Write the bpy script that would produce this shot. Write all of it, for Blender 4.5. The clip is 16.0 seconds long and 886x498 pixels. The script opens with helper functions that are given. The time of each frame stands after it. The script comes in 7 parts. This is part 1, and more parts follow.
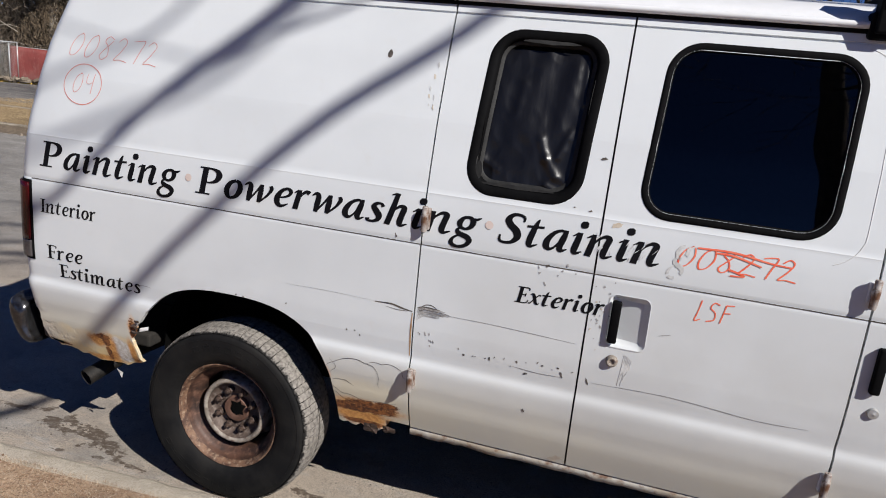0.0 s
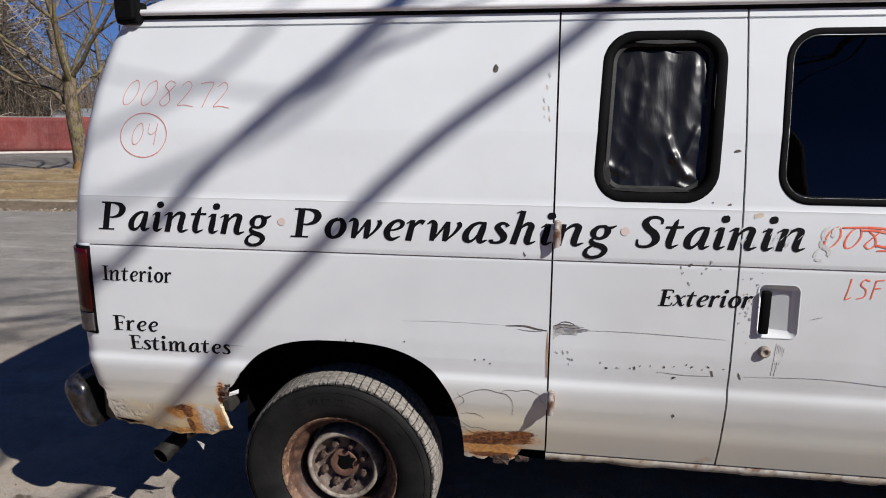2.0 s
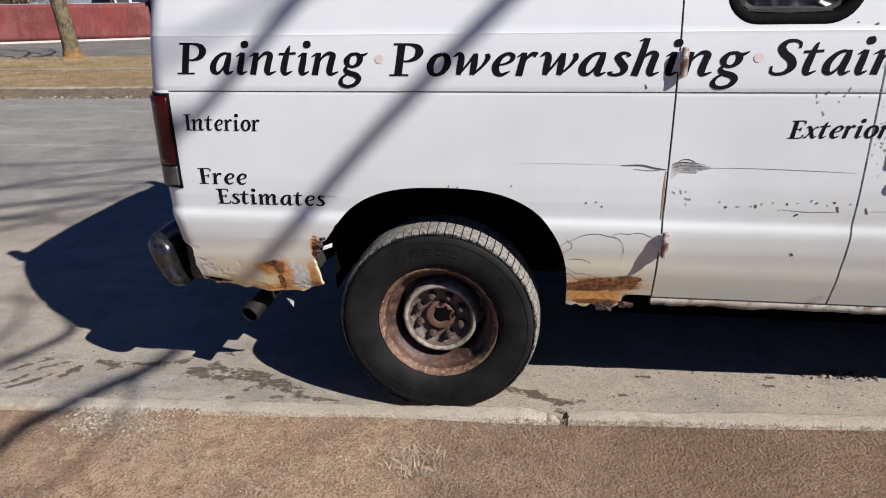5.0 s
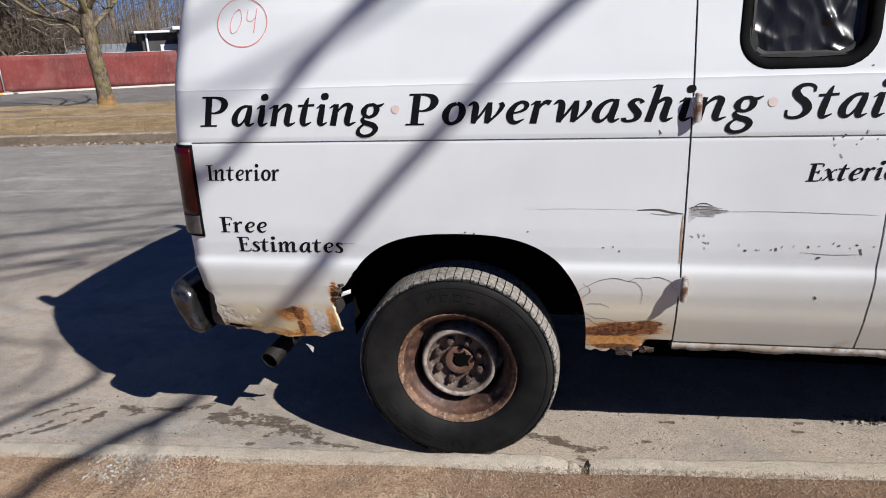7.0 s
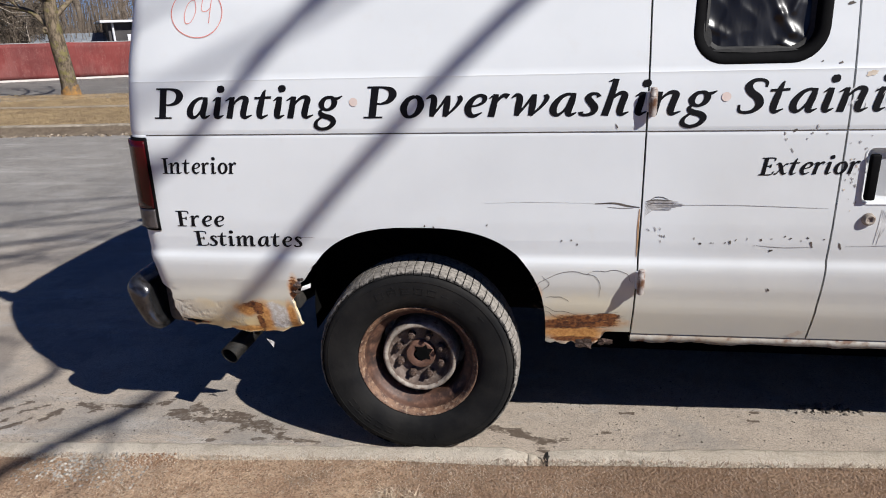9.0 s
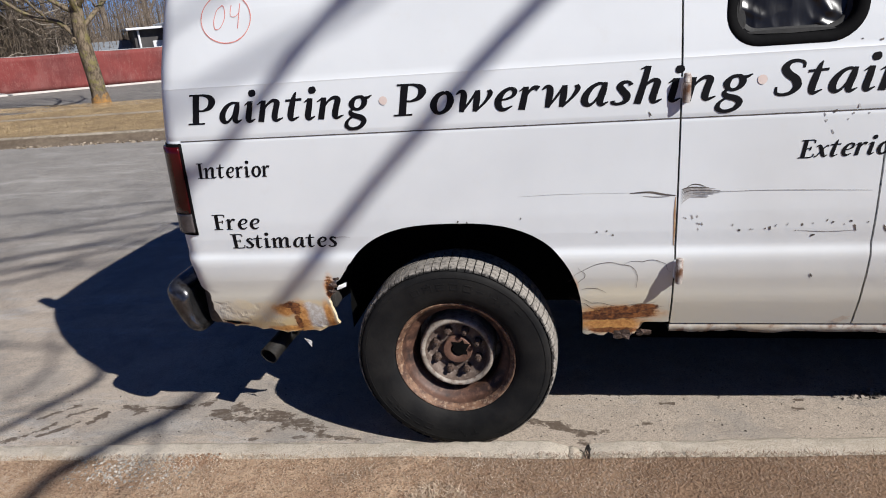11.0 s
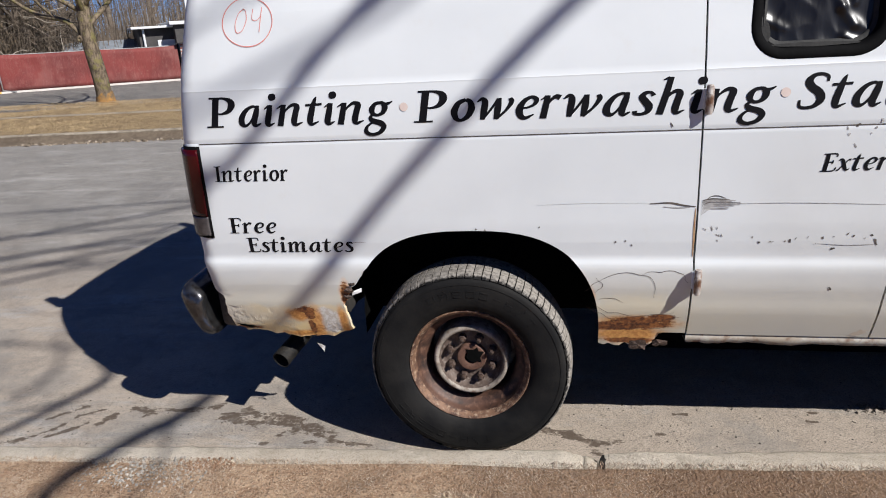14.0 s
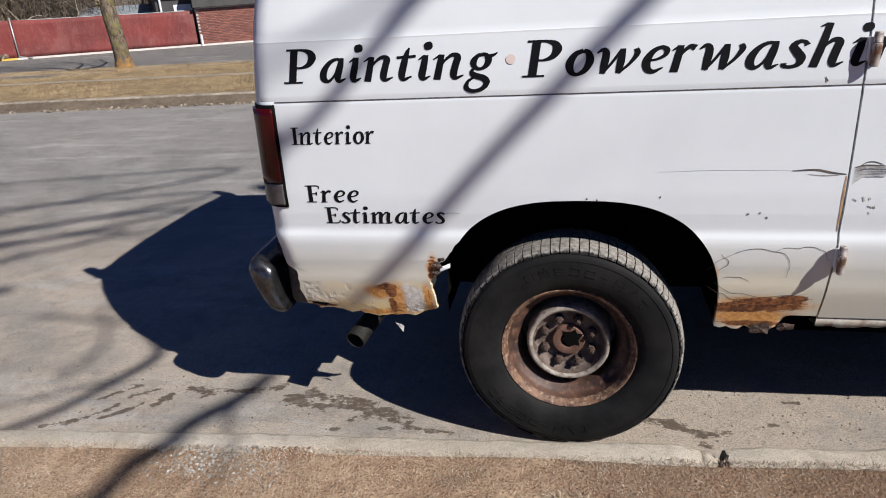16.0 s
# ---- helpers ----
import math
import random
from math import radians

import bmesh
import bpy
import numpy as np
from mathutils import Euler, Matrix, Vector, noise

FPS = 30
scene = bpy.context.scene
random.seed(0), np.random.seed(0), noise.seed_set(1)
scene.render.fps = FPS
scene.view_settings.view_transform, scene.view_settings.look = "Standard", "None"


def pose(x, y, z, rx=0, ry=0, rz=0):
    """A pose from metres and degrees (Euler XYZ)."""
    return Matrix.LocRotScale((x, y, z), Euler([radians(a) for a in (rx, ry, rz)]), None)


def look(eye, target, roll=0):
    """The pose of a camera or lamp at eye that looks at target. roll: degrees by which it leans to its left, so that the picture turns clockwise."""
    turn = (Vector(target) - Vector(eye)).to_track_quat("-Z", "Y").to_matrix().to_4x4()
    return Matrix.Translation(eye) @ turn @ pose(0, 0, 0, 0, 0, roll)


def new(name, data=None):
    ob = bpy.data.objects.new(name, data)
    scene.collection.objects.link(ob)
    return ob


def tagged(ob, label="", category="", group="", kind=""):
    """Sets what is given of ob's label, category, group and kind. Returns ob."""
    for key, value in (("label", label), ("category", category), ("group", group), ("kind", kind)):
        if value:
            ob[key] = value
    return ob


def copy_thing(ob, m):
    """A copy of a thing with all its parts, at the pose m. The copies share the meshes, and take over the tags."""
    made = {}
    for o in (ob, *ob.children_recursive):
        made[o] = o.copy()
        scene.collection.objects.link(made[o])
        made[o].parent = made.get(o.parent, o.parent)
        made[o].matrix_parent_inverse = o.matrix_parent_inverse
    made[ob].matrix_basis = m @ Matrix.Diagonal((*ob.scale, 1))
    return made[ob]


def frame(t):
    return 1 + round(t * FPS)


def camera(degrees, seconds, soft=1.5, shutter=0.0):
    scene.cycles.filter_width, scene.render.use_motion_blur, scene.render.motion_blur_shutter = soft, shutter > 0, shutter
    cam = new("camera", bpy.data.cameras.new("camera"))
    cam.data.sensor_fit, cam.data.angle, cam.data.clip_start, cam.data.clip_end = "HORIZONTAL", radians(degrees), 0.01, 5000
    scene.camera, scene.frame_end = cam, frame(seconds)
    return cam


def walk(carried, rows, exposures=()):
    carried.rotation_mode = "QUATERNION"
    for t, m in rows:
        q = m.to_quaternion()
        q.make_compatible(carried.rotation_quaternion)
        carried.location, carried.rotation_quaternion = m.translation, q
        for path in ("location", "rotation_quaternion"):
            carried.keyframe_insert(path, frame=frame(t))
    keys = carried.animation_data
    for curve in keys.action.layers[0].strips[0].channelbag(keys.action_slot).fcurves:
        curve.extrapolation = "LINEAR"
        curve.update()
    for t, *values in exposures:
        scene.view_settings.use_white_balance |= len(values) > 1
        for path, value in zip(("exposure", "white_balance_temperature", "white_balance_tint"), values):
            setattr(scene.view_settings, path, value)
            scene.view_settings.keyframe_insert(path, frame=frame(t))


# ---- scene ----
cam = camera(66.2, 16.0, 1.0)
PATH = [
    (0, 1.4063, -2.0862, 1.7486, 15.615, -14.401, 5.746),
    (0.2, 1.3514, -2.1426, 1.7329, 16.659, -12.594, 4.953),
    (0.5, 1.2690, -2.1522, 1.7094, 14.543, -10.742, 3.051),
    (0.8, 1.1393, -2.0897, 1.7206, 15.121, -9.299, -2.113),
    (1, 1.0529, -2.0480, 1.7280, 15.292, -10.884, -3.415),
    (1.3, 0.9721, -2.0433, 1.6847, 19.566, -13.209, -2.109),
    (1.5, 0.9183, -2.0402, 1.6558, 19.443, -13.196, -1.604),
    (1.8, 0.7989, -2.1057, 1.6782, 12.386, -9.300, -0.962),
    (2, 0.7193, -2.1494, 1.6932, 8.717, -12.270, 0.066),
    (2.2, 0.6957, -2.1292, 1.6826, 7.108, -15.794, -0.465),
    (2.5, 0.5854, -2.0990, 1.5917, 10.998, -16.274, -2.554),
    (2.7, 0.5400, -2.0518, 1.5685, 12.067, -16.847, -4.639),
    (3, 0.4719, -2.0559, 1.5337, 11.934, -17.541, -2.797),
    (3.2, 0.4170, -2.0817, 1.5485, 8.825, -18.962, -2.131),
    (3.5, 0.3347, -2.1205, 1.5708, 7.452, -21.842, -1.991),
    (4, 0.3181, -2.1451, 1.5076, 7.956, -21.946, -0.708),
    (6.5, 0.3847, -2.1396, 1.5362, 9.712, -19.136, -2.464),
    (7, 0.3673, -2.1375, 1.5434, 10.441, -18.201, -2.358),
    (7.5, 0.3556, -2.1443, 1.5488, 9.335, -17.597, -2.177),
    (8, 0.3500, -2.1625, 1.5554, 10.770, -17.912, -4.546),
    (8.5, 0.3923, -2.1638, 1.5466, 8.089, -17.982, -2.248),
    (9, 0.4163, -2.1250, 1.5427, 8.209, -18.874, -1.810),
    (11.5, 0.3885, -2.1242, 1.5566, 10.981, -19.298, -4.823),
    (12, 0.3853, -2.1257, 1.5605, 10.895, -18.636, -4.360),
    (12.5, 0.3836, -2.1294, 1.5602, 11.194, -18.667, -4.340),
    (13, 0.3820, -2.1284, 1.5599, 11.513, -18.817, -4.273),
    (13.5, 0.3740, -2.1190, 1.5559, 11.250, -18.828, -3.823),
    (14, 0.3351, -2.1243, 1.5644, 10.646, -19.025, -3.562),
    (14.5, 0.2713, -2.1583, 1.5537, 11.266, -20.305, -5.356),
    (15, 0.1598, -2.1919, 1.5540, 12.193, -20.716, -3.399),
    (15.5, 0.1118, -2.1117, 1.5117, 10.674, -21.714, -0.259),
    (16, 0.0219, -1.9489, 1.5098, 11.932, -21.531, -3.710),
]
walk(cam, [(t, pose(x, y, z, 90 + pitch, 0, yaw) @ pose(0, 0, 0, 0, 0, roll)) for t, x, y, z, yaw, pitch, roll in PATH],
     [(0.0, 0.14, 6600, 10), (1.0, 0.09, 6480, 10), (2.0, 0.11, 6600, 10), (3.0, 0.29, 6640, 11), (6.0, 0.35, 6500, 10), (16.0, 0.36, 6500, 10)])

# ---- light ----
SUN = Vector((1.04, -0.65, 1.0)).normalized()
world = bpy.data.worlds.new("world")
scene.world = world
world.use_nodes = True
_n, _l = world.node_tree.nodes, world.node_tree.links
sky = _n.new("ShaderNodeTexSky")
sky.sky_type, sky.sun_disc = "NISHITA", False
sky.sun_elevation, sky.sun_rotation = math.asin(SUN.z), math.atan2(SUN.x, SUN.y)
sky.air_density, sky.dust_density, sky.ozone_density = 0.60, 0.0, 5.0
_n["Background"].inputs["Strength"].default_value = 0.037
blue = _n.new("ShaderNodeMix")
blue.data_type, blue.blend_type = "RGBA", "MULTIPLY"
blue.inputs["Factor"].default_value = 1.0
blue.inputs[7].default_value = (0.72, 0.92, 1.42, 1)
_l.new(sky.outputs["Color"], blue.inputs[6])
_l.new(blue.outputs[2], _n["Background"].inputs["Color"])
sun_data = bpy.data.lights.new("sun", "SUN")
sun_data.energy, sun_data.angle, sun_data.color = 5.3, radians(0.53), (1.0, 0.975, 0.945)
sun = new("sun", sun_data)
sun.matrix_world = look(SUN * 60, (0, 0, 0))

# ---- materials ----
class Nodes:
    """Short hand for building a node material."""
    def __init__(self, name):
        self.m = bpy.data.materials.new(name)
        self.m.use_nodes = True
        self.n, self.l = self.m.node_tree.nodes, self.m.node_tree.links
        self.b = self.n["Principled BSDF"]
        self.co = self.n.new("ShaderNodeTexCoord").outputs["Object"]

    def put(self, socket, v):
        if isinstance(v, bpy.types.NodeSocket):
            self.l.new(v, socket)
        elif isinstance(v, tuple) and len(v) == 3 and socket.type == "RGBA":
            socket.default_value = (*v, 1)
        else:
            socket.default_value = v

    def set(self, **kw):
        for k, v in kw.items():
            self.put(self.b.inputs[k.replace("_", " ")], v)
        return self

    def math(self, op, a, b=0.0, c=0.0, clamp=False):
        q = self.n.new("ShaderNodeMath")
        q.operation, q.use_clamp = op, clamp
        for i, v in enumerate((a, b, c)):
            self.put(q.inputs[i], v)
        return q.outputs[0]

    def noise(self, scale, detail=4.0, rough=0.55, stretch=None, kind="fac"):
        q = self.n.new("ShaderNodeTexNoise")
        self.put(q.inputs["Vector"], self.scaled(stretch) if stretch else self.co)
        q.inputs["Scale"].default_value, q.inputs["Detail"].default_value, q.inputs["Roughness"].default_value = scale, detail, rough
        return q.outputs["Fac" if kind == "fac" else "Color"]

    def scaled(self, s):
        q = self.n.new("ShaderNodeMapping")
        self.put(q.inputs["Vector"], self.co)
        q.inputs["Scale"].default_value = s
        return q.outputs[0]

    def voronoi(self, scale, feature="F1", out="Distance"):
        q = self.n.new("ShaderNodeTexVoronoi")
        q.feature = feature
        self.put(q.inputs["Vector"], self.co)
        q.inputs["Scale"].default_value = scale
        return q.outputs[out]

    def ramp(self, v, lo, hi, a=0.0, b=1.0):
        q = self.n.new("ShaderNodeMapRange")
        q.interpolation_type = "SMOOTHSTEP"
        for i, x in enumerate((v, lo, hi, a, b)):
            self.put(q.inputs[i], x)
        return q.outputs[0]

    def mix(self, f, a, b):
        q = self.n.new("ShaderNodeMix")
        q.data_type = "RGBA"
        self.put(q.inputs["Factor"], f)
        self.put(q.inputs[6], a)
        self.put(q.inputs[7], b)
        return q.outputs[2]

    def xyz(self):
        q = self.n.new("ShaderNodeSeparateXYZ")
        self.put(q.inputs[0], self.co)
        return q.outputs

    def bump(self, h, strength=0.3, dist=0.01):
        q = self.n.new("ShaderNodeBump")
        q.inputs["Strength"].default_value, q.inputs["Distance"].default_value = strength, dist
        self.put(q.inputs["Height"], h)
        self.put(self.b.inputs["Normal"], q.outputs[0])
        return self

    def rnd(self):
        return self.n.new("ShaderNodeObjectInfo").outputs["Random"]

    def island(self):
        return self.n.new("ShaderNodeNewGeometry").outputs["Random Per Island"]


def plain(name, a, b, rough=0.6, metal=0.0, big=3.0, fine=40.0, bump=0.2, dist=0.003, **kw):
    """Two tones mixed at two scales, with fine relief."""
    k = Nodes(name)
    f = k.math("ADD", k.math("MULTIPLY", k.noise(big), 0.6), k.math("MULTIPLY", k.noise(fine, 5), 0.4))
    k.set(Base_Color=k.mix(k.ramp(f, 0.35, 0.65), a, b), Roughness=rough, Metallic=metal, **kw)
    k.bump(k.noise(fine * 2, 5), bump, dist)
    return k.m


def paint_material():
    """Old white van paint: faint chalking, dirt low down, cream filler and rust where the metal has gone."""
    k = Nodes("white_van_paint")
    x, y, z = k.xyz()
    n1, n2, n3 = k.noise(2.2, 5), k.noise(14, 6, 0.65), k.noise(60, 5, 0.6)
    col = k.mix(k.ramp(n1, 0.3, 0.7), (0.672, 0.700, 0.712), (0.628, 0.655, 0.668))
    col = k.mix(k.math("MULTIPLY", k.ramp(n2, 0.55, 0.8), 0.25), col, (0.60, 0.59, 0.56))
    # road film on the lower bulge
    low = k.ramp(k.math("ADD", z, k.math("MULTIPLY", n1, 0.10)), 0.60, 0.86, 1.0, 0.0)
    col = k.mix(k.math("MULTIPLY", low, 0.85), col, (0.60, 0.555, 0.440))

    # greyer grime on the doors
    grime = k.math("MULTIPLY", k.math("MULTIPLY", k.ramp(x, 0.74, 1.1), k.ramp(z, 0.9, 1.35, 1.0, 0.0)), k.ramp(n1, 0.3, 0.65, 0.35, 0.8))
    col = k.mix(k.math("MULTIPLY", grime, 0.62), col, (0.50, 0.495, 0.475))

    def spot(cx, cz, rx, rz, wob=0.7):
        dx = k.math("DIVIDE", k.math("SUBTRACT", x, cx), rx)
        dz = k.math("DIVIDE", k.math("SUBTRACT", z, cz), rz)
        d = k.math("SQRT", k.math("ADD", k.math("MULTIPLY", dx, dx), k.math("MULTIPLY", dz, dz)))
        return k.math("ADD", d, k.math("MULTIPLY", k.math("SUBTRACT", n2, 0.5), wob * 2))

    def either(*s):
        q = s[0]
        for t in s[1:]:
            q = k.math("MINIMUM", q, t)
        return q
    # cream filler with a broken skin below the crease
    zw = k.math("ADD", z, k.math("MULTIPLY", k.math("SUBTRACT", n2, 0.5), 0.05))
    rear = k.math("MULTIPLY", k.ramp(zw, 0.575, 0.597, 1.0, 0.0), k.ramp(x, -0.445, -0.415, 1.0, 0.0))
    front = k.ramp(spot(0.565, 0.545, 0.19, 0.115, 0.35), 0.65, 1.15, 0.85, 0.0)
    skinned = k.math("MAXIMUM", rear, front)
    tone = k.mix(k.ramp(k.math("ADD", x, k.math("MULTIPLY", n1, 0.2)), -0.80, -0.62), (0.60, 0.55, 0.46), (0.74, 0.62, 0.40))
    tone = k.mix(k.ramp(zw, 0.47, 0.53, 0.75, 0.0), tone, (0.86, 0.66, 0.31))
    tone = k.mix(k.ramp(n2, 0.45, 0.62, 0.0, 0.5), tone, (0.68, 0.62, 0.50))
    col = k.mix(k.math("MULTIPLY", skinned, 0.92), col, k.mix(k.ramp(x, 0.0, 0.1), tone, (0.64, 0.58, 0.44)))
    cream = k.math("SUBTRACT", 1.5, skinned)
    pale = k.ramp(spot(-0.520, 0.515, 0.050, 0.060, 0.6), 0.9, 1.1, 0.9, 0.0)
    col = k.mix(pale, col, k.mix(k.ramp(n3, 0.4, 0.6), (0.80, 0.79, 0.77), (0.62, 0.58, 0.52)))
    # yellow-orange bleed, then deep rust
    bleed = either(spot(-0.570, 0.50, 0.030, 0.085, 0.6), spot(-0.462, 0.515, 0.018, 0.075, 0.5), spot(-0.62, 0.452, 0.10, 0.016, 0.6), spot(-0.63, 0.545, 0.05, 0.03, 0.7), spot(0.57, 0.535, 0.15, 0.030, 0.6),
                   spot(0.55, 0.480, 0.13, 0.045, 0.6), spot(-0.430, 0.64, 0.022, 0.06, 0.6), spot(0.425, 0.60, 0.016, 0.07, 0.6))
    col = k.mix(k.ramp(bleed, 0.5, 1.35, 0.95, 0.0), col, k.mix(k.ramp(n3, 0.35, 0.65), (0.78, 0.40, 0.11), (0.55, 0.22, 0.05)))
    rust = either(spot(-0.602, 0.572, 0.034, 0.014, 0.9), spot(-0.588, 0.545, 0.016, 0.030, 0.9), spot(-0.590, 0.482, 0.011, 0.045, 0.9), spot(-0.432, 0.635, 0.015, 0.055, 0.8), spot(0.59, 0.545, 0.10, 0.018, 0.8), spot(0.62, 0.525, 0.07, 0.016, 0.8),
                  spot(0.51, 0.520, 0.10, 0.022, 0.8), spot(0.66, 0.560, 0.05, 0.012, 0.8), spot(0.55, 0.452, 0.10, 0.014, 0.9), spot(-0.85, 0.476, 0.05, 0.008, 0.8))
    streak = k.noise(14, 7, 0.85, stretch=(0.9, 1.0, 4.5))
    rc = k.mix(k.ramp(n3, 0.35, 0.65), (0.09, 0.030, 0.014), (0.34, 0.13, 0.04))
    col = k.mix(k.ramp(k.math("ADD", rust, k.math("MULTIPLY", k.math("SUBTRACT", streak, 0.5), k.ramp(x, 0.0, 0.1, 3.0, 2.4))), 0.8, 1.15, 1.0, 0.0), col, rc)
    k.set(Base_Color=col, Roughness=k.ramp(k.math("MINIMUM", bleed, cream), 0.8, 1.3, 0.75, 0.33), Specular_IOR_Level=0.45)
    lump = k.math("MULTIPLY", k.math("MULTIPLY", k.ramp(k.math("MINIMUM", cream, bleed), 0.6, 1.3, 1.0, 0.0), k.ramp(k.noise(7, 3, 0.5), 0.46, 0.56, 0.12, 1.0)), k.ramp(x, 0.0, 0.1, 1.0, 0.3))
    h = k.math("ADD", k.math("MULTIPLY", k.math("MULTIPLY", k.math("ABSOLUTE", k.math("SUBTRACT", k.noise(15, 4, 0.6), 0.5)), lump), -1.3), k.math("MULTIPLY", n1, 0.2))
    k.bump(h, 0.6, 0.018)
    return k.m


def road_material(name, a, b, dark, stains):
    k = Nodes(name)
    x, y, z = k.xyz()
    n1, n2, n3 = k.noise(0.5, 5), k.noise(4.0, 6, 0.6), k.noise(160, 3)
    f = k.math("ADD", k.math("MULTIPLY", n1, 0.5), k.math("MULTIPLY", n2, 0.5))
    col = k.mix(k.ramp(f, 0.36, 0.64), a, b)
    # older light surfacing by the kerb, greyer wheel lanes further out
    lane = k.ramp(k.math("ADD", y, k.math("MULTIPLY", k.noise(0.8, 4), 2.0)), 2.4, 4.6)
    far = k.mix(k.ramp(k.noise(2.2, 7, 0.75), 0.36, 0.64), dark, tuple(1.5 * c for c in dark))
    col = k.mix(lane, col, far)
    pale = k.math("MULTIPLY", k.ramp(k.noise(1.5, 8, 0.82, stretch=(0.4, 1.6, 1)), 0.51, 0.63), 0.75)
    col = k.mix(pale, col, (0.37, 0.362, 0.348))
    smear = k.math("MULTIPLY", k.ramp(k.noise(1.3, 8, 0.8, stretch=(0.6, 1.8, 1)), 0.51, 0.62), 0.5)
    col = k.mix(smear, col, (0.135, 0.133, 0.13))
    chips = k.voronoi(75)
    grain = k.noise(210, 3, 0.75)
    col = k.mix(k.ramp(grain, 0.51, 0.62, 0.0, 0.65), col, (0.50, 0.435, 0.365))
    col = k.mix(k.ramp(grain, 0.37, 0.47, 0.65, 0.0), col, (0.10, 0.09, 0.08))
    patch = k.noise(1.6, 6, 0.7)
    col = k.mix(k.ramp(patch, 0.49, 0.60, 0.0, 0.5), col, (0.225, 0.212, 0.195))
    pits = k.ramp(k.voronoi(28), 0.03, 0.10, 0.7, 0.0)
    col = k.mix(k.math("MULTIPLY", pits, k.ramp(k.noise(5, 4), 0.45, 0.6)), col, (0.06, 0.055, 0.05))
    col = k.mix(k.math("MULTIPLY", k.ramp(chips, 0.1, 0.5, 1.0, 0.0), 0.35), col, (0.40, 0.345, 0.285))
    col = k.mix(k.math("MULTIPLY", k.ramp(n3, 0.54, 0.66), 0.5), col, (0.095, 0.085, 0.075))
    col = k.mix(k.math("MULTIPLY", k.ramp(k.noise(11, 6, 0.7), 0.5, 0.68), 0.35), col, (0.17, 0.15, 0.13))
    if stains:
        ragged = k.noise(16.0, 7, 0.75, stretch=(0.7, 1.3, 1))
        wet = 0.0
        trails = (((-1.979, 0.192), (-1.923, 0.242), (-1.850, 0.294), 0.020), ((-1.833, 0.225), (-1.754, 0.269), 0.016), ((-1.697, 0.164), (-1.677, 0.190), (-1.662, 0.234), 0.020),
                  ((-2.10, 0.0), (-2.008, 0.026), (-1.946, 0.060), (-1.863, 0.147), 0.020), ((-1.872, 0.064), (-1.810, 0.101), (-1.752, 0.166), 0.016),
                  ((-1.602, 0.306), (-1.511, 0.263), (-1.339, 0.284), (-1.187, 0.310), 0.028), ((-1.104, 0.238), (-1.027, 0.201), (-0.936, 0.189), (-0.840, 0.194), (-0.757, 0.162), 0.036),
                  ((-1.04, 0.287), (-0.96, 0.241), (-0.843, 0.235), (-0.737, 0.216), 0.034), ((-0.815, 0.236), (-0.701, 0.160), (-0.60, 0.132), 0.040), ((-0.687, 0.062), (-0.616, 0.077), (-0.532, 0.065), (-0.414, 0.051), 0.022),
                  ((-0.658, 0.118), (-0.607, 0.088), (-0.532, 0.061), 0.026), ((-0.807, 0.120), (-0.770, 0.127), 0.024), ((-0.868, 0.044), (-0.849, 0.047), 0.014),
                  ((0.252, 0.175), (0.334, 0.159), (0.406, 0.121), (0.462, 0.092), (0.539, 0.105), 0.024), ((0.447, 0.037), (0.463, 0.029), 0.020), ((1.262, 0.312), (1.280, 0.313), 0.018), ((1.238, 0.251), (1.265, 0.253), 0.020),
                  ((0.762, 0.295), (0.805, 0.292), 0.010), ((0.682, 0.155), (0.703, 0.157), 0.012))
        for tr in trails:
            w = tr[-1]
            for (ax, ay), (bx, by) in zip(tr[:-2], tr[1:-1]):
                ex, ey = bx - ax, by - ay
                px, py = k.math("SUBTRACT", x, ax), k.math("SUBTRACT", y, ay)
                q = 1 / (ex * ex + ey * ey)
                h = k.math("ADD", k.math("MULTIPLY", px, ex * q), k.math("MULTIPLY", py, ey * q), clamp=True)
                dx, dy = k.math("MULTIPLY_ADD", h, -ex, px), k.math("MULTIPLY_ADD", h, -ey, py)
                d = k.math("SQRT", k.math("ADD", k.math("MULTIPLY", dx, dx), k.math("MULTIPLY", dy, dy)))
                wet = k.math("MAXIMUM", wet, k.ramp(k.math("ADD", k.math("DIVIDE", d, 1.2 * w), k.math("MULTIPLY", k.math("SUBTRACT", ragged, 0.5), 5.5)), 0.45, 0.62, 1.0, 0.0))
        rim = k.math("MULTIPLY", k.noise(40, 4), 0.9)
        wet = k.math("MULTIPLY", wet, k.ramp(rim, 0.25, 0.5, 0.55, 1.0))
        col = k.mix(k.math("MULTIPLY", wet, 0.90), col, (0.072, 0.052, 0.038))
    k.set(Base_Color=col, Roughness=0.92, Specular_IOR_Level=0.25)
    k.bump(k.math("ADD", k.math("ADD", n3, grain), k.math("MULTIPLY", chips, 0.8)), 0.35, 0.004)
    return k.m


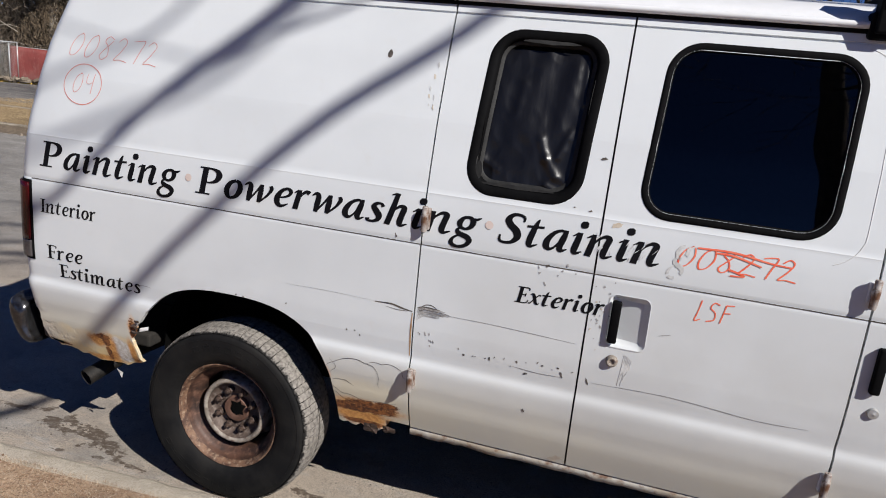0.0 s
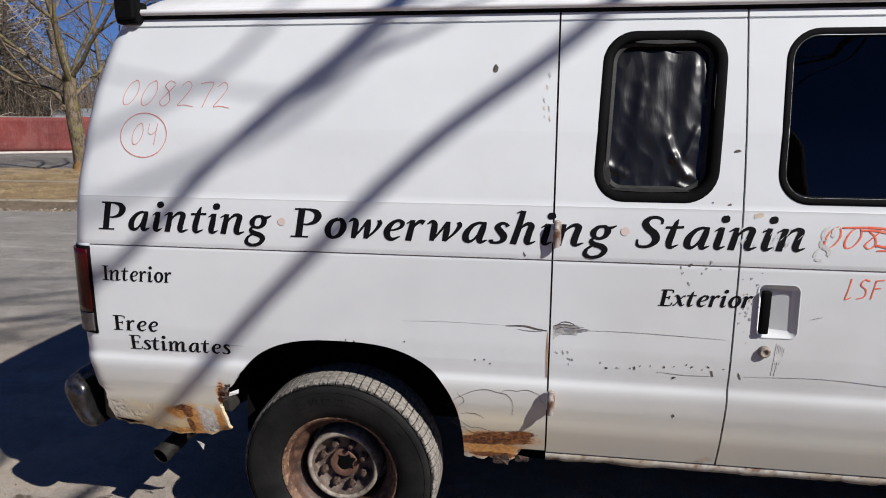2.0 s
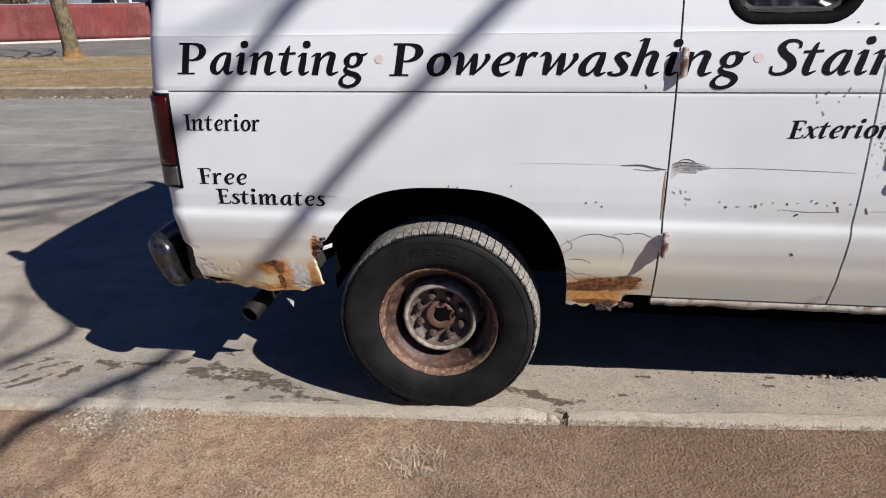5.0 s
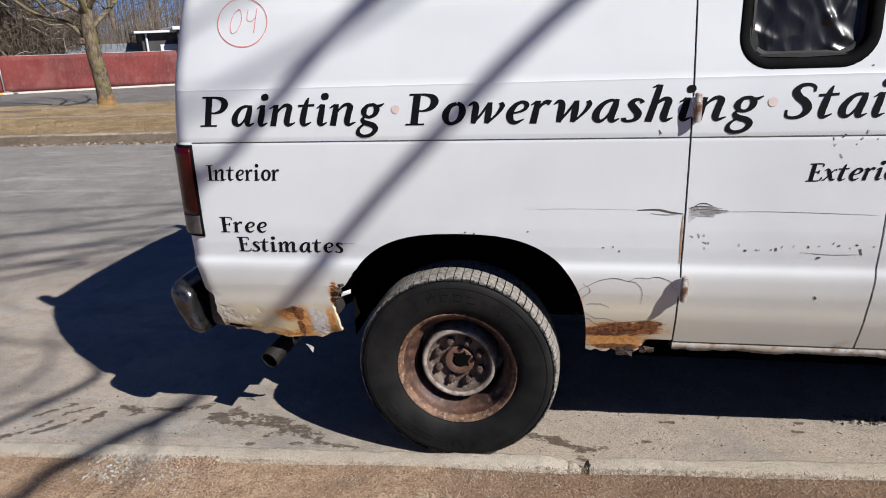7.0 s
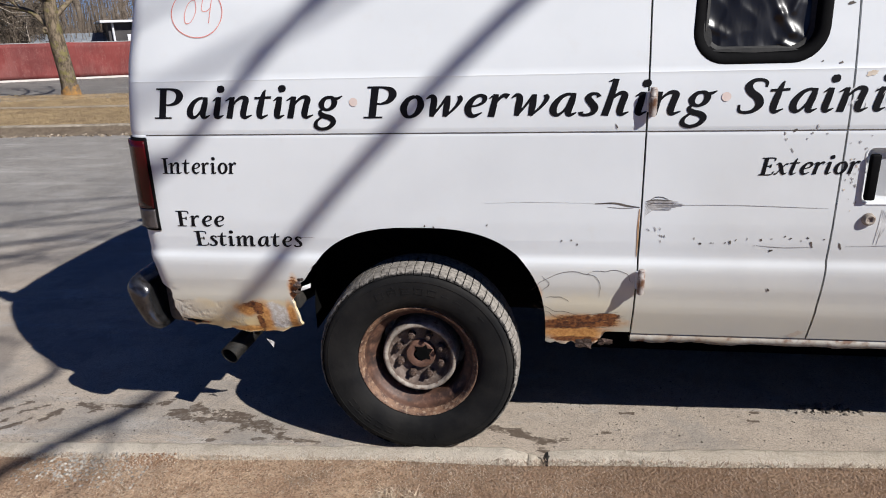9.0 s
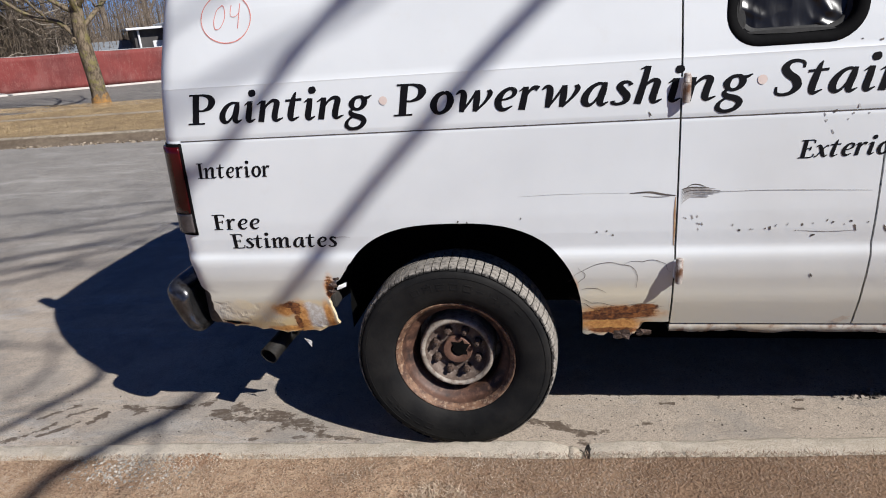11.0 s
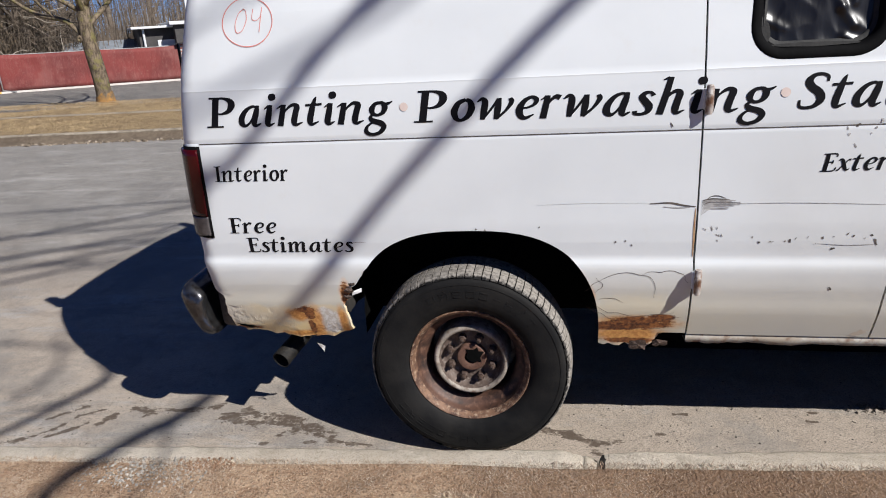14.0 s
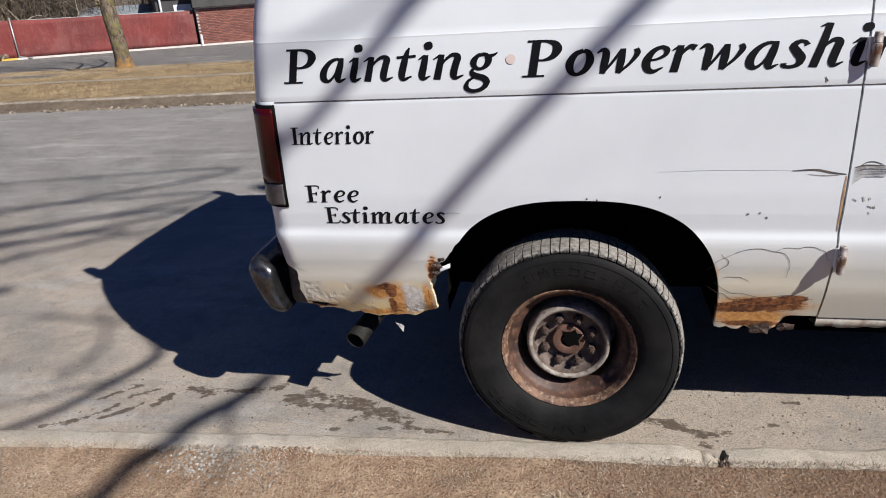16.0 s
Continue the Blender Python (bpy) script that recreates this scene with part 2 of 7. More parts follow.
def kerb_material():
    """Washed concrete with pale aggregate showing and dark pits."""
    k = Nodes("weathered_kerb_concrete")
    n1, n2, n3 = k.noise(4, 6, 0.65), k.noise(45, 5, 0.7), k.noise(260, 3, 0.7)
    col = k.mix(k.ramp(n1, 0.35, 0.65), (0.49, 0.425, 0.34), (0.61, 0.545, 0.45))
    col = k.mix(k.ramp(n2, 0.5, 0.75, 0.0, 0.5), col, (0.28, 0.245, 0.19))
    col = k.mix(k.ramp(k.voronoi(70), 0.10, 0.28, 0.6, 0.0), col, (0.60, 0.57, 0.52))
    col = k.mix(k.ramp(n3, 0.38, 0.47, 0.6, 0.0), col, (0.20, 0.17, 0.13))
    col = k.mix(k.ramp(n3, 0.54, 0.64, 0.0, 0.5), col, (0.64, 0.58, 0.49))
    col = k.mix(k.ramp(k.noise(9, 6, 0.7), 0.52, 0.66, 0.0, 0.4), col, (0.30, 0.26, 0.20))
    k.set(Base_Color=col, Roughness=0.95, Specular_IOR_Level=0.15)
    k.bump(k.math("ADD", n2, n3), 0.8, 0.007)
    return k.m


def grass_ground(name, a, b, c):
    k = Nodes(name)
    n1, n2, n3 = k.noise(1.6, 5), k.noise(18, 6, 0.7), k.noise(120, 4)
    col = k.mix(k.ramp(n2, 0.35, 0.65), a, b)
    col = k.mix(k.math("MULTIPLY", k.ramp(n1, 0.5, 0.7), 0.6), col, c)
    col = k.mix(k.math("MULTIPLY", k.ramp(n3, 0.45, 0.7), 0.7), col, (0.085, 0.058, 0.038))
    col = k.mix(k.math("MULTIPLY", k.ramp(k.noise(4.5, 6, 0.7), 0.5, 0.66), 0.55), col, tuple(0.62 * q for q in c))
    col = k.mix(k.ramp(k.math("ADD", k.xyz()[0], k.math("MULTIPLY", n1, 1.2)), 0.4, 1.7, 0.0, 0.6), col, tuple(0.75 * q for q in c))
    k.set(Base_Color=col, Roughness=0.95, Specular_IOR_Level=0.1)
    k.bump(k.math("ADD", n2, n3), 0.8, 0.02)
    return k.m


def blade_material():
    """Dead blades, straw to brown, browner in patches."""
    k = Nodes("dry_grass_blades")
    col = k.mix(k.island(), (0.25, 0.175, 0.12), (0.64, 0.52, 0.385))
    col = k.mix(k.ramp(k.noise(3.6, 6, 0.7), 0.47, 0.58, 0.0, 0.8), col, k.mix(k.island(), (0.13, 0.082, 0.056), (0.40, 0.275, 0.185)))
    col = k.mix(k.ramp(k.noise(2.3, 6, 0.7), 0.50, 0.60, 0.0, 0.65), col, k.mix(k.island(), (0.30, 0.255, 0.20), (0.72, 0.64, 0.53)))
    col = k.mix(k.ramp(k.noise(9.0, 5, 0.7), 0.54, 0.64, 0.0, 0.6), col, (0.17, 0.125, 0.088))
    col = k.mix(k.ramp(k.math("ADD", k.xyz()[0], k.math("MULTIPLY", k.noise(2.0, 4), 1.2)), 0.4, 1.7, 0.0, 0.62), col, k.mix(k.island(), (0.12, 0.076, 0.054), (0.36, 0.25, 0.175)))
    k.set(Base_Color=col, Roughness=0.9)
    return k.m


def straw_material():
    """Blades of the far verge, straw with darker tussocks."""
    k = Nodes("verge_straw")
    col = k.mix(k.island(), (0.24, 0.165, 0.085), (0.56, 0.43, 0.25))
    col = k.mix(k.ramp(k.noise(1.1, 6, 0.75), 0.46, 0.58, 0.0, 0.8), col, k.mix(k.island(), (0.10, 0.068, 0.04), (0.27, 0.19, 0.11)))
    k.set(Base_Color=col, Roughness=0.9)
    return k.m


def island_mix(name, a, b, rough=0.85, **kw):
    k = Nodes(name)
    k.set(Base_Color=k.mix(k.island(), a, b), Roughness=rough, **kw)
    return k.m


def rust_steel(name, a, b, c, rough=0.7, metal=0.25, big=22, fine=110, relief=0.4):
    k = Nodes(name)
    n1, n2 = k.noise(big, 6, 0.65), k.noise(fine, 5, 0.6)
    col = k.mix(k.ramp(n1, 0.38, 0.62), a, b)
    col = k.mix(k.ramp(n2, 0.5, 0.68, 0.0, 0.8), col, c)
    k.set(Base_Color=col, Roughness=rough, Metallic=metal)
    k.bump(k.math("ADD", n1, n2), relief, 0.004)
    return k.m


def bark(name, a, b, lichen, amount):
    k = Nodes(name)
    n1, n2 = k.noise(9, 7, 0.75, stretch=(1.5, 1.5, 0.6)), k.noise(5, 6, 0.7)
    col = k.mix(k.ramp(n1, 0.38, 0.62), a, b)
    col = k.mix(k.math("MULTIPLY", k.ramp(n2, 0.50, 0.60), amount), col, lichen)
    k.set(Base_Color=col, Roughness=0.95, Specular_IOR_Level=0.15)
    k.bump(n1, 0.8, 0.03)
    return k.m


def glass_material(name, tint):
    k = Nodes(name)
    k.set(Base_Color=tint, Roughness=0.02, IOR=1.5, Transmission_Weight=1.0, Specular_IOR_Level=0.22)
    return k.m


def poly_sheet():
    k = Nodes("black_plastic_sheet")
    k.set(Base_Color=k.mix(k.noise(9, 4), (0.003, 0.003, 0.004), (0.010, 0.010, 0.012)), Roughness=0.34, Specular_IOR_Level=0.45)
    k.bump(k.noise(9, 3, 0.5, stretch=(2.2, 1, 0.6)), 0.25, 0.012)
    return k.m


def tyre_material():
    k = Nodes("tyre_rubber")
    x, y, z = k.xyz()
    r = k.math("SQRT", k.math("ADD", k.math("MULTIPLY", x, x), k.math("MULTIPLY", z, z)))
    n1, n2 = k.noise(9, 6, 0.65), k.noise(70, 5, 0.6)
    col = k.mix(k.ramp(n1, 0.35, 0.7), (0.0045, 0.0045, 0.005), (0.011, 0.0105, 0.010))
    # dried road dust on the tread and shoulder
    dust = k.math("MULTIPLY", k.ramp(k.math("ADD", r, k.math("MULTIPLY", k.math("SUBTRACT", n2, 0.5), 0.02)), 0.350, 0.359), k.ramp(n2, 0.3, 0.65, 0.4, 0.95))
    col = k.mix(dust, col, (0.30, 0.275, 0.245))
    haze = k.math("MULTIPLY", k.ramp(k.noise(4, 5, 0.6), 0.45, 0.7), 0.05)
    col = k.mix(haze, col, (0.10, 0.088, 0.075))
    k.set(Base_Color=col, Roughness=0.8, Specular_IOR_Level=0.22)
    k.bump(n2, 0.35, 0.003)
    return k.m


def brick_tint():
    k = Nodes("red_brick")
    col = k.mix(k.rnd(), (0.11, 0.036, 0.027), (0.27, 0.105, 0.075))
    col = k.mix(k.math("MULTIPLY", k.noise(14, 5), 0.5), col, (0.24, 0.10, 0.075))
    k.set(Base_Color=col, Roughness=0.9)
    k.bump(k.noise(60, 4), 0.4, 0.004)
    return k.m


def screen_material():
    k = Nodes("red_fence_screen")
    x, y, z = k.xyz()
    n1, n2 = k.noise(0.7, 5, 0.6), k.noise(5, 5, 0.7)
    col = k.mix(k.ramp(n1, 0.35, 0.65), (0.18, 0.031, 0.026), (0.13, 0.025, 0.022))
    col = k.mix(k.math("MULTIPLY", k.ramp(n2, 0.5, 0.75), 0.4), col, (0.24, 0.085, 0.072))
    worn = k.math("MULTIPLY", k.ramp(k.noise(0.5, 5, 0.6, stretch=(1.0, 1.0, 0.8)), 0.50, 0.60), 0.30)
    col = k.mix(worn, col, (0.25, 0.11, 0.095))
    line = k.ramp(k.noise(0.55, 8, 0.8, stretch=(2.2, 1.0, 0.4)), 0.495, 0.505, 1.0, 0.0)
    edge = k.math("MULTIPLY", k.math("MULTIPLY", line, k.math("SUBTRACT", 1.0, line)), 1.6)
    col = k.mix(edge, col, (0.33, 0.20, 0.18))
    k.set(Base_Color=col, Roughness=0.8)
    k.bump(k.noise(3, 4, stretch=(2, 2, 0.6)), 0.4, 0.06)
    return k.m


M = dict(
    paint=paint_material(),
    roof=plain("white_roof_paint", (0.72, 0.725, 0.735), (0.66, 0.665, 0.67), 0.4, big=2, fine=25, bump=0.05),
    black=plain("black_trim_rubber", (0.0018, 0.0018, 0.0021), (0.0042, 0.0042, 0.0048), 0.75, fine=60, Specular_IOR_Level=0.08),
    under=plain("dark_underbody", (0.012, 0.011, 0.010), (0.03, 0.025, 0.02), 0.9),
    interior=plain("dark_cargo_interior", (0.02, 0.02, 0.022), (0.04, 0.04, 0.042), 0.9),
    glass=glass_material("dark_tinted_glass", (0.012, 0.015, 0.022)),
    sheet=poly_sheet(),
    letter=plain("black_vinyl_lettering", (0.003, 0.003, 0.004), (0.006, 0.006, 0.008), 0.55, fine=90, bump=0.05, Specular_IOR_Level=0.15),
    ghost=plain("grey_glue_ghost", (0.46, 0.46, 0.45), (0.62, 0.62, 0.61), 0.7, big=30, fine=90),
    streak=plain("pale_grey_drip", (0.54, 0.54, 0.53), (0.62, 0.62, 0.61), 0.6, big=30, fine=90),
    pinkdot=plain("faded_pink_vinyl", (0.60, 0.48, 0.43), (0.66, 0.56, 0.51), 0.5),
    crayon=plain("red_grease_pencil", (0.62, 0.17, 0.13), (0.70, 0.30, 0.26), 0.6, big=30, fine=120),
    crayon2=plain("orange_red_grease_pencil", (0.80, 0.11, 0.05), (0.82, 0.22, 0.13), 0.6, big=30, fine=120),
    scuff=plain("grey_scuff", (0.20, 0.19, 0.18), (0.42, 0.41, 0.40), 0.7, big=30, fine=120),
    chip=plain("dark_paint_chip", (0.045, 0.040, 0.036), (0.12, 0.095, 0.08), 0.8, big=30, fine=120),
    bondo=plain("yellowed_chip", (0.50, 0.42, 0.33), (0.62, 0.56, 0.47), 0.7, big=30, fine=100),
    tyre=tyre_material(),
    rim=rust_steel("rusted_wheel_steel", (0.022, 0.012, 0.009), (0.082, 0.039, 0.025), (0.15, 0.08, 0.052), 0.6, 0.0, 12, 40, 0.2),
    lip=rust_steel("flaking_rim_lip", (0.19, 0.105, 0.062), (0.065, 0.030, 0.019), (0.33, 0.235, 0.16), 0.7, 0.0, 26, 70, 0.5),
    disc=rust_steel("grey_wheel_paint", (0.16, 0.135, 0.11), (0.33, 0.29, 0.245), (0.09, 0.045, 0.028), 0.7, 0.0, 14, 45),
    nut=rust_steel("rusty_nut_steel", (0.035, 0.024, 0.02), (0.08, 0.05, 0.038), (0.15, 0.11, 0.085), 0.6, 0.2),
    hinge=rust_steel("rusty_hinge_steel", (0.46, 0.43, 0.40), (0.16, 0.08, 0.045), (0.08, 0.034, 0.018), 0.55, 0.1, 26, 90),
    bumper=rust_steel("dull_chrome_steel", (0.075, 0.075, 0.08), (0.14, 0.14, 0.145), (0.04, 0.028, 0.02), 0.25, 0.9, 14, 60, 0.06),
    dirt_shade=rust_steel("dirty_plate_groove_shade", (0.055, 0.045, 0.038), (0.10, 0.084, 0.070), (0.03, 0.02, 0.014), 0.8, 0.0, 8, 50, 0.2),
    pipe=rust_steel("exhaust_steel", (0.005, 0.0045, 0.004), (0.012, 0.010, 0.008), (0.028, 0.022, 0.018), 0.7, 0.2),
    deep_black=plain("hole_and_shade_black", (0.0025, 0.0025, 0.0025), (0.005, 0.005, 0.005), 0.95, Specular_IOR_Level=0.05),
    redlens=Nodes("red_lamp_lens").set(Base_Color=(0.045, 0.002, 0.003), Roughness=0.16, Specular_IOR_Level=0.3).bump(0.0).m,
    tape=plain("grey_tape_residue", (0.003, 0.003, 0.003), (0.016, 0.0155, 0.014), 0.7, big=30, fine=90),
    clear=plain("grey_lamp_lens", (0.05, 0.045, 0.047), (0.11, 0.10, 0.10), 0.2),
    road=road_material("worn_road_asphalt", (0.325, 0.272, 0.220), (0.395, 0.334, 0.270), (0.162, 0.160, 0.155), True),
    lot=road_material("lot_asphalt", (0.055, 0.057, 0.06), (0.08, 0.082, 0.085), (0.065, 0.067, 0.07), False),
    kerb=kerb_material(),
    farkerb=plain("dirty_kerb_concrete", (0.16, 0.13, 0.095), (0.38, 0.33, 0.26), 0.92, big=4, fine=22, bump=0.6),
    yellow=plain("yellow_kerb_paint", (0.55, 0.33, 0.05), (0.62, 0.42, 0.10), 0.8),
    white=plain("white_line_concrete", (0.46, 0.42, 0.38), (0.58, 0.54, 0.50), 0.85),
    lawn=grass_ground("dormant_lawn", (0.335, 0.215, 0.138), (0.525, 0.37, 0.248), (0.235, 0.147, 0.094)),
    lawnfar=grass_ground("dry_far_verge", (0.26, 0.185, 0.10), (0.42, 0.32, 0.19), (0.17, 0.115, 0.07)),
    earth=grass_ground("bare_earth", (0.20, 0.16, 0.11), (0.27, 0.22, 0.15), (0.16, 0.12, 0.08)),
    apron=plain("pale_concrete_apron", (0.36, 0.32, 0.27), (0.44, 0.40, 0.345), 0.92, big=2, fine=30),
    path=plain("pale_concrete_path", (0.22, 0.18, 0.13), (0.33, 0.28, 0.22), 0.92, big=2, fine=30),
    blade=blade_material(),
    straw=straw_material(),
    rustline=plain("rust_run", (0.26, 0.12, 0.045), (0.45, 0.30, 0.17), 0.8, big=20, fine=90),
    gravel=island_mix("grey_gravel", (0.15, 0.14, 0.122), (0.40, 0.37, 0.325)),
    debris=island_mix("gutter_litter", (0.07, 0.05, 0.03), (0.30, 0.25, 0.19)),
    bark=bark("maple_bark", (0.065, 0.05, 0.036), (0.21, 0.165, 0.115), (0.17, 0.15, 0.055), 0.75),
    bark2=bark("grey_brown_bark", (0.10, 0.078, 0.06), (0.20, 0.16, 0.125), (0.24, 0.21, 0.17), 0.5),
    pale=bark("pale_bark", (0.30, 0.26, 0.21), (0.42, 0.37, 0.31), (0.22, 0.19, 0.15), 0.5),
    lichen=plain("orange_lichen", (0.11, 0.08, 0.05), (0.34, 0.17, 0.04), 0.95, big=6, fine=25, bump=0.6),
    facebrown=rust_steel("brown_wheel_face", (0.06, 0.04, 0.031), (0.12, 0.087, 0.07), (0.19, 0.155, 0.13), 0.7, 0.0, 14, 60),
    dirt=plain("gutter_dirt", (0.085, 0.062, 0.042), (0.15, 0.115, 0.08), 0.95, big=3, fine=20, bump=0.8, dist=0.02),
    wood=island_mix("bare_woodland", (0.035, 0.026, 0.019), (0.135, 0.103, 0.077)),
    thicket=island_mix("thicket_twigs", (0.03, 0.023, 0.016), (0.15, 0.115, 0.082)),
    darkbark=bark("dark_bark", (0.035, 0.028, 0.022), (0.085, 0.068, 0.053), (0.13, 0.11, 0.085), 0.5),
    ivy=island_mix("brown_dead_vine", (0.05, 0.036, 0.022), (0.16, 0.115, 0.07)),
    pine=island_mix("olive_needles", (0.045, 0.050, 0.022), (0.14, 0.11, 0.055)),
    screen=screen_material(),
    galv=plain("galvanised_post", (0.38, 0.38, 0.37), (0.50, 0.50, 0.49), 0.5, 0.6, fine=30),
    green=plain("green_painted_steel", (0.012, 0.055, 0.035), (0.02, 0.085, 0.055), 0.5, fine=12),
    brick=brick_tint(),
    mortar=plain("grey_mortar", (0.42, 0.39, 0.36), (0.52, 0.49, 0.45), 0.95),
    shingle=plain("grey_roofing", (0.17, 0.19, 0.21), (0.24, 0.26, 0.285), 0.8, big=2, fine=14),
    darkwall=plain("dark_fascia", (0.035, 0.032, 0.032), (0.06, 0.055, 0.052), 0.7),
    farbark=bark("far_dark_bark", (0.020, 0.016, 0.013), (0.05, 0.04, 0.032), (0.07, 0.06, 0.05), 0.4),
    siding=plain("pale_siding", (0.60, 0.61, 0.62), (0.68, 0.69, 0.70), 0.7),
    pane=Nodes("dark_window_glass").set(Base_Color=(0.02, 0.025, 0.03), Roughness=0.05).m,
    cable=plain("black_cable", (0.012, 0.012, 0.012), (0.02, 0.02, 0.02), 0.6),
    labelwhite=plain("aged_white_label", (0.50, 0.49, 0.46), (0.60, 0.59, 0.56), 0.6, fine=80),
    soil=island_mix("orange_brown_soil", (0.15, 0.085, 0.05), (0.27, 0.165, 0.10)),
    speck=island_mix("road_grit", (0.04, 0.034, 0.028), (0.30, 0.255, 0.21)),
)

# ---- building helpers ----
def mesh_of(name, verts, faces, material, smooth=False):
    me = bpy.data.meshes.new(name)
    me.from_pydata([tuple(v) for v in verts], [], faces)
    me.materials.append(material)
    if smooth:
        me.polygons.foreach_set("use_smooth", [True] * len(me.polygons))
    me.update()
    return me


def part(name, data, material, parent=None, label="", smooth=False, auto=None):
    """One mesh object from a bmesh or from (verts, faces), under a thing or part."""
    if isinstance(data, tuple):
        me = mesh_of(name, data[0], data[1], material, smooth)
    elif isinstance(data, bpy.types.Mesh):
        me = data
    else:
        me = bpy.data.meshes.new(name)
        data.to_mesh(me)
        data.free()
        me.materials.append(material)
        if smooth:
            me.polygons.foreach_set("use_smooth", [True] * len(me.polygons))
    if auto:
        me.set_sharp_from_angle(angle=radians(auto))
    ob = new(name, me)
    if parent:
        ob.parent = parent
    if label:
        ob["label"] = label
    return ob


def empty(name, loc=(0, 0, 0), rz=0.0):
    ob = new(name)
    ob.matrix_basis = pose(*loc, 0, 0, rz)
    return ob


def box(x0, x1, y0, y1, z0, z1, bevel=0.0, seg=2):
    bm = bmesh.new()
    bmesh.ops.create_cube(bm, size=1)
    bmesh.ops.scale(bm, vec=(x1 - x0, y1 - y0, z1 - z0), verts=bm.verts)
    bmesh.ops.translate(bm, vec=((x0 + x1) / 2, (y0 + y1) / 2, (z0 + z1) / 2), verts=bm.verts)
    if bevel:
        bmesh.ops.bevel(bm, geom=bm.edges[:], offset=bevel, segments=seg, affect="EDGES", profile=0.5)
    return bm


def lathe(profile, n=64, axis="y"):
    """Rings of (radius, along) about an axis."""
    v, f = [], []
    for r, a in profile:
        for i in range(n):
            t = 2 * math.pi * i / n
            c, s = r * math.cos(t), r * math.sin(t)
            v.append((c, a, s) if axis == "y" else (c, s, a))
    for j in range(len(profile) - 1):
        for i in range(n):
            k = (i + 1) % n
            f.append((j * n + i, j * n + k, (j + 1) * n + k, (j + 1) * n + i))
    return v, f


def tube(points, radii, n=6, cap=True):
    """A swept round tube through points with given radii."""
    v, f = [], []
    pts = [Vector(p) for p in points]
    ref = Vector((0.31, 0.17, 0.93))
    for i, p in enumerate(pts):
        d = (pts[min(i + 1, len(pts) - 1)] - pts[max(i - 1, 0)]).normalized()
        a = d.cross(ref)
        if a.length < 1e-3:
            a = d.cross(Vector((1, 0, 0)))
        a.normalize()
        b = d.cross(a)
        for j in range(n):
            t = 2 * math.pi * j / n
            v.append(tuple(p + (a * math.cos(t) + b * math.sin(t)) * radii[i]))
    for i in range(len(pts) - 1):
        for j in range(n):
            k = (j + 1) % n
            f.append((i * n + j, (i + 1) * n + j, (i + 1) * n + k, i * n + k))
    if cap:
        f.append(tuple(range(n)))
        f.append(tuple(range((len(pts) - 1) * n, len(pts) * n))[::-1])
    return v, f


def join(*pieces):
    v, f = [], []
    for a, b in pieces:
        o = len(v)
        v += list(a)
        f += [tuple(i + o for i in q) for q in b]
    return v, f


def spline(pts, n=6):
    """Catmull-Rom through tuples of any length."""
    P = [np.array(p, float) for p in pts]
    P = [2 * P[0] - P[1]] + P + [2 * P[-1] - P[-2]]
    out = []
    for i in range(1, len(P) - 2):
        for k in range(n):
            t = k / n
            out.append(0.5 * (2 * P[i] + (P[i + 1] - P[i - 1]) * t + (2 * P[i - 1] - 5 * P[i] + 4 * P[i + 1] - P[i + 2]) * t * t
                              + (3 * P[i] - P[i - 1] - 3 * P[i + 1] + P[i + 2]) * t ** 3))
    out.append(P[-2])
    return out


# ---- the van's shape ----
PROFILE = [(0.40, 0.103), (0.44, 0.0875), (0.48, 0.072), (0.52, 0.0565), (0.56, 0.0415), (0.58, 0.0345), (0.595, 0.0300), (0.61, 0.0265), (0.63, 0.0228), (0.65, 0.0180), (0.68, 0.0100), (0.715, 0.0042), (0.735, 0.0014), (0.748, 0.0004), (0.757, 0.0007), (0.765, 0.0020), (0.772, 0.0043), (0.779, 0.0066), (0.786, 0.0080), (0.795, 0.0078),
           (0.81, 0.0064), (0.84, 0.003), (0.90, 0.0), (1.0, 0.0005), (1.10, 0.0015), (1.18, 0.0032), (1.1925, 0.0037), (1.1935, 0.0060), (1.1962, 0.0060), (1.1972, 0.0038), (1.21, 0.0040), (1.25, 0.0056), (1.30, 0.0090), (1.34, 0.0130), (1.3655, 0.0163),
           (1.3685, 0.0160), (1.3715, 0.0178), (1.41, 0.0240), (1.45, 0.0310), (1.6, 0.060), (1.8, 0.115), (1.941, 0.158), (1.943, 0.165), (1.947, 0.166), (1.949, 0.160), (1.985, 0.172)]
PZ, PY = [a for a, b in PROFILE], [b for a, b in PROFILE]
REAR = [(0.40, -0.955), (0.70, -0.965), (0.76, -0.975), (1.20, -0.972), (1.42, -0.952), (1.72, -0.900), (1.90, -0.845), (1.99, -0.79)]
RZ, RX = [a for a, b in REAR], [b for a, b in REAR]
CORNER = 0.075
WIDTH = 2.0


def prof(z):
    return float(np.interp(z, PZ, PY))


def rear_x(z):
    return float(np.interp(z, RZ, RX))


def side_y(x, z):
    d = min(max(rear_x(z) + CORNER - x, 0.0), CORNER)
    return prof(z) + CORNER - math.sqrt(CORNER ** 2 - d * d)


def arch(z, cx=0.025, half=0.43, top=0.882):
    """Half width of the wheel opening at height z."""
    t = max((z - 0.45) / (top - 0.45), 0.0)
    return half * (1 - t ** 2.7) ** 0.37 if t < 1 else 0.0


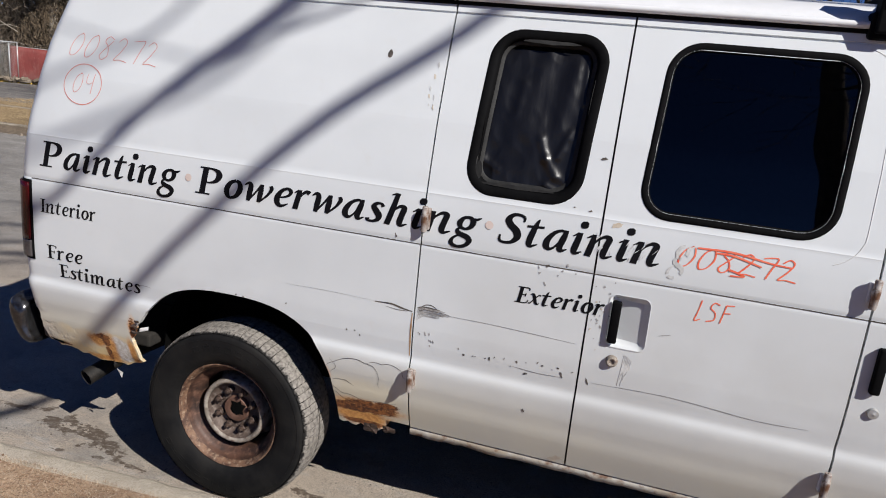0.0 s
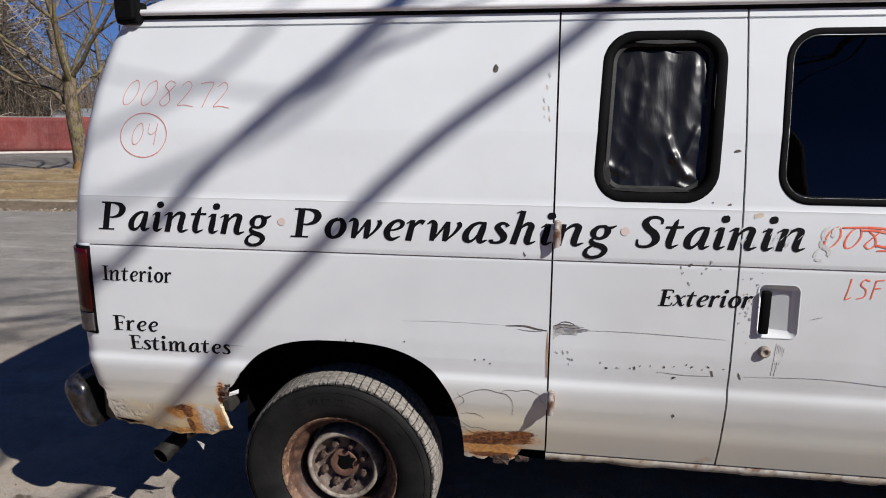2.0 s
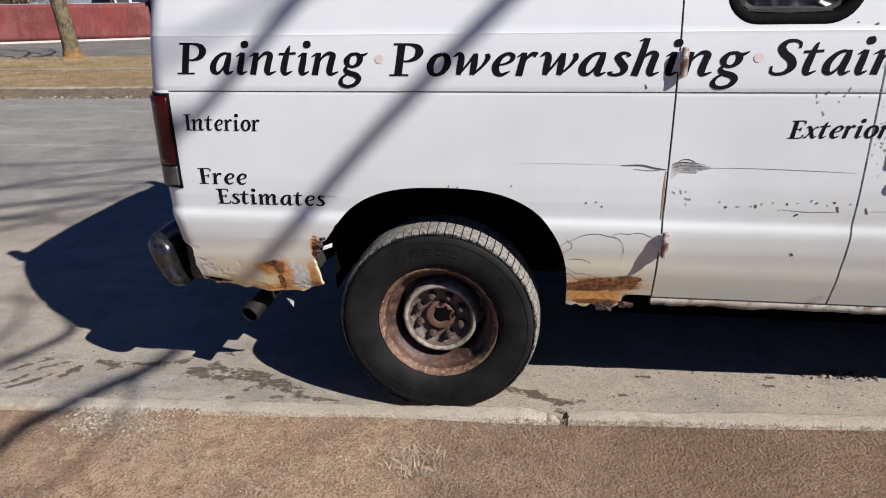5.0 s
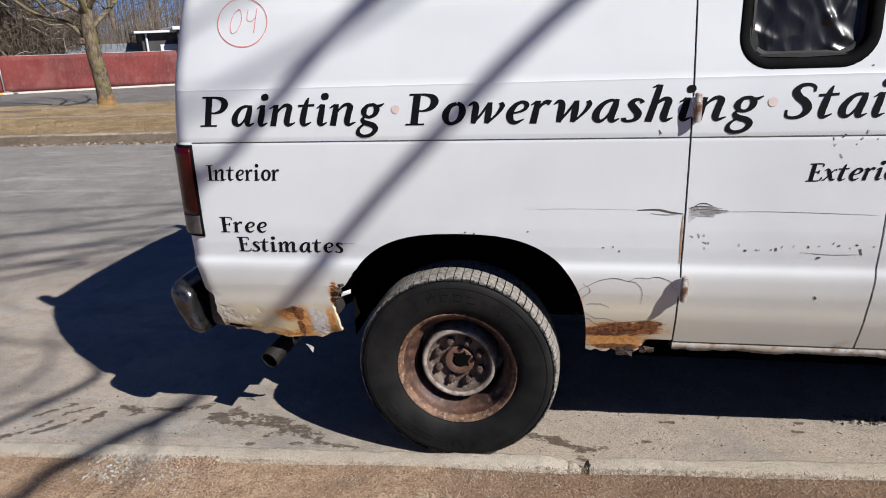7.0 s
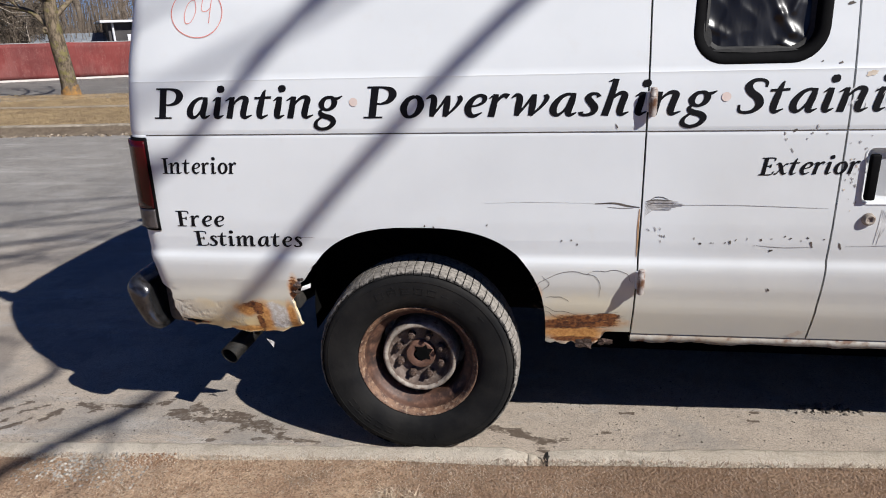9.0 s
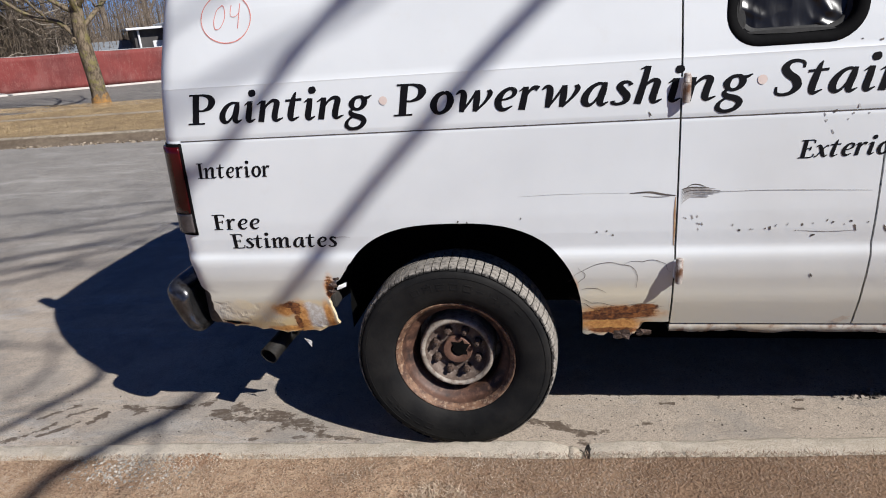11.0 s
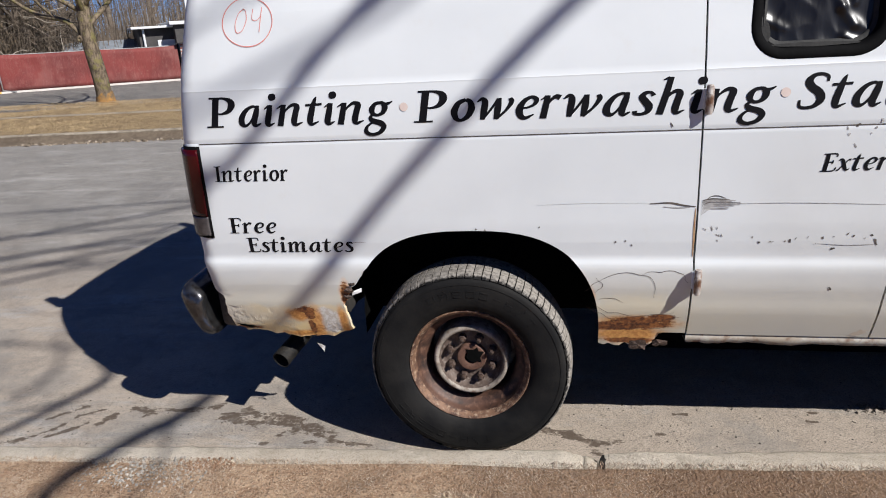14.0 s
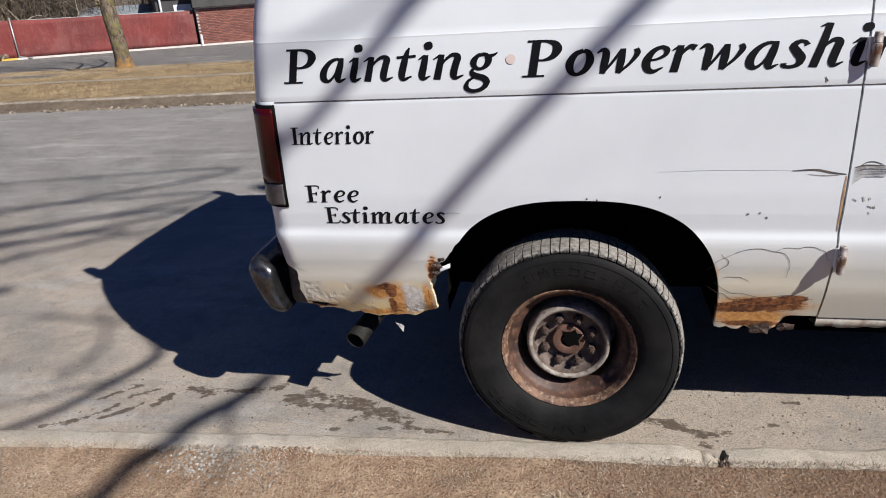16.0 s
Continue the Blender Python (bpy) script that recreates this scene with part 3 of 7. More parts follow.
def round_rect(x0, x1, z0, z1, r, lean=0.0, n=8, grow=0.0):
    """Corner points of a rounded opening, anticlockwise as seen from outside."""
    x0, x1, z0, z1, r = x0 - grow, x1 + grow, z0 - grow, z1 + grow, r + grow
    out = []
    for cx, cz, a0 in ((x1 - r, z0 + r, -90), (x1 - r, z1 - r, 0), (x0 + r, z1 - r, 90), (x0 + r, z0 + r, 180)):
        for i in range(n + 1):
            a = radians(a0 + 90 * i / n)
            z = cz + r * math.sin(a)
            out.append((cx + r * math.cos(a) + lean * (z - z0), z))
    fine = []
    for p, q in zip(out, out[1:] + out[:1]):
        m = 7 if math.dist(p, q) > 0.04 else 1
        fine += [(p[0] + (q[0] - p[0]) * i / m, p[1] + (q[1] - p[1]) * i / m) for i in range(m)]
    return fine


def hole_span(z, x0, x1, z0, z1, r, lean=0.0):
    if z <= z0 or z >= z1:
        return None
    e = 0.0
    if z < z0 + r:
        e = r - math.sqrt(max(r * r - (z0 + r - z) ** 2, 0))
    elif z > z1 - r:
        e = r - math.sqrt(max(r * r - (z - z1 + r) ** 2, 0))
    return x0 + e + lean * (z - z0), x1 - e + lean * (z - z0)


WIN1 = (0.882, 1.214, 1.408, 1.888, 0.075, 0.05)
WIN2 = (1.428, 1.932, 1.410, 1.891, 0.075, 0.045)


def levels(z0, z1, extra):
    """Heights for a skin: even steps, the profile's own breaks, and crowded ones near round ends."""
    s = {round(z0, 5), round(z1, 5)}
    s |= {round(z, 5) for z in np.arange(z0, z1, 0.03)}
    s |= {round(z, 5) for z in PZ if z0 < z < z1}
    for a, r, sign in extra:
        s |= {round(a + sign * r * (1 - math.cos(radians(b))), 5) for b in range(0, 91, 9)}
    s = sorted(z for z in s if z0 <= z <= z1)
    return [s[0]] + [b for a, b in zip(s, s[1:]) if b - a > 1.2e-3]


def skin(zs, spans, yf, corner=False, ragged=None, lip=0.016):
    """A sheet built of bands; spans(z) gives the stretches in x that are metal at a height."""
    bm = bmesh.new()

    def cols(x0, x1, first):
        if corner and first:
            r = CORNER
            near = [x0 + r * (1 - math.cos(radians(a))) for a in range(0, 91, 9)]
            n = 24
            return near + [x0 + r + (x1 - x0 - r) * i / n for i in range(1, n + 1)]
        n = 16
        return [x0 + (x1 - x0) * i / n for i in range(n + 1)]
    for za, zb in zip(zs, zs[1:]):
        e = min(1e-5, (zb - za) / 10)
        sa, sb = spans(za + e), spans(zb - e)
        if len(sa) != len(sb):
            sa = sb = spans((za + zb) / 2)
        for i, (p, q) in enumerate(zip(sa, sb)):
            ca, cb = cols(*p, i == 0), cols(*q, i == 0)
            row = []
            for cs, z in ((ca, za), (cb, zb)):
                r = []
                for x in cs:
                    zz = z
                    if ragged:
                        zz = ragged(x, z)
                    r.append(bm.verts.new((x, yf(x, z), zz)))
                row.append(r)
            for a, b, c, d in zip(row[0], row[0][1:], row[1][1:], row[1]):
                bm.faces.new((a, b, c, d))
    bmesh.ops.remove_doubles(bm, verts=bm.verts, dist=2e-5)
    if lip:
        rim_e = [e for e in bm.edges if e.is_boundary]
        out = bmesh.ops.extrude_edge_only(bm, edges=rim_e)
        for q in out["geom"]:
            if isinstance(q, bmesh.types.BMVert):
                q.co.y += lip
    return bm


def thick(ob, t):
    m = ob.modifiers.new("thickness", "SOLIDIFY")
    m.thickness, m.offset = t, -1.0
    return ob


def on_side(poly, lift=0.0016):
    """Places (x, z) points on the van's side skin, a little proud of it."""
    return [(x, side_y(x, z) - lift, z) for x, z in poly]


van = tagged(empty("van"), "old white cargo van with black lettering and rusted lower panels", "van")
random.seed(11)
ARCH = (0.882, 0.43, -1)


def lower_edge(x, z):
    """Eaten-away lower rim of the quarter panel."""
    k = max(0.0, 1 - (z - 0.432) / 0.06)
    if k <= 0:
        return z
    if x < 0:
        want = float(np.interp(x, [-0.91, -0.86, -0.80, -0.72, -0.66, -0.60, -0.52, -0.45], [0.036, 0.022, 0.020, 0.006, 0.001, 0.000, 0.008, 0.030])) + 0.010 * noise.noise((x * 31, 3.1, 0)) + 0.007 * noise.noise((x * 83, 7.7, 0))
    else:
        want = 0.020 * noise.noise((x * 11, 1.3, 0)) + 0.016 * noise.noise((x * 37, 5.7, 0)) + (0.062 * min(max((x - 0.63) / 0.04, 0.0), 1.0))
    return z + k * (want + 0.006)


def quarter_spans(z):
    u = min(max((0.676 - z) / 0.045, 0.0), 1.0)
    left = rear_x(z) + (-0.906 - rear_x(z)) * u * u + (0.012 * noise.noise((z * 30, 0, 4)) if z < 0.67 else 0.0)
    a = arch(z)
    bite = 0.02 * max(0, noise.noise((z * 38, 2.2, 0)) + 0.3) if 0.55 < z < 0.74 else 0.0
    return [(left, 0.025 - a - bite - (0.035 * min(1.0, (0.70 - z) / 0.06) if z < 0.70 else 0.0)), (0.025 + a, 0.7415)] if a > 0.004 else [(left, 0.7415)]


def quarter_y(x, z):
    if z <= 0.640:
        return prof(z)
    return side_y(x, z)


zs = levels(0.432, 1.985, [ARCH, (0.882, 0.12, -1)])
quarter = part("quarter_panel", skin(zs, quarter_spans, quarter_y, True, lower_edge), M["paint"], van, "white rear quarter panel with rust holes along its lower edge", True, 32)


CUP = (1.380, 1.502, 0.972, 1.142, 0.022, -0.02)


def door_skin(x0, x1, win, z0, cup=None):
    def spans(z):
        h = hole_span(z, *win) or (hole_span(z, *cup) if cup else None)
        return [(x0, h[0]), (h[1], x1)] if h else [(x0, x1)]
    ends = [(win[2], win[4], 1), (win[3], win[4], -1)] + ([(cup[2], cup[4], 1), (cup[3], cup[4], -1)] if cup else [])
    return skin(levels(z0, 1.985, ends), spans, lambda x, z: prof(z))


door_a = part("side_door", door_skin(0.7475, 1.3120, WIN1, 0.487), M["paint"], van, "narrow white side door leaf, scuffed and dented", True, 32)
door_b = part("side_door", door_skin(1.3182, 2.0805, WIN2, 0.487, CUP), M["paint"], van, "wide white side door leaf with a recessed handle", True, 32)
front_win = (2.30, 2.98, 1.36, 1.86, 0.09, -0.1)
door_c = part("front_door", door_skin(2.0868, 3.10, front_win, 0.487), M["paint"], van, "", True, 32)

# dark strip laid in the body line to stand for the groove's shade
gx = np.linspace(-0.885, 3.09, 90)
gv = [(x, 0.0026 + 0.0003 * noise.noise((x * 9, 1, 1)), z + 0.0004 * noise.noise((x * 23, z, 1))) for x in gx for z in (1.1932, 1.1966)]
part("body_line", (gv, [(2 * i, 2 * i + 2, 2 * i + 3, 2 * i + 1) for i in range(89)]), M["dirt_shade"], van, "thin groove along the side, its shade drawn as a dark strip")
# dark sheet behind the shut lines, sill and floor
part("inner_pillar", box(0.70, 0.79, 0.20, 0.23, 0.5, 1.97), M["under"], van)
for sx in (0.744, 1.315, 2.083):
    v = [(sx + dx, prof(z) + 0.02, z) for z in np.linspace(0.49, 1.98, 60) for dx in (-0.03, 0.03)]
    part("door_jamb", (v, [(2 * i, 2 * i + 1, 2 * i + 3, 2 * i + 2) for i in range(59)]), M["under"], van)
sill_v, sill_f = [], []
xs = np.linspace(0.745, 3.2, 160)
for x in xs:
    w = 0.010 * noise.noise((x * 8, 0, 9)) + 0.006 * noise.noise((x * 30, 0, 2))
    sill_v += [(x, 0.096, 0.487), (x, 0.074, 0.483), (x, 0.076, 0.453 + w), (x, 0.14, 0.447 + w)]
for i in range(len(xs) - 1):
    for j in range(3):
        sill_f.append((4 * i + j, 4 * i + j + 1, 4 * i + j + 5, 4 * i + j + 4))
sill = part("sill", (sill_v, sill_f), rust_steel("rusty_sill", (0.42, 0.40, 0.36), (0.30, 0.255, 0.20), (0.13, 0.05, 0.022), 0.8, 0.0, 9, 26), van, "rust-pitted grey rocker sill", True)
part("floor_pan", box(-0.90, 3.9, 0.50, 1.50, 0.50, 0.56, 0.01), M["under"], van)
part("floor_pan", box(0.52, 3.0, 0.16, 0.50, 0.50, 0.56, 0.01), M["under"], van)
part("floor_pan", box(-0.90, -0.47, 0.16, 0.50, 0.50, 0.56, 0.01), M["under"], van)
for yy in (0.55, 1.38):
    part("chassis_rail", box(-0.92, 4.0, yy, yy + 0.08, 0.42, 0.52, 0.01), M["under"], van)
# unseen block added to keep sky light off the road below
part("fuel_tank", box(0.60, 2.9, 0.62, 1.6, 0.13, 0.50, 0.05, 3), M["deep_black"], van)
part("axle", tube([(0, 0.2, 0.362), (0, 1.8, 0.362)], [0.05, 0.05], 12), M["under"], van)
part("differential", lathe([(0.02, 0.86), (0.12, 0.9), (0.15, 1.0), (0.12, 1.1), (0.02, 1.14)], 16), M["under"], van).location.z = 0.362


def wheel_house(cx):
    """Inner liner of a wheel opening."""
    v, f = [], []
    zz = [0.40, 0.50, 0.60, 0.70, 0.80, 0.86, 0.90]
    ring = [(cx - arch(min(z, 0.87), top=0.885) - 0.02, z) for z in zz] + [(cx + arch(min(z, 0.87), top=0.885) + 0.02, z) for z in zz[::-1]]
    for y in (0.20, 0.46):
        v += [(x, max(y, prof(z) + 0.014), z) for x, z in ring]
    n = len(ring)
    f += [(i, i + 1, n + i + 1, n + i) for i in range(n - 1)]
    f.append(tuple(range(n, 2 * n)))
    return v, f


# near-black liner: the wheel arch's deep shade is put into its colour
part("wheel_housing", wheel_house(0.025), M["deep_black"], van)


# rear doors, far side, roof, nose
def rear_sheet():
    v, f = [], []
    zz = [0.69, 0.76, 0.95, 1.2, 1.42, 1.72, 1.9, 1.985]
    for z in zz:
        for i in range(13):
            t = i / 12
            y0 = prof(z) + CORNER
            v.append((rear_x(z) - 0.03 * math.sin(math.pi * t), y0 + (WIDTH - 2 * y0) * t, z))
    for j in range(len(zz) - 1):
        for i in range(12):
            f.append((j * 13 + i, j * 13 + 13 + i, j * 13 + 14 + i, j * 13 + i + 1))
    return v, f


thick(part("rear_doors", rear_sheet(), M["roof"], van, "", True), 0.02)
far = skin(levels(0.45, 1.985, [ARCH]), lambda z: [(rear_x(z), 0.025 - arch(z)), (0.025 + arch(z), 3.9)] if arch(z) > 0.004 else [(rear_x(z), 3.9)], side_y, True)
bmesh.ops.scale(far, vec=(1, -1, 1), verts=far.verts)
bmesh.ops.translate(far, vec=(0, WIDTH, 0), verts=far.verts)
bmesh.ops.reverse_faces(far, faces=far.faces)
part("far_side_panel", far, M["roof"], van, "", True, 32)


def roof_sheet():
    v, f = [], []
    sect = [(0.168, 1.993), (0.172, 2.006), (0.20, 2.028), (0.26, 2.054), (0.40, 2.082), (0.65, 2.10), (1.0, 2.108), (1.35, 2.10), (1.60, 2.082), (1.74, 2.054), (1.80, 2.028), (1.828, 2.006), (1.832, 1.993)]
    xs = [-0.80, -0.78, -0.73, -0.66, -0.5] + [-0.3 + 0.25 * i for i in range(14)] + [3.2]
    for i, x in enumerate(xs):
        drop = (0.055, 0.030, 0.012, 0.004)[i] if i < 4 else 0.0
        for y, z in sect:
            v.append((x, y + (1 - y) * drop * 0.6, max(1.992, z - drop)))
    n = len(sect)
    for i in range(len(xs) - 1):
        for j in range(n - 1):
            f.append((i * n + j, i * n + n + j, i * n + n + j + 1, i * n + j + 1))
    f.append(tuple(range(n)))
    return v, f


thick(part("roof", roof_sheet(), M["roof"], van, "white roof with worn edges", True, 50), 0.012)
rail = [(x, 0.158 + (0.5 * (-0.70 - x) ** 2 if x < -0.70 else 0), 1.994) for x in np.linspace(-0.80, 3.1, 40)]
part("drip_rail", tube(rail, [0.011] * 40, 8), M["roof"], van, "white drip rail over a dark gutter", True)
# black tube drawn in for the shadowed gap below the rail
part("gutter_seal", tube([(x, y + 0.014, z - 0.014) for x, y, z in rail], [0.011] * 40, 6), M["black"], van)
nose = bmesh.new()
outline = [(3.10, 0.45), (3.10, 1.30), (3.60, 1.28), (4.20, 1.12), (4.32, 0.95), (4.34, 0.50), (4.2, 0.42)]
fr = [nose.verts.new((x, 0.03, z)) for x, z in outline]
fl = [nose.verts.new((x, WIDTH - 0.03, z)) for x, z in outline]
nose.faces.new(fr)
nose.faces.new(fl[::-1])
for i in range(len(outline)):
    k = (i + 1) % len(outline)
    nose.faces.new((fr[k], fr[i], fl[i], fl[k]))
bmesh.ops.bevel(nose, geom=nose.edges[:], offset=0.05, segments=3, affect="EDGES")
part("nose", nose, M["roof"], van, "", True, 40)
part("windscreen", ([(3.10, 0.2, 1.97), (3.10, 1.8, 1.97), (3.62, 1.88, 1.27), (3.62, 0.12, 1.27)], [(0, 1, 2, 3)]), M["pane"], van)
part("screen_pillar", ([(3.09, 0.17, 1.99), (3.60, 0.04, 1.28), (3.09, 0.04, 1.28)], [(0, 1, 2)]), M["roof"], van)
part("screen_pillar", ([(3.09, 1.83, 1.99), (3.09, 1.96, 1.28), (3.60, 1.96, 1.28)], [(0, 1, 2)]), M["roof"], van)
part("bulkhead", box(-0.70, 2.95, 1.0, 1.03, 0.57, 1.97), M["interior"], van)


# windows
def ring_frame(win, sect):
    """A seal swept round an opening; sect holds (outward, out of the skin)."""
    x0, x1, z0, z1, r, lean = win
    v, f = [], []
    loops = [round_rect(x0, x1, z0, z1, r, lean, 8, g) for g, h in sect]
    n, m = len(loops[0]), len(sect)
    for i in range(n):
        for j, (g, h) in enumerate(sect):
            x, z = loops[j][i]
            v.append((x, prof(z) - h, z))
    for i in range(n):
        k = (i + 1) % n
        for j in range(m - 1):
            f.append((i * m + j, k * m + j, k * m + j + 1, i * m + j + 1))
    return v, f


def pane_sheet(win, depth, grow, rows=24, cols=18, wav=None):
    x0, x1, z0, z1, r, lean = win
    g = (x0 - grow, x1 + grow, z0 - grow, z1 + grow, max(r + grow, 0.01), lean)
    v, f = [], []
    zz = [g[2] + (g[3] - g[2]) * (0.5 - 0.5 * math.cos(math.pi * i / rows)) for i in range(rows + 1)]
    for z in zz:
        h = hole_span(min(max(z, g[2] + 1e-4), g[3] - 1e-4), *g)
        for i in range(cols + 1):
            x = h[0] + (h[1] - h[0]) * i / cols
            v.append((x, prof(z) + depth + (wav(x, z) if wav else 0.0), z))
    for j in range(rows):
        for i in range(cols):
            a = j * (cols + 1) + i
            f.append((a, a + 1, a + cols + 2, a + cols + 1))
    return v, f


SEAL = [(-0.014, -0.022), (-0.011, -0.006), (-0.005, 0.000), (0.002, 0.003), (0.010, 0.004), (0.017, 0.0035), (0.0215, 0.001), (0.024, -0.004)]
seal_1 = part("window_seal", ring_frame(WIN1, SEAL), M["black"], door_a, "cracked black rubber window surround", True, 50)
seal_2 = part("window_seal", ring_frame(WIN2, [(-0.005, -0.014), (-0.003, -0.003), (0.004, 0.003), (0.014, 0.004), (0.020, 0.002), (0.024, -0.004)]), M["black"], door_b, "black rubber window surround", True, 50)
part("window_pane", pane_sheet(WIN2, 0.008, 0.001), M["glass"], door_b, "dark tinted glass", True)
part("window_pane", pane_sheet(front_win, 0.012, 0.0), M["glass"], door_c, "", True)


FOLDS = (((1.087, 1.577), (1.11, 1.52), 0.013, 0.010), ((1.11, 1.52), (1.145, 1.47), 0.015, 0.011), ((1.175, 1.61), (1.145, 1.53), 0.010, 0.009), ((1.196, 1.83), (1.20, 1.70), 0.012, 0.008), ((1.005, 1.74), (0.995, 1.65), 0.010, 0.012),
         ((0.895, 1.50), (0.96, 1.47), 0.010, 0.010), ((1.12, 1.44), (1.15, 1.425), 0.012, 0.009), ((1.06, 1.84), (1.03, 1.60), 0.014, 0.028), ((0.94, 1.82), (0.93, 1.56), 0.010, 0.022), ((1.16, 1.80), (1.13, 1.62), 0.010, 0.020))


def wrinkle(x, z):
    k = 0.5 + 0.5 * noise.noise((x * 3.1, z * 2.3, 9.0))
    a = 0.024 * (1 - abs(noise.noise((x * 8.0 + 0.8 * z, z * 1.2, 3.0)))) + 0.008 * noise.noise((x * 17 - z * 2, z * 3, 8.0))
    low = max(0.0, 1.62 - z) * 4
    b = 0.010 * (1 - abs(noise.noise((x * 17 + z * 9, z * 13 - x * 6, 1.0)))) * (0.35 + low * k)
    c = 0.0
    for (ax, az), (bx, bz), h, w in FOLDS:
        ex, ez = bx - ax, bz - az
        t = min(max(((x - ax) * ex + (z - az) * ez) / (ex * ex + ez * ez), 0.0), 1.0)
        c += 0.55 * h * math.exp(-(math.hypot(x - ax - t * ex, z - az - t * ez) / (1.35 * w)) ** 2)
    return 0.026 - a - b - c


part("plastic_sheet", pane_sheet((WIN1[0] + 0.004, WIN1[1] - 0.012, WIN1[2] + 0.006, WIN1[3] - 0.040, 0.03, 0.05), 0.030, 0.0, 110, 84, wrinkle), M["sheet"], door_a, "crumpled black plastic sheet in place of glass", True)
part("tape_residue", ring_frame(WIN1, [(-0.026, -0.026), (-0.022, -0.023), (-0.013, -0.021)]), M["tape"], door_a, "greyish torn tape left round the opening", True)
part("sheet_backing", pane_sheet(WIN1, 0.075, 0.02, 8, 6), M["under"], door_a)
for (cx, cz, w, h) in ((0.895, 1.60, 0.006, 0.14), (1.228, 1.70, 0.008, 0.10), (1.03, 1.424, 0.12, 0.006), (1.07, 1.875, 0.09, 0.006), (0.905, 1.46, 0.012, 0.03)):
    bm = bmesh.new()
    pts = [(cx + w * (1 + 0.3 * noise.noise((a, cx * 9, 0))) * math.cos(a), cz + h * (1 + 0.4 * noise.noise((a * 2, cz * 9, 0))) * math.sin(a)) for a in np.linspace(0, 2 * math.pi, 22)[:-1]]
    bm.faces.new([bm.verts.new((x, prof(z) + 0.002, z)) for x, z in pts])
    part("torn_tape", bm, M["tape"], door_a)

# shaped crease round the wide window's front corner
cr = round_rect(1.36, 2.03, 1.33, 1.932, 0.10, 0.02, 10)
cr = [p for p in cr if p[0] > 1.95]
part("panel_crease", tube(on_side(cr, 0.0), [0.0014] * len(cr), 6), M["streak"], door_b)

# tail lamp
def corner_patch(x1, z0, z1, lift, n=14, m=10):
    v, f = [], []
    for j in range(m + 1):
        z = z0 + (z1 - z0) * j / m
        for i in range(n + 1):
            a = radians(90 * (1 - i / n))
            xr = rear_x(z)
            c = (xr + CORNER, prof(z) + CORNER)
            r = CORNER + lift
            if i == n:
                v.append((x1, prof(z) - lift, z))
            else:
                a = radians(180 + 90 * i / (n - 1))
                v.append((c[0] + r * math.cos(a), c[1] + r * math.sin(a), z))
    for j in range(m):
        for i in range(n):
            a = j * (n + 1) + i
            f.append((a, a + 1, a + n + 2, a + n + 1))
    return v, f


lamp = part("tail_lamp", corner_patch(-0.886, 0.862, 1.188, 0.004), M["black"], van, "red tail lamp in a dark surround", True, 40)
thick(lamp, 0.01)
thick(part("red_lens", corner_patch(-0.893, 0.945, 1.178, 0.013), M["redlens"], lamp, "dark red ribbed lens", True, 40), 0.008)
thick(part("reverse_lens", corner_patch(-0.893, 0.872, 0.940, 0.012), M["clear"], lamp, "dull grey reversing lens", True, 40), 0.008)

# bumper
bm = bmesh.new()
sec = [tuple(q[:2]) for q in spline([(-1.097, 0.630, 0), (-1.085, 0.652, 0), (-1.062, 0.665, 0), (-1.025, 0.651, 0), (-0.990, 0.622, 0), (-0.988, 0.580, 0), (-0.980, 0.520, 0), (-0.960, 0.466, 0), (-0.970, 0.449, 0), (-0.992, 0.447, 0), (-1.020, 0.460, 0), (-1.058, 0.520, 0), (-1.088, 0.590, 0), (-1.097, 0.630, 0)], 3)][:-1]
rings = []
for y, s in ((0.024, 0.35), (0.028, 0.58), (0.036, 0.78), (0.050, 0.92), (0.075, 0.98), (0.11, 1.0), (1.0, 1.0), (1.89, 1.0), (1.95, 0.92), (1.972, 0.58)):
    cx, cz = -1.028, 0.555
    rings.append([bm.verts.new((cx - 0.006 + 0.92 * (x - cx) * s - (0.03 if 0.5 < y < 1.5 else 0), y, cz + (z - cz) * s)) for x, z in sec])
for a, b in zip(rings, rings[1:]):
    for i in range(len(sec)):
        k = (i + 1) % len(sec)
        bm.faces.new((a[i], a[k], b[k], b[i]))
bm.faces.new(rings[0][::-1])
bm.faces.new(rings[-1])
bmesh.ops.recalc_face_normals(bm, faces=bm.faces)
part("rear_bumper", bm, M["bumper"], van, "dull scratched chrome step bumper", True, 45)
bm = box(-0.978, -0.885, 0.094, 0.17, 0.462, 0.650, 0.030, 4)
part("bumper_bracket", bm, M["dirt_shade"], van, "grimy brown corner plate behind the bumper", True, 45)
part("bracket_gap", box(-1.0, -0.86, 0.10, 0.2, 0.668, 0.70, 0.004), M["under"], van)

# exhaust
po = [(-0.760, 0.11, 0.317), (-0.749, 0.150, 0.329), (-0.70, 0.28, 0.375), (-0.60, 0.40, 0.43), (-0.50, 0.6, 0.45), (0.3, 0.75, 0.45)]
vv, ff = tube(po, [0.037, 0.036, 0.034, 0.033, 0.032, 0.032], 20, False)
inner = tube(po[:4], [0.033, 0.032, 0.030, 0.029], 20, False)
n0 = len(vv)
vv = vv + inner[0]
ff = ff + [q[::-1] for q in [tuple(i + n0 for i in p) for p in inner[1]]] + [(i, (i + 1) % 20, n0 + (i + 1) % 20, n0 + i) for i in range(20)]
part("exhaust_pipe", (vv, ff), M["pipe"], van, "sooty steel tail pipe", True, 50)
bm = bmesh.new()
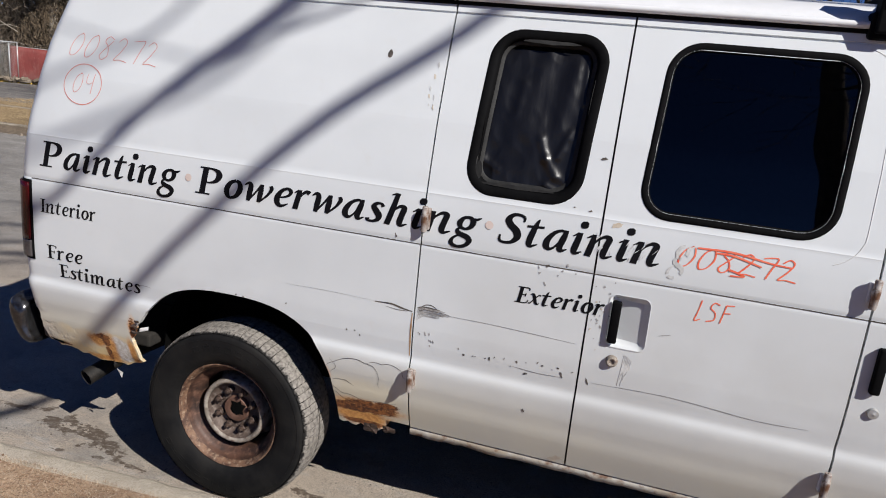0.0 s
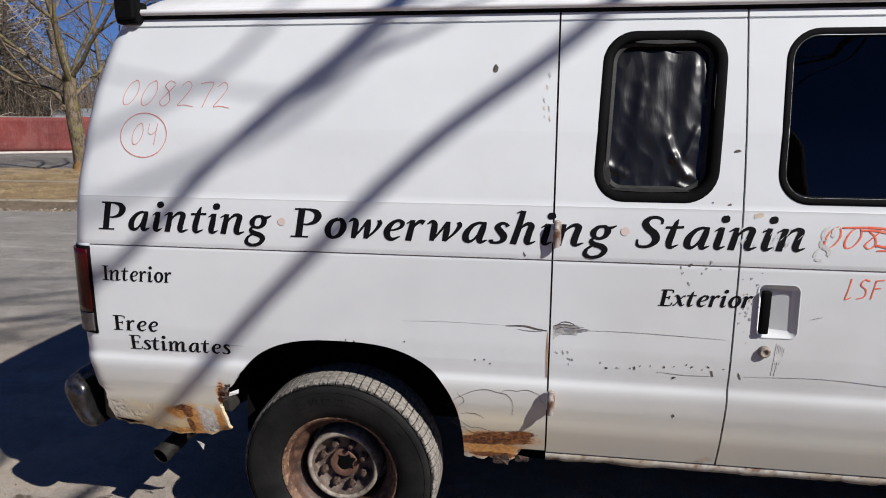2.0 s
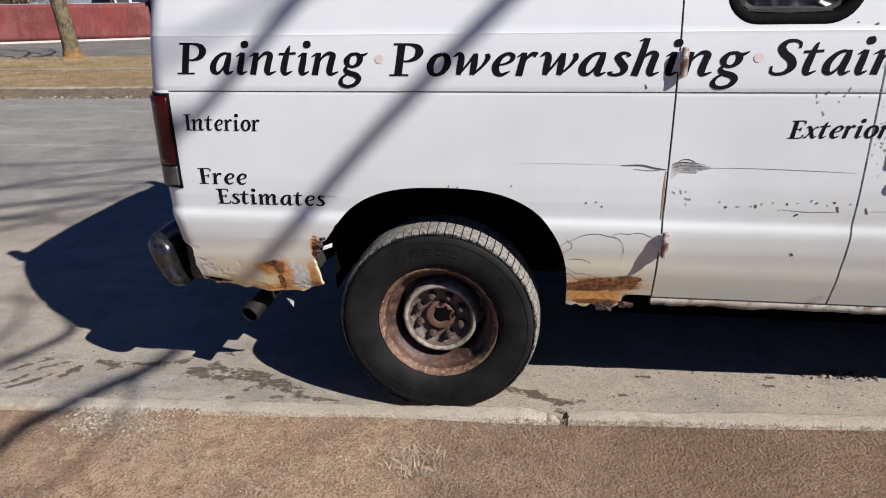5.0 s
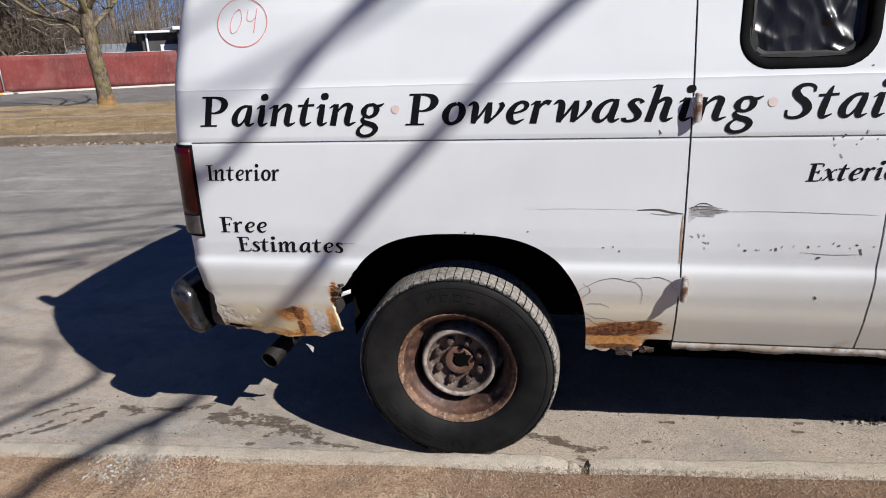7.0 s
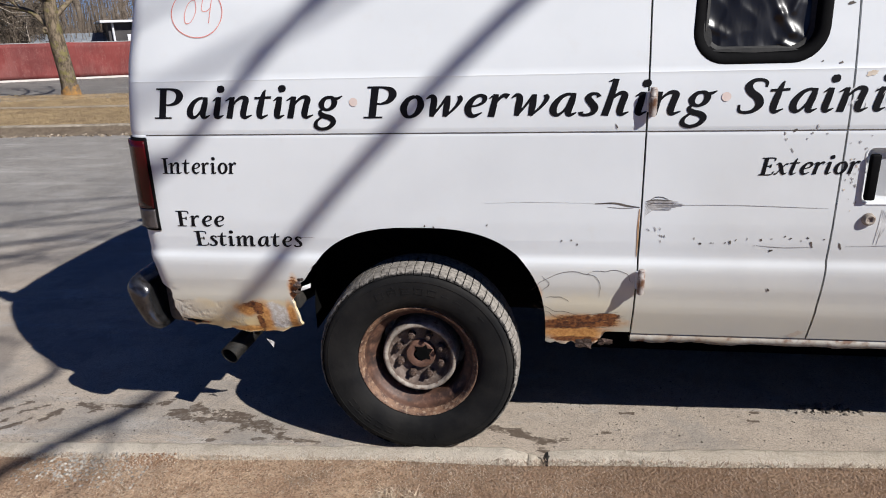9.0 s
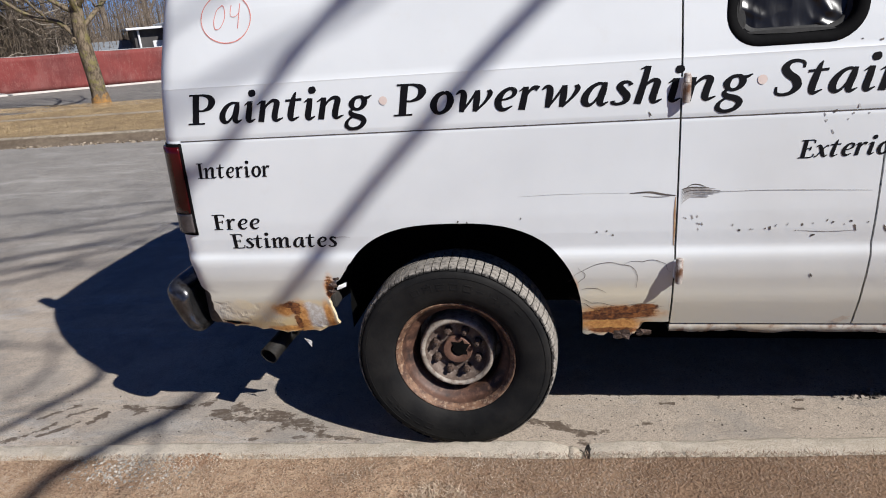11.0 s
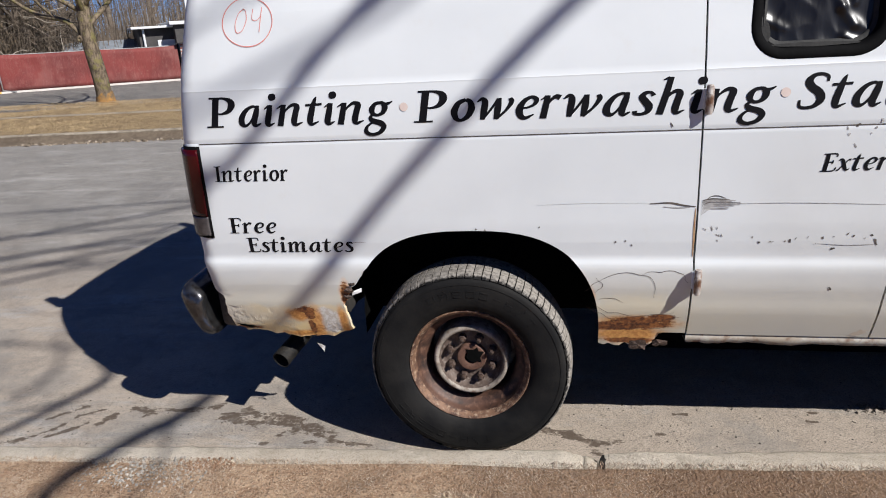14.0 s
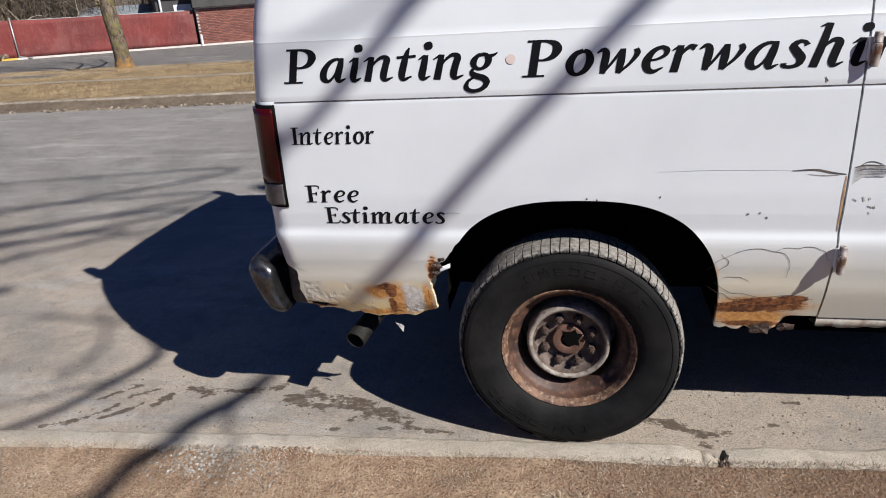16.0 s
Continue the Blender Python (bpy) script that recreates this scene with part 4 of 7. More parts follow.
bm.faces.new([bm.verts.new(q) for q in ((-0.603, 0.12, 0.392), (-0.585, 0.118, 0.388), (-0.574, 0.122, 0.378), (-0.578, 0.12, 0.356), (-0.590, 0.121, 0.374))])
thick(part("loose_tag", bm, M["labelwhite"], van, "small bent white metal tag"), 0.002)
# torn bracket at the wheel opening
bm = bmesh.new()
bm.faces.new([bm.verts.new(p) for p in ((-0.41, 0.035, 0.646), (-0.380, 0.05, 0.654), (-0.382, 0.05, 0.640), (-0.415, 0.04, 0.630))])
thick(part("torn_flange", bm, M["roof"], van, "bent grey metal flange"), 0.004)
for cx, cz, w in ((-0.400, 0.685, 0.014), (-0.415, 0.660, 0.018), (-0.425, 0.632, 0.016), (0.59, 0.436, 0.036), (0.66, 0.447, 0.028)):
    pts = []
    for i in range(13):
        a = 2 * math.pi * i / 13
        r = w * (0.7 + 0.5 * random.random())
        pts.append((cx + r * math.cos(a), cz + 0.55 * r * math.sin(a)))
    bm = bmesh.new()
    c = bm.verts.new((cx, prof(cz) - 0.010, cz))
    rim_v = [bm.verts.new((x, prof(max(z, 0.44)) - 0.002 - 0.006 * random.random(), z)) for x, z in pts]
    for i in range(13):
        bm.faces.new((c, rim_v[i], rim_v[(i + 1) % 13]))
    part("rust_flake", bm, M["nut"], quarter, "curled flake of rusted metal")


# ---- wheel ----
def build_wheel():
    """Steel wheel with its tyre; axis along y, outer face towards -y, centre at the origin."""
    w = new("wheel")
    prof_t = [(0.212, 0.030), (0.222, 0.012), (0.232, 0.004), (0.250, -0.006), (0.285, -0.012), (0.318, -0.010), (0.335, -0.009), (0.343, -0.003), (0.347, 0.007), (0.3515, 0.018), (0.355, 0.032),
              (0.357, 0.050), (0.358, 0.075), (0.3585, 0.11), (0.360, 0.145), (0.360, 0.18), (0.357, 0.20), (0.345, 0.222), (0.30, 0.232), (0.25, 0.226), (0.222, 0.21), (0.212, 0.19)]
    part("tyre", lathe(prof_t, 96), M["tyre"], w, "worn black tyre with dusty tread", True)
    # shoulder blocks and tread ribs
    pieces = []
    rng = random.Random(3)
    nb = 76
    for i in range(nb):
        t0, t1 = 2 * math.pi * i / nb, 2 * math.pi * (i + 0.87) / nb
        j = rng.uniform(-0.003, 0.002)
        for (ra, ya, rb, yb, rc, yc) in ((0.349 + j, -0.001, 0.3595, 0.012, 0.3655, 0.042), (0.3655, 0.0435, 0.3670, 0.073, 0.3672, 0.092), (0.3672, 0.097, 0.3672, 0.12, 0.3670, 0.14)):
            v = []
            for t in (t0, (t0 + t1) / 2 + rng.uniform(-0.006, 0.006), t1):
                c, s = math.cos(t), math.sin(t)
                for r, y in ((ra - 0.006, ya + 0.008), (ra, ya), (rb, yb), (rc, yc), (rc - 0.012, yc)):
                    v.append((r * c, y, r * s))
            f = []
            for a in (0, 5):
                f += [(a + k, a + 5 + k, a + 6 + k, a + 1 + k) for k in range(4)]
            f += [(0, 1, 2, 3, 4), (14, 13, 12, 11, 10)]
            pieces.append((v, f))
    part("tread", join(*pieces), M["tyre"], w, "dusty worn tread blocks")
    # moulded sidewall characters, as plain raised bars
    bars = []

    def bar(a0, a1, r0, r1, y=-0.0110, h=0.0018):
        v = []
        for yy in (y + 0.004, y - h):
            for k in range(5):
                t = a0 + (a1 - a0) * k / 4
                for r in (r0, r1):
                    v.append((r * math.cos(t), yy, r * math.sin(t)))
        f = [(10 + 2 * k, 12 + 2 * k, 13 + 2 * k, 11 + 2 * k) for k in range(4)]
        f += [(2 * k + 1, 2 * k + 11, 2 * k + 13, 2 * k + 3) for k in range(4)] + [(2 * k, 2 * k + 2, 2 * k + 12, 2 * k + 10) for k in range(4)]
        f += [(0, 10, 11, 1), (8, 9, 19, 18)]
        return v, f
    # each character: some of the seven strokes of a block figure
    cells = ("lbtr", "ltmrd", "tlmcb", "lbtr", "lbtr", "m", "lrm", "d", "tv")
    for start, step, n in ((114, -9.3, 9), (213, 8.6, 9)):
        for i in range(n):
            a = radians(start + step * i)
            sg = -1 if step < 0 else 1
            hw, r0, r1, wd, th = radians(2.6), 0.280, 0.305, radians(0.75), 0.0042
            for c in cells[i]:
                if c in "lr":
                    e = a - sg * hw if c == "l" else a + sg * hw
                    bars.append(bar(e - wd / 2, e + wd / 2, r0, r1))
                elif c in "tbm":
                    rr = {"t": r1 - th, "b": r0, "m": (r0 + r1 - th) / 2}[c]
                    bars.append(bar(a - hw, a + hw, rr, rr + th))
                elif c == "v":
                    bars.append(bar(a - wd / 2, a + wd / 2, r0, r1))
                elif c == "c":
                    bars.append(bar(a + hw - wd, a + hw, r0, (r0 + r1) / 2))
                else:
                    for q in range(4):
                        m = a - sg * hw * (0.9 - 0.45 * q)
                        bars.append(bar(m - wd / 2, m + wd / 2, r0 + 0.008 * q, r0 + 0.008 * (q + 1)))
    for q in range(36):
        bars.append(bar(radians(10 * q), radians(10 * q + 10), 0.3245, 0.3268, -0.010, 0.001))
    part("sidewall_marking", join(*bars), M["tyre"], w, "raised rubber bars on the sidewall")
    def wavy(pr, n, amp):
        v, f = lathe(pr, n)
        return [(x * (1 + amp * noise.noise((x * 30, y * 30, z * 30))), y, z * (1 + amp * noise.noise((x * 30, y * 30, z * 30)))) for x, y, z in v], f
    part("rim_lip", wavy([(0.2165, 0.036), (0.2215, 0.024), (0.2215, 0.017), (0.217, 0.012), (0.212, 0.014), (0.2075, 0.022), (0.2045, 0.029), (0.2005, 0.0325), (0.1995, 0.036)], 90, 0.004), M["lip"], w, "flaking pale rust on the rim's lip", True, 50)
    prof_r = [(0.2035, 0.031), (0.2005, 0.0345), (0.1985, 0.040), (0.196, 0.050), (0.193, 0.059), (0.186, 0.067), (0.177, 0.073), (0.170, 0.079), (0.165, 0.087), (0.162, 0.10), (0.160, 0.195)]
    part("rim", lathe(prof_r, 72), M["rim"], w, "rust-brown steel rim barrel", True, 50)
    prof_d = [(0.160, 0.195), (0.139, 0.19), (0.1385, 0.075), (0.137, 0.062), (0.133, 0.055), (0.127, 0.0535), (0.122, 0.056), (0.118, 0.062)]
    part("wheel_disc", wavy(prof_d, 72, 0.004), M["disc"], w, "grey painted ring of the wheel disc with rust blooms", True, 50)
    part("wheel_face", lathe([(0.118, 0.062), (0.114, 0.078), (0.107, 0.092), (0.098, 0.098), (0.056, 0.100)], 60), M["facebrown"], w, "recessed rust-brown wheel face", True, 50)
    for i in range(8):
        a = 2 * math.pi * (i + 0.5) / 8
        cx, cz = 0.0826 * math.cos(a), 0.0826 * math.sin(a)
        v, f = lathe([(0.016, 0.094), (0.016, 0.070), (0.012, 0.066), (0.0085, 0.066), (0.0085, 0.050), (0.002, 0.048)], 6)
        nut = part("lug_nut", (v, f), M["nut"], w)
        nut.location = (cx, 0.010, cz)
    # dark vent hole beside each nut
    for i in range(8):
        a = 2 * math.pi * i / 8
        v, f = lathe([(0.011, 0.0895), (0.010, 0.0885), (0.0005, 0.0885)], 10)
        hole = part("vent_hole", (v, f), M["under"], w)
        hole.location = (0.130 * math.cos(a) * 0.72, 0.012, 0.130 * math.sin(a) * 0.72)
    part("hub", lathe([(0.056, 0.11), (0.055, 0.086), (0.051, 0.080), (0.044, 0.079), (0.034, 0.080), (0.026, 0.082), (0.024, 0.12), (0.001, 0.13)], 40), rust_steel("rusty_hub", (0.12, 0.062, 0.042), (0.17, 0.092, 0.065), (0.075, 0.036, 0.025)), w, "rusted bare hub", True, 40)
    # jagged black patch: the sun's shadow on the hub, drawn as a face
    pts = []
    rng = random.Random(8)
    for i in range(15):
        a = 2 * math.pi * i / 15
        r = 0.034 * (0.62 + 0.6 * rng.random())
        pts.append((0.012 + r * math.cos(a), 0.0783, 0.010 + r * math.sin(a)))
    bm = bmesh.new()
    bm.faces.new([bm.verts.new(p) for p in pts])
    part("grease", bm, M["deep_black"], w)
    return w


wheel = build_wheel()
wheel.parent = van
wheel["label"] = "rusty eight-lug steel wheel with a worn tyre"
wheel.matrix_basis = pose(0, 0.012, 0.362)
for m in (pose(0, WIDTH - 0.012, 0.364, 0, 0, 180), pose(3.505, 0.012, 0.481), pose(3.505, WIDTH - 0.012, 0.481, 0, 0, 180)):
    copy_thing(wheel, m)


# ---- hinges, handle, lock ----
def hinge(x, z, rz):
    h = new("hinge")
    h.parent = van
    h["label"] = "exposed door hinge, paint flaked to rust"
    h.matrix_basis = pose(x, prof(z), z)
    part("knuckle", lathe([(0.002, -0.042), (0.009, -0.042), (0.0105, -0.036), (0.0105, -0.012), (0.011, -0.011), (0.011, -0.009), (0.0115, -0.008), (0.0115, 0.015), (0.009, 0.016), (0.011, 0.018), (0.0105, 0.019), (0.0105, 0.038), (0.009, 0.043), (0.002, 0.043)], 16, "z"), M["hinge"], h, "", True, 40).location = (0.003, -0.022, 0)
    part("leaf", box(0.004, 0.017, -0.015, 0.010, -0.036, 0.036, 0.003), M["hinge"], h)
    part("leaf", box(-0.012, 0.006, -0.012, 0.010, -0.030, 0.030, 0.003), M["roof"], h)
    return h


for hx, hz in ((0.752, 1.284), (0.752, 0.711), (2.072, 1.275), (2.076, 0.672)):
    hinge(hx, hz, 0)

recess_v, recess_f = [], []
loops = [(0.003, -0.0015), (0.0, -0.002), (-0.004, 0.002), (-0.008, 0.010), (-0.013, 0.020), (-0.020, 0.026)]
for g, dep in loops:
    for x, z in round_rect(*CUP, 6, g):
        # deep behind the grip, ramping out towards the front
        k = min(max((CUP[1] - x) / (CUP[1] - CUP[0]), 0.0), 1.0)
        recess_v.append((x, prof(z) + (dep if dep < 0.003 else dep * (0.25 + 1.25 * k)), z))
n = len(recess_v) // len(loops)
for j in range(len(loops) - 1):
    for i in range(n):
        k = (i + 1) % n
        recess_f.append((j * n + i, j * n + k, (j + 1) * n + k, (j + 1) * n + i))
recess_f.append(tuple(range((len(loops) - 1) * n, len(loops) * n))[::-1])
handle = part("door_handle", (recess_v, recess_f), M["paint"], van, "white moulded handle cup with a black grip", True, 40)
grip = part("grip", box(1.385, 1.414, -0.016, 0.004, 0.985, 1.125, 0.007, 3), M["black"], handle, "scuffed black pull grip", True, 40)
part("lock", lathe([(0.001, -0.010), (0.007, -0.010), (0.009, -0.014), (0.013, -0.015), (0.018, -0.010), (0.020, 0.003)], 20), M["disc"], door_b, "round steel key lock", True, 40).location = (1.411, 0, 0.925)
grip2 = part("front_handle", box(2.122, 2.150, -0.02, 0.004, 0.985, 1.125, 0.007, 3), M["black"], door_c, "black pull grip", True, 40)
part("lock", lathe([(0.001, -0.012), (0.010, -0.009), (0.014, -0.009), (0.018, 0.003)], 20), M["galv"], door_c, "", True, 40).location = (2.15, 0, 0.925)

# ---- ladder rack on the gutters ----
rack = tagged(empty("roof_rack", (0, 0, 2.0)), "black steel ladder rack clamped on the van's roof gutters", "roof rack")
for rx_ in (-0.745, 1.985):
    for side in (0, 1):
        ys = (lambda y: y) if not side else (lambda y: WIDTH - y)
        y0, y1 = sorted((ys(0.118), ys(0.175)))
        post = part("post", box(rx_ - 0.034, rx_ + 0.034, y0, y1, -0.03, 0.165, 0.006), M["black"], rack)
        y0, y1 = sorted((ys(0.135), ys(0.20)))
        part("clamp", box(rx_ - 0.044, rx_ + 0.044, y0, y1, -0.045, 0.03, 0.01), M["black"], post)
        if not side:
            part("arm", box(rx_ - 0.01, rx_ + 0.10, ys(0.150), ys(0.172), 0.086, 0.126, 0.004), M["black"], post)
            part("sticker", box(rx_ - 0.022, rx_ + 0.022, 0.115, 0.118, 0.036, 0.068), M["labelwhite"], post, "small worn white sticker")
            for bx in (-0.025, 0.025):
                part("bolt", lathe([(0.001, -0.006), (0.008, -0.006), (0.009, 0.002)], 6), M["galv"], post).location = (rx_ + bx, 0.134, -0.01)
    part("crossbar", box(rx_ + 0.06, rx_ + 0.10, 0.15, 1.85, 0.085, 0.128, 0.005), M["black"], rack)
for bx, bz, big in ((-0.17, 2.056, 1.0), (-0.045, 2.072, 1.0), (1.70, 2.072, 1.35)):
    lug = tagged(empty("roof_lug", (bx, 0.36, bz)), "small black bracket with a bolt hole on the white roof" if big == 1 else "rusty brown steel bracket bolted on the white roof", "bracket")
    part("plate", box(-0.03 * big, 0.03 * big, -0.01, 0.01, -0.01, 0.05 * big, 0.008), M["black"] if big == 1 else M["nut"], lug)
    part("bolt", lathe([(0.001, -0.016), (0.007, -0.016), (0.008, -0.008)], 8), M["hinge"], lug).location = (0, 0, 0.025 * big)

# ---- lettering ----
N_ARCH = [(0.15, 0.33, 0.05), (0.25, 0.55, 0.06), (0.38, 0.68, 0.10), (0.48, 0.62, 0.145), (0.46, 0.4, 0.15), (0.44, 0.15, 0.15), (0.49, 0.035, 0.10), (0.64, 0.11, 0.03)]
FLAG = [(0.01, 0.57, 0.03), (0.13, 0.67, 0.07)]
STEM_N = [(0.165, 0.70, 0.12), (0.145, 0.35, 0.145), (0.12, 0.0, 0.15)]
TAIL_I = [(0.17, 0.70, 0.12), (0.15, 0.4, 0.15), (0.13, 0.14, 0.15), (0.18, 0.035, 0.10), (0.33, 0.11, 0.03)]
CAP = [(0.2, 0.0, 0.17), (0.2, 0.5, 0.165), (0.2, 1.0, 0.17)]
GLYPHS = {
    "P": (0.85, [CAP, [(0.2, 0.965, 0.06), (0.42, 0.96, 0.07), (0.60, 0.88, 0.14), (0.66, 0.72, 0.18), (0.58, 0.54, 0.13), (0.40, 0.455, 0.06), (0.26, 0.46, 0.05)], [(0.0, 0.972, 0.055), (0.3, 0.972, 0.055)], [(-0.02, 0.025, 0.05), (0.46, 0.025, 0.05)]]),
    "a": (0.65, [[(0.52, 0.62, 0.06), (0.40, 0.67, 0.08), (0.23, 0.57, 0.11), (0.11, 0.34, 0.15), (0.11, 0.13, 0.15), (0.21, 0.04, 0.10), (0.33, 0.13, 0.06), (0.48, 0.42, 0.06)], [(0.53, 0.70, 0.09), (0.50, 0.45, 0.15), (0.46, 0.17, 0.15), (0.51, 0.035, 0.10), (0.66, 0.11, 0.03)]]),
    "i": (0.38, [FLAG, TAIL_I, [(0.11, 0.935, 0.08), (0.15, 0.942, 0.185), (0.21, 0.953, 0.20), (0.27, 0.964, 0.185), (0.31, 0.972, 0.08)]]),
    "n": (0.70, [FLAG, STEM_N, N_ARCH]),
    "m": (1.06, [FLAG, STEM_N, N_ARCH[:6] + [(0.45, 0.0, 0.15)], [(x + 0.34, y, w) for x, y, w in N_ARCH]]),
    "t": (0.48, [[(0.27, 0.92, 0.03), (0.23, 0.80, 0.09), (0.18, 0.5, 0.15), (0.15, 0.17, 0.15), (0.21, 0.035, 0.10), (0.39, 0.12, 0.03)], [(-0.01, 0.655, 0.07), (0.22, 0.665, 0.07), (0.44, 0.68, 0.07)]]),
    "g": (0.74, [[(0.40, 0.67, 0.09), (0.24, 0.63, 0.10), (0.15, 0.47, 0.14), (0.20, 0.32, 0.10), (0.34, 0.27, 0.08), (0.48, 0.36, 0.12), (0.52, 0.52, 0.14), (0.45, 0.64, 0.10), (0.38, 0.67, 0.09)],
                 [(0.46, 0.62, 0.08), (0.60, 0.63, 0.08), (0.72, 0.70, 0.03)],
                 [(0.21, 0.31, 0.05), (0.13, 0.20, 0.09), (0.22, 0.09, 0.14), (0.44, 0.01, 0.15), (0.54, -0.12, 0.13), (0.44, -0.29, 0.11), (0.22, -0.35, 0.09), (0.05, -0.27, 0.11), (0.05, -0.11, 0.08), (0.16, 0.01, 0.06), (0.27, 0.05, 0.05)]]),
    "o": (0.66, [[(0.38, 0.67, 0.10), (0.20, 0.57, 0.13), (0.11, 0.33, 0.16), (0.17, 0.10, 0.12), (0.31, 0.03, 0.09), (0.48, 0.14, 0.13), (0.56, 0.38, 0.16), (0.50, 0.60, 0.12), (0.38, 0.67, 0.10)]]),
    "w": (0.86, [[(0.01, 0.58, 0.03), (0.12, 0.67, 0.10), (0.19, 0.57, 0.14), (0.19, 0.3, 0.15), (0.18, 0.03, 0.11)], [(0.18, 0.03, 0.06), (0.34, 0.33, 0.06), (0.48, 0.66, 0.06)], [(0.50, 0.68, 0.11), (0.50, 0.35, 0.15), (0.49, 0.03, 0.11)], [(0.49, 0.03, 0.06), (0.68, 0.28, 0.07), (0.79, 0.54, 0.11), (0.75, 0.67, 0.09)]]),
    "e": (0.57, [[(0.13, 0.33, 0.05), (0.32, 0.36, 0.06), (0.47, 0.46, 0.09), (0.49, 0.60, 0.11), (0.37, 0.67, 0.09), (0.21, 0.56, 0.12), (0.12, 0.33, 0.16), (0.16, 0.11, 0.14), (0.29, 0.035, 0.10), (0.48, 0.14, 0.03)]]),
    "r": (0.52, [FLAG, STEM_N, [(0.15, 0.33, 0.05), (0.25, 0.55, 0.07), (0.36, 0.66, 0.11), (0.47, 0.62, 0.14)]]),
    "s": (0.51, [[(0.45, 0.57, 0.10), (0.38, 0.66, 0.07), (0.25, 0.66, 0.10), (0.17, 0.55, 0.14), (0.27, 0.40, 0.16), (0.38, 0.25, 0.16), (0.36, 0.10, 0.12), (0.22, 0.03, 0.08), (0.07, 0.05, 0.08), (0.05, 0.13, 0.11)]]),
    "h": (0.70, [[(0.08, 1.02, 0.03), (0.20, 1.08, 0.07)], [(0.235, 1.10, 0.12), (0.18, 0.5, 0.145), (0.12, 0.0, 0.15)], N_ARCH]),
    "S": (0.68, [[(0.58, 0.76, 0.05), (0.56, 0.90, 0.07), (0.42, 0.97, 0.08), (0.25, 0.94, 0.11), (0.16, 0.79, 0.16), (0.25, 0.62, 0.17), (0.44, 0.45, 0.18), (0.51, 0.25, 0.17), (0.40, 0.08, 0.11), (0.22, 0.03, 0.08), (0.07, 0.08, 0.07), (0.04, 0.26, 0.05)]]),
    "I": (0.42, [CAP, [(0.0, 0.972, 0.055), (0.40, 0.972, 0.055)], [(0.0, 0.025, 0.05), (0.40, 0.025, 0.05)]]),
    "F": (0.62, [CAP, [(0.0, 0.97, 0.055), (0.54, 0.965, 0.06), (0.60, 0.80, 0.05)], [(0.2, 0.52, 0.055), (0.47, 0.52, 0.055)], [(0.47, 0.42, 0.06), (0.48, 0.62, 0.06)], [(0.0, 0.025, 0.05), (0.44, 0.025, 0.05)]]),
    "E": (0.68, [CAP, [(0.0, 0.97, 0.055), (0.54, 0.965, 0.06), (0.60, 0.80, 0.05)], [(0.2, 0.52, 0.055), (0.46, 0.52, 0.055)], [(0.46, 0.42, 0.06), (0.47, 0.62, 0.06)], [(0.0, 0.03, 0.055), (0.56, 0.035, 0.06), (0.66, 0.22, 0.05)]]),
    "x": (0.60, [[(0.01, 0.58, 0.03), (0.13, 0.66, 0.10), (0.23, 0.5, 0.145), (0.34, 0.2, 0.145), (0.44, 0.05, 0.10), (0.57, 0.13, 0.03)], [(0.54, 0.62, 0.11), (0.43, 0.60, 0.06), (0.25, 0.33, 0.05), (0.09, 0.07, 0.06), (0.01, 0.07, 0.09)]]),
    # hand-drawn grease-pencil figures
    "0": (0.62, [[(0.40, 0.98, 0.06), (0.18, 0.80, 0.05), (0.05, 0.35, 0.06), (0.12, 0.02, 0.06), (0.34, 0.10, 0.05), (0.50, 0.50, 0.06), (0.46, 0.88, 0.05), (0.34, 0.98, 0.05)]]),
    "8": (0.60, [[(0.46, 0.88, 0.06), (0.26, 0.98, 0.05), (0.12, 0.78, 0.06), (0.30, 0.55, 0.05), (0.38, 0.20, 0.06), (0.20, 0.0, 0.05), (0.06, 0.18, 0.06), (0.26, 0.52, 0.05), (0.46, 0.82, 0.06)]]),
    "2": (0.64, [[(0.06, 0.80, 0.05), (0.24, 0.98, 0.06), (0.40, 0.80, 0.05), (0.26, 0.40, 0.06), (0.08, 0.06, 0.06), (0.30, 0.08, 0.05), (0.62, 0.02, 0.06)]]),
    "7": (0.54, [[(0.02, 0.90, 0.05), (0.24, 0.96, 0.06), (0.46, 0.94, 0.05), (0.36, 0.5, 0.06), (0.26, 0.0, 0.06)]]),
    "4": (0.56, [[(0.10, 0.95, 0.06), (0.08, 0.55, 0.05), (0.26, 0.48, 0.05), (0.42, 0.62, 0.05)], [(0.46, 1.0, 0.06), (0.42, 0.5, 0.06), (0.38, 0.0, 0.06)]]),
    "l": (0.46, [[(0.14, 1.05, 0.07), (0.10, 0.5, 0.06), (0.04, 0.02, 0.07), (0.30, 0.10, 0.06)]]),
    "z": (0.62, [[(0.52, 0.90, 0.06), (0.26, 0.98, 0.07), (0.14, 0.72, 0.06), (0.40, 0.48, 0.06), (0.42, 0.14, 0.07), (0.08, 0.02, 0.06)]]),
    "f": (0.60, [[(0.16, 0.92, 0.07), (0.12, 0.45, 0.06), (0.08, 0.0, 0.07)], [(0.14, 0.92, 0.06), (0.52, 0.94, 0.06)], [(0.12, 0.52, 0.06), (0.44, 0.54, 0.06)]]),
}
FEET = {"n": (0.12, 0.45), "i": (0.13,), "r": (0.12,), "m": (0.12, 0.45, 0.79), "h": (0.12, 0.45)}


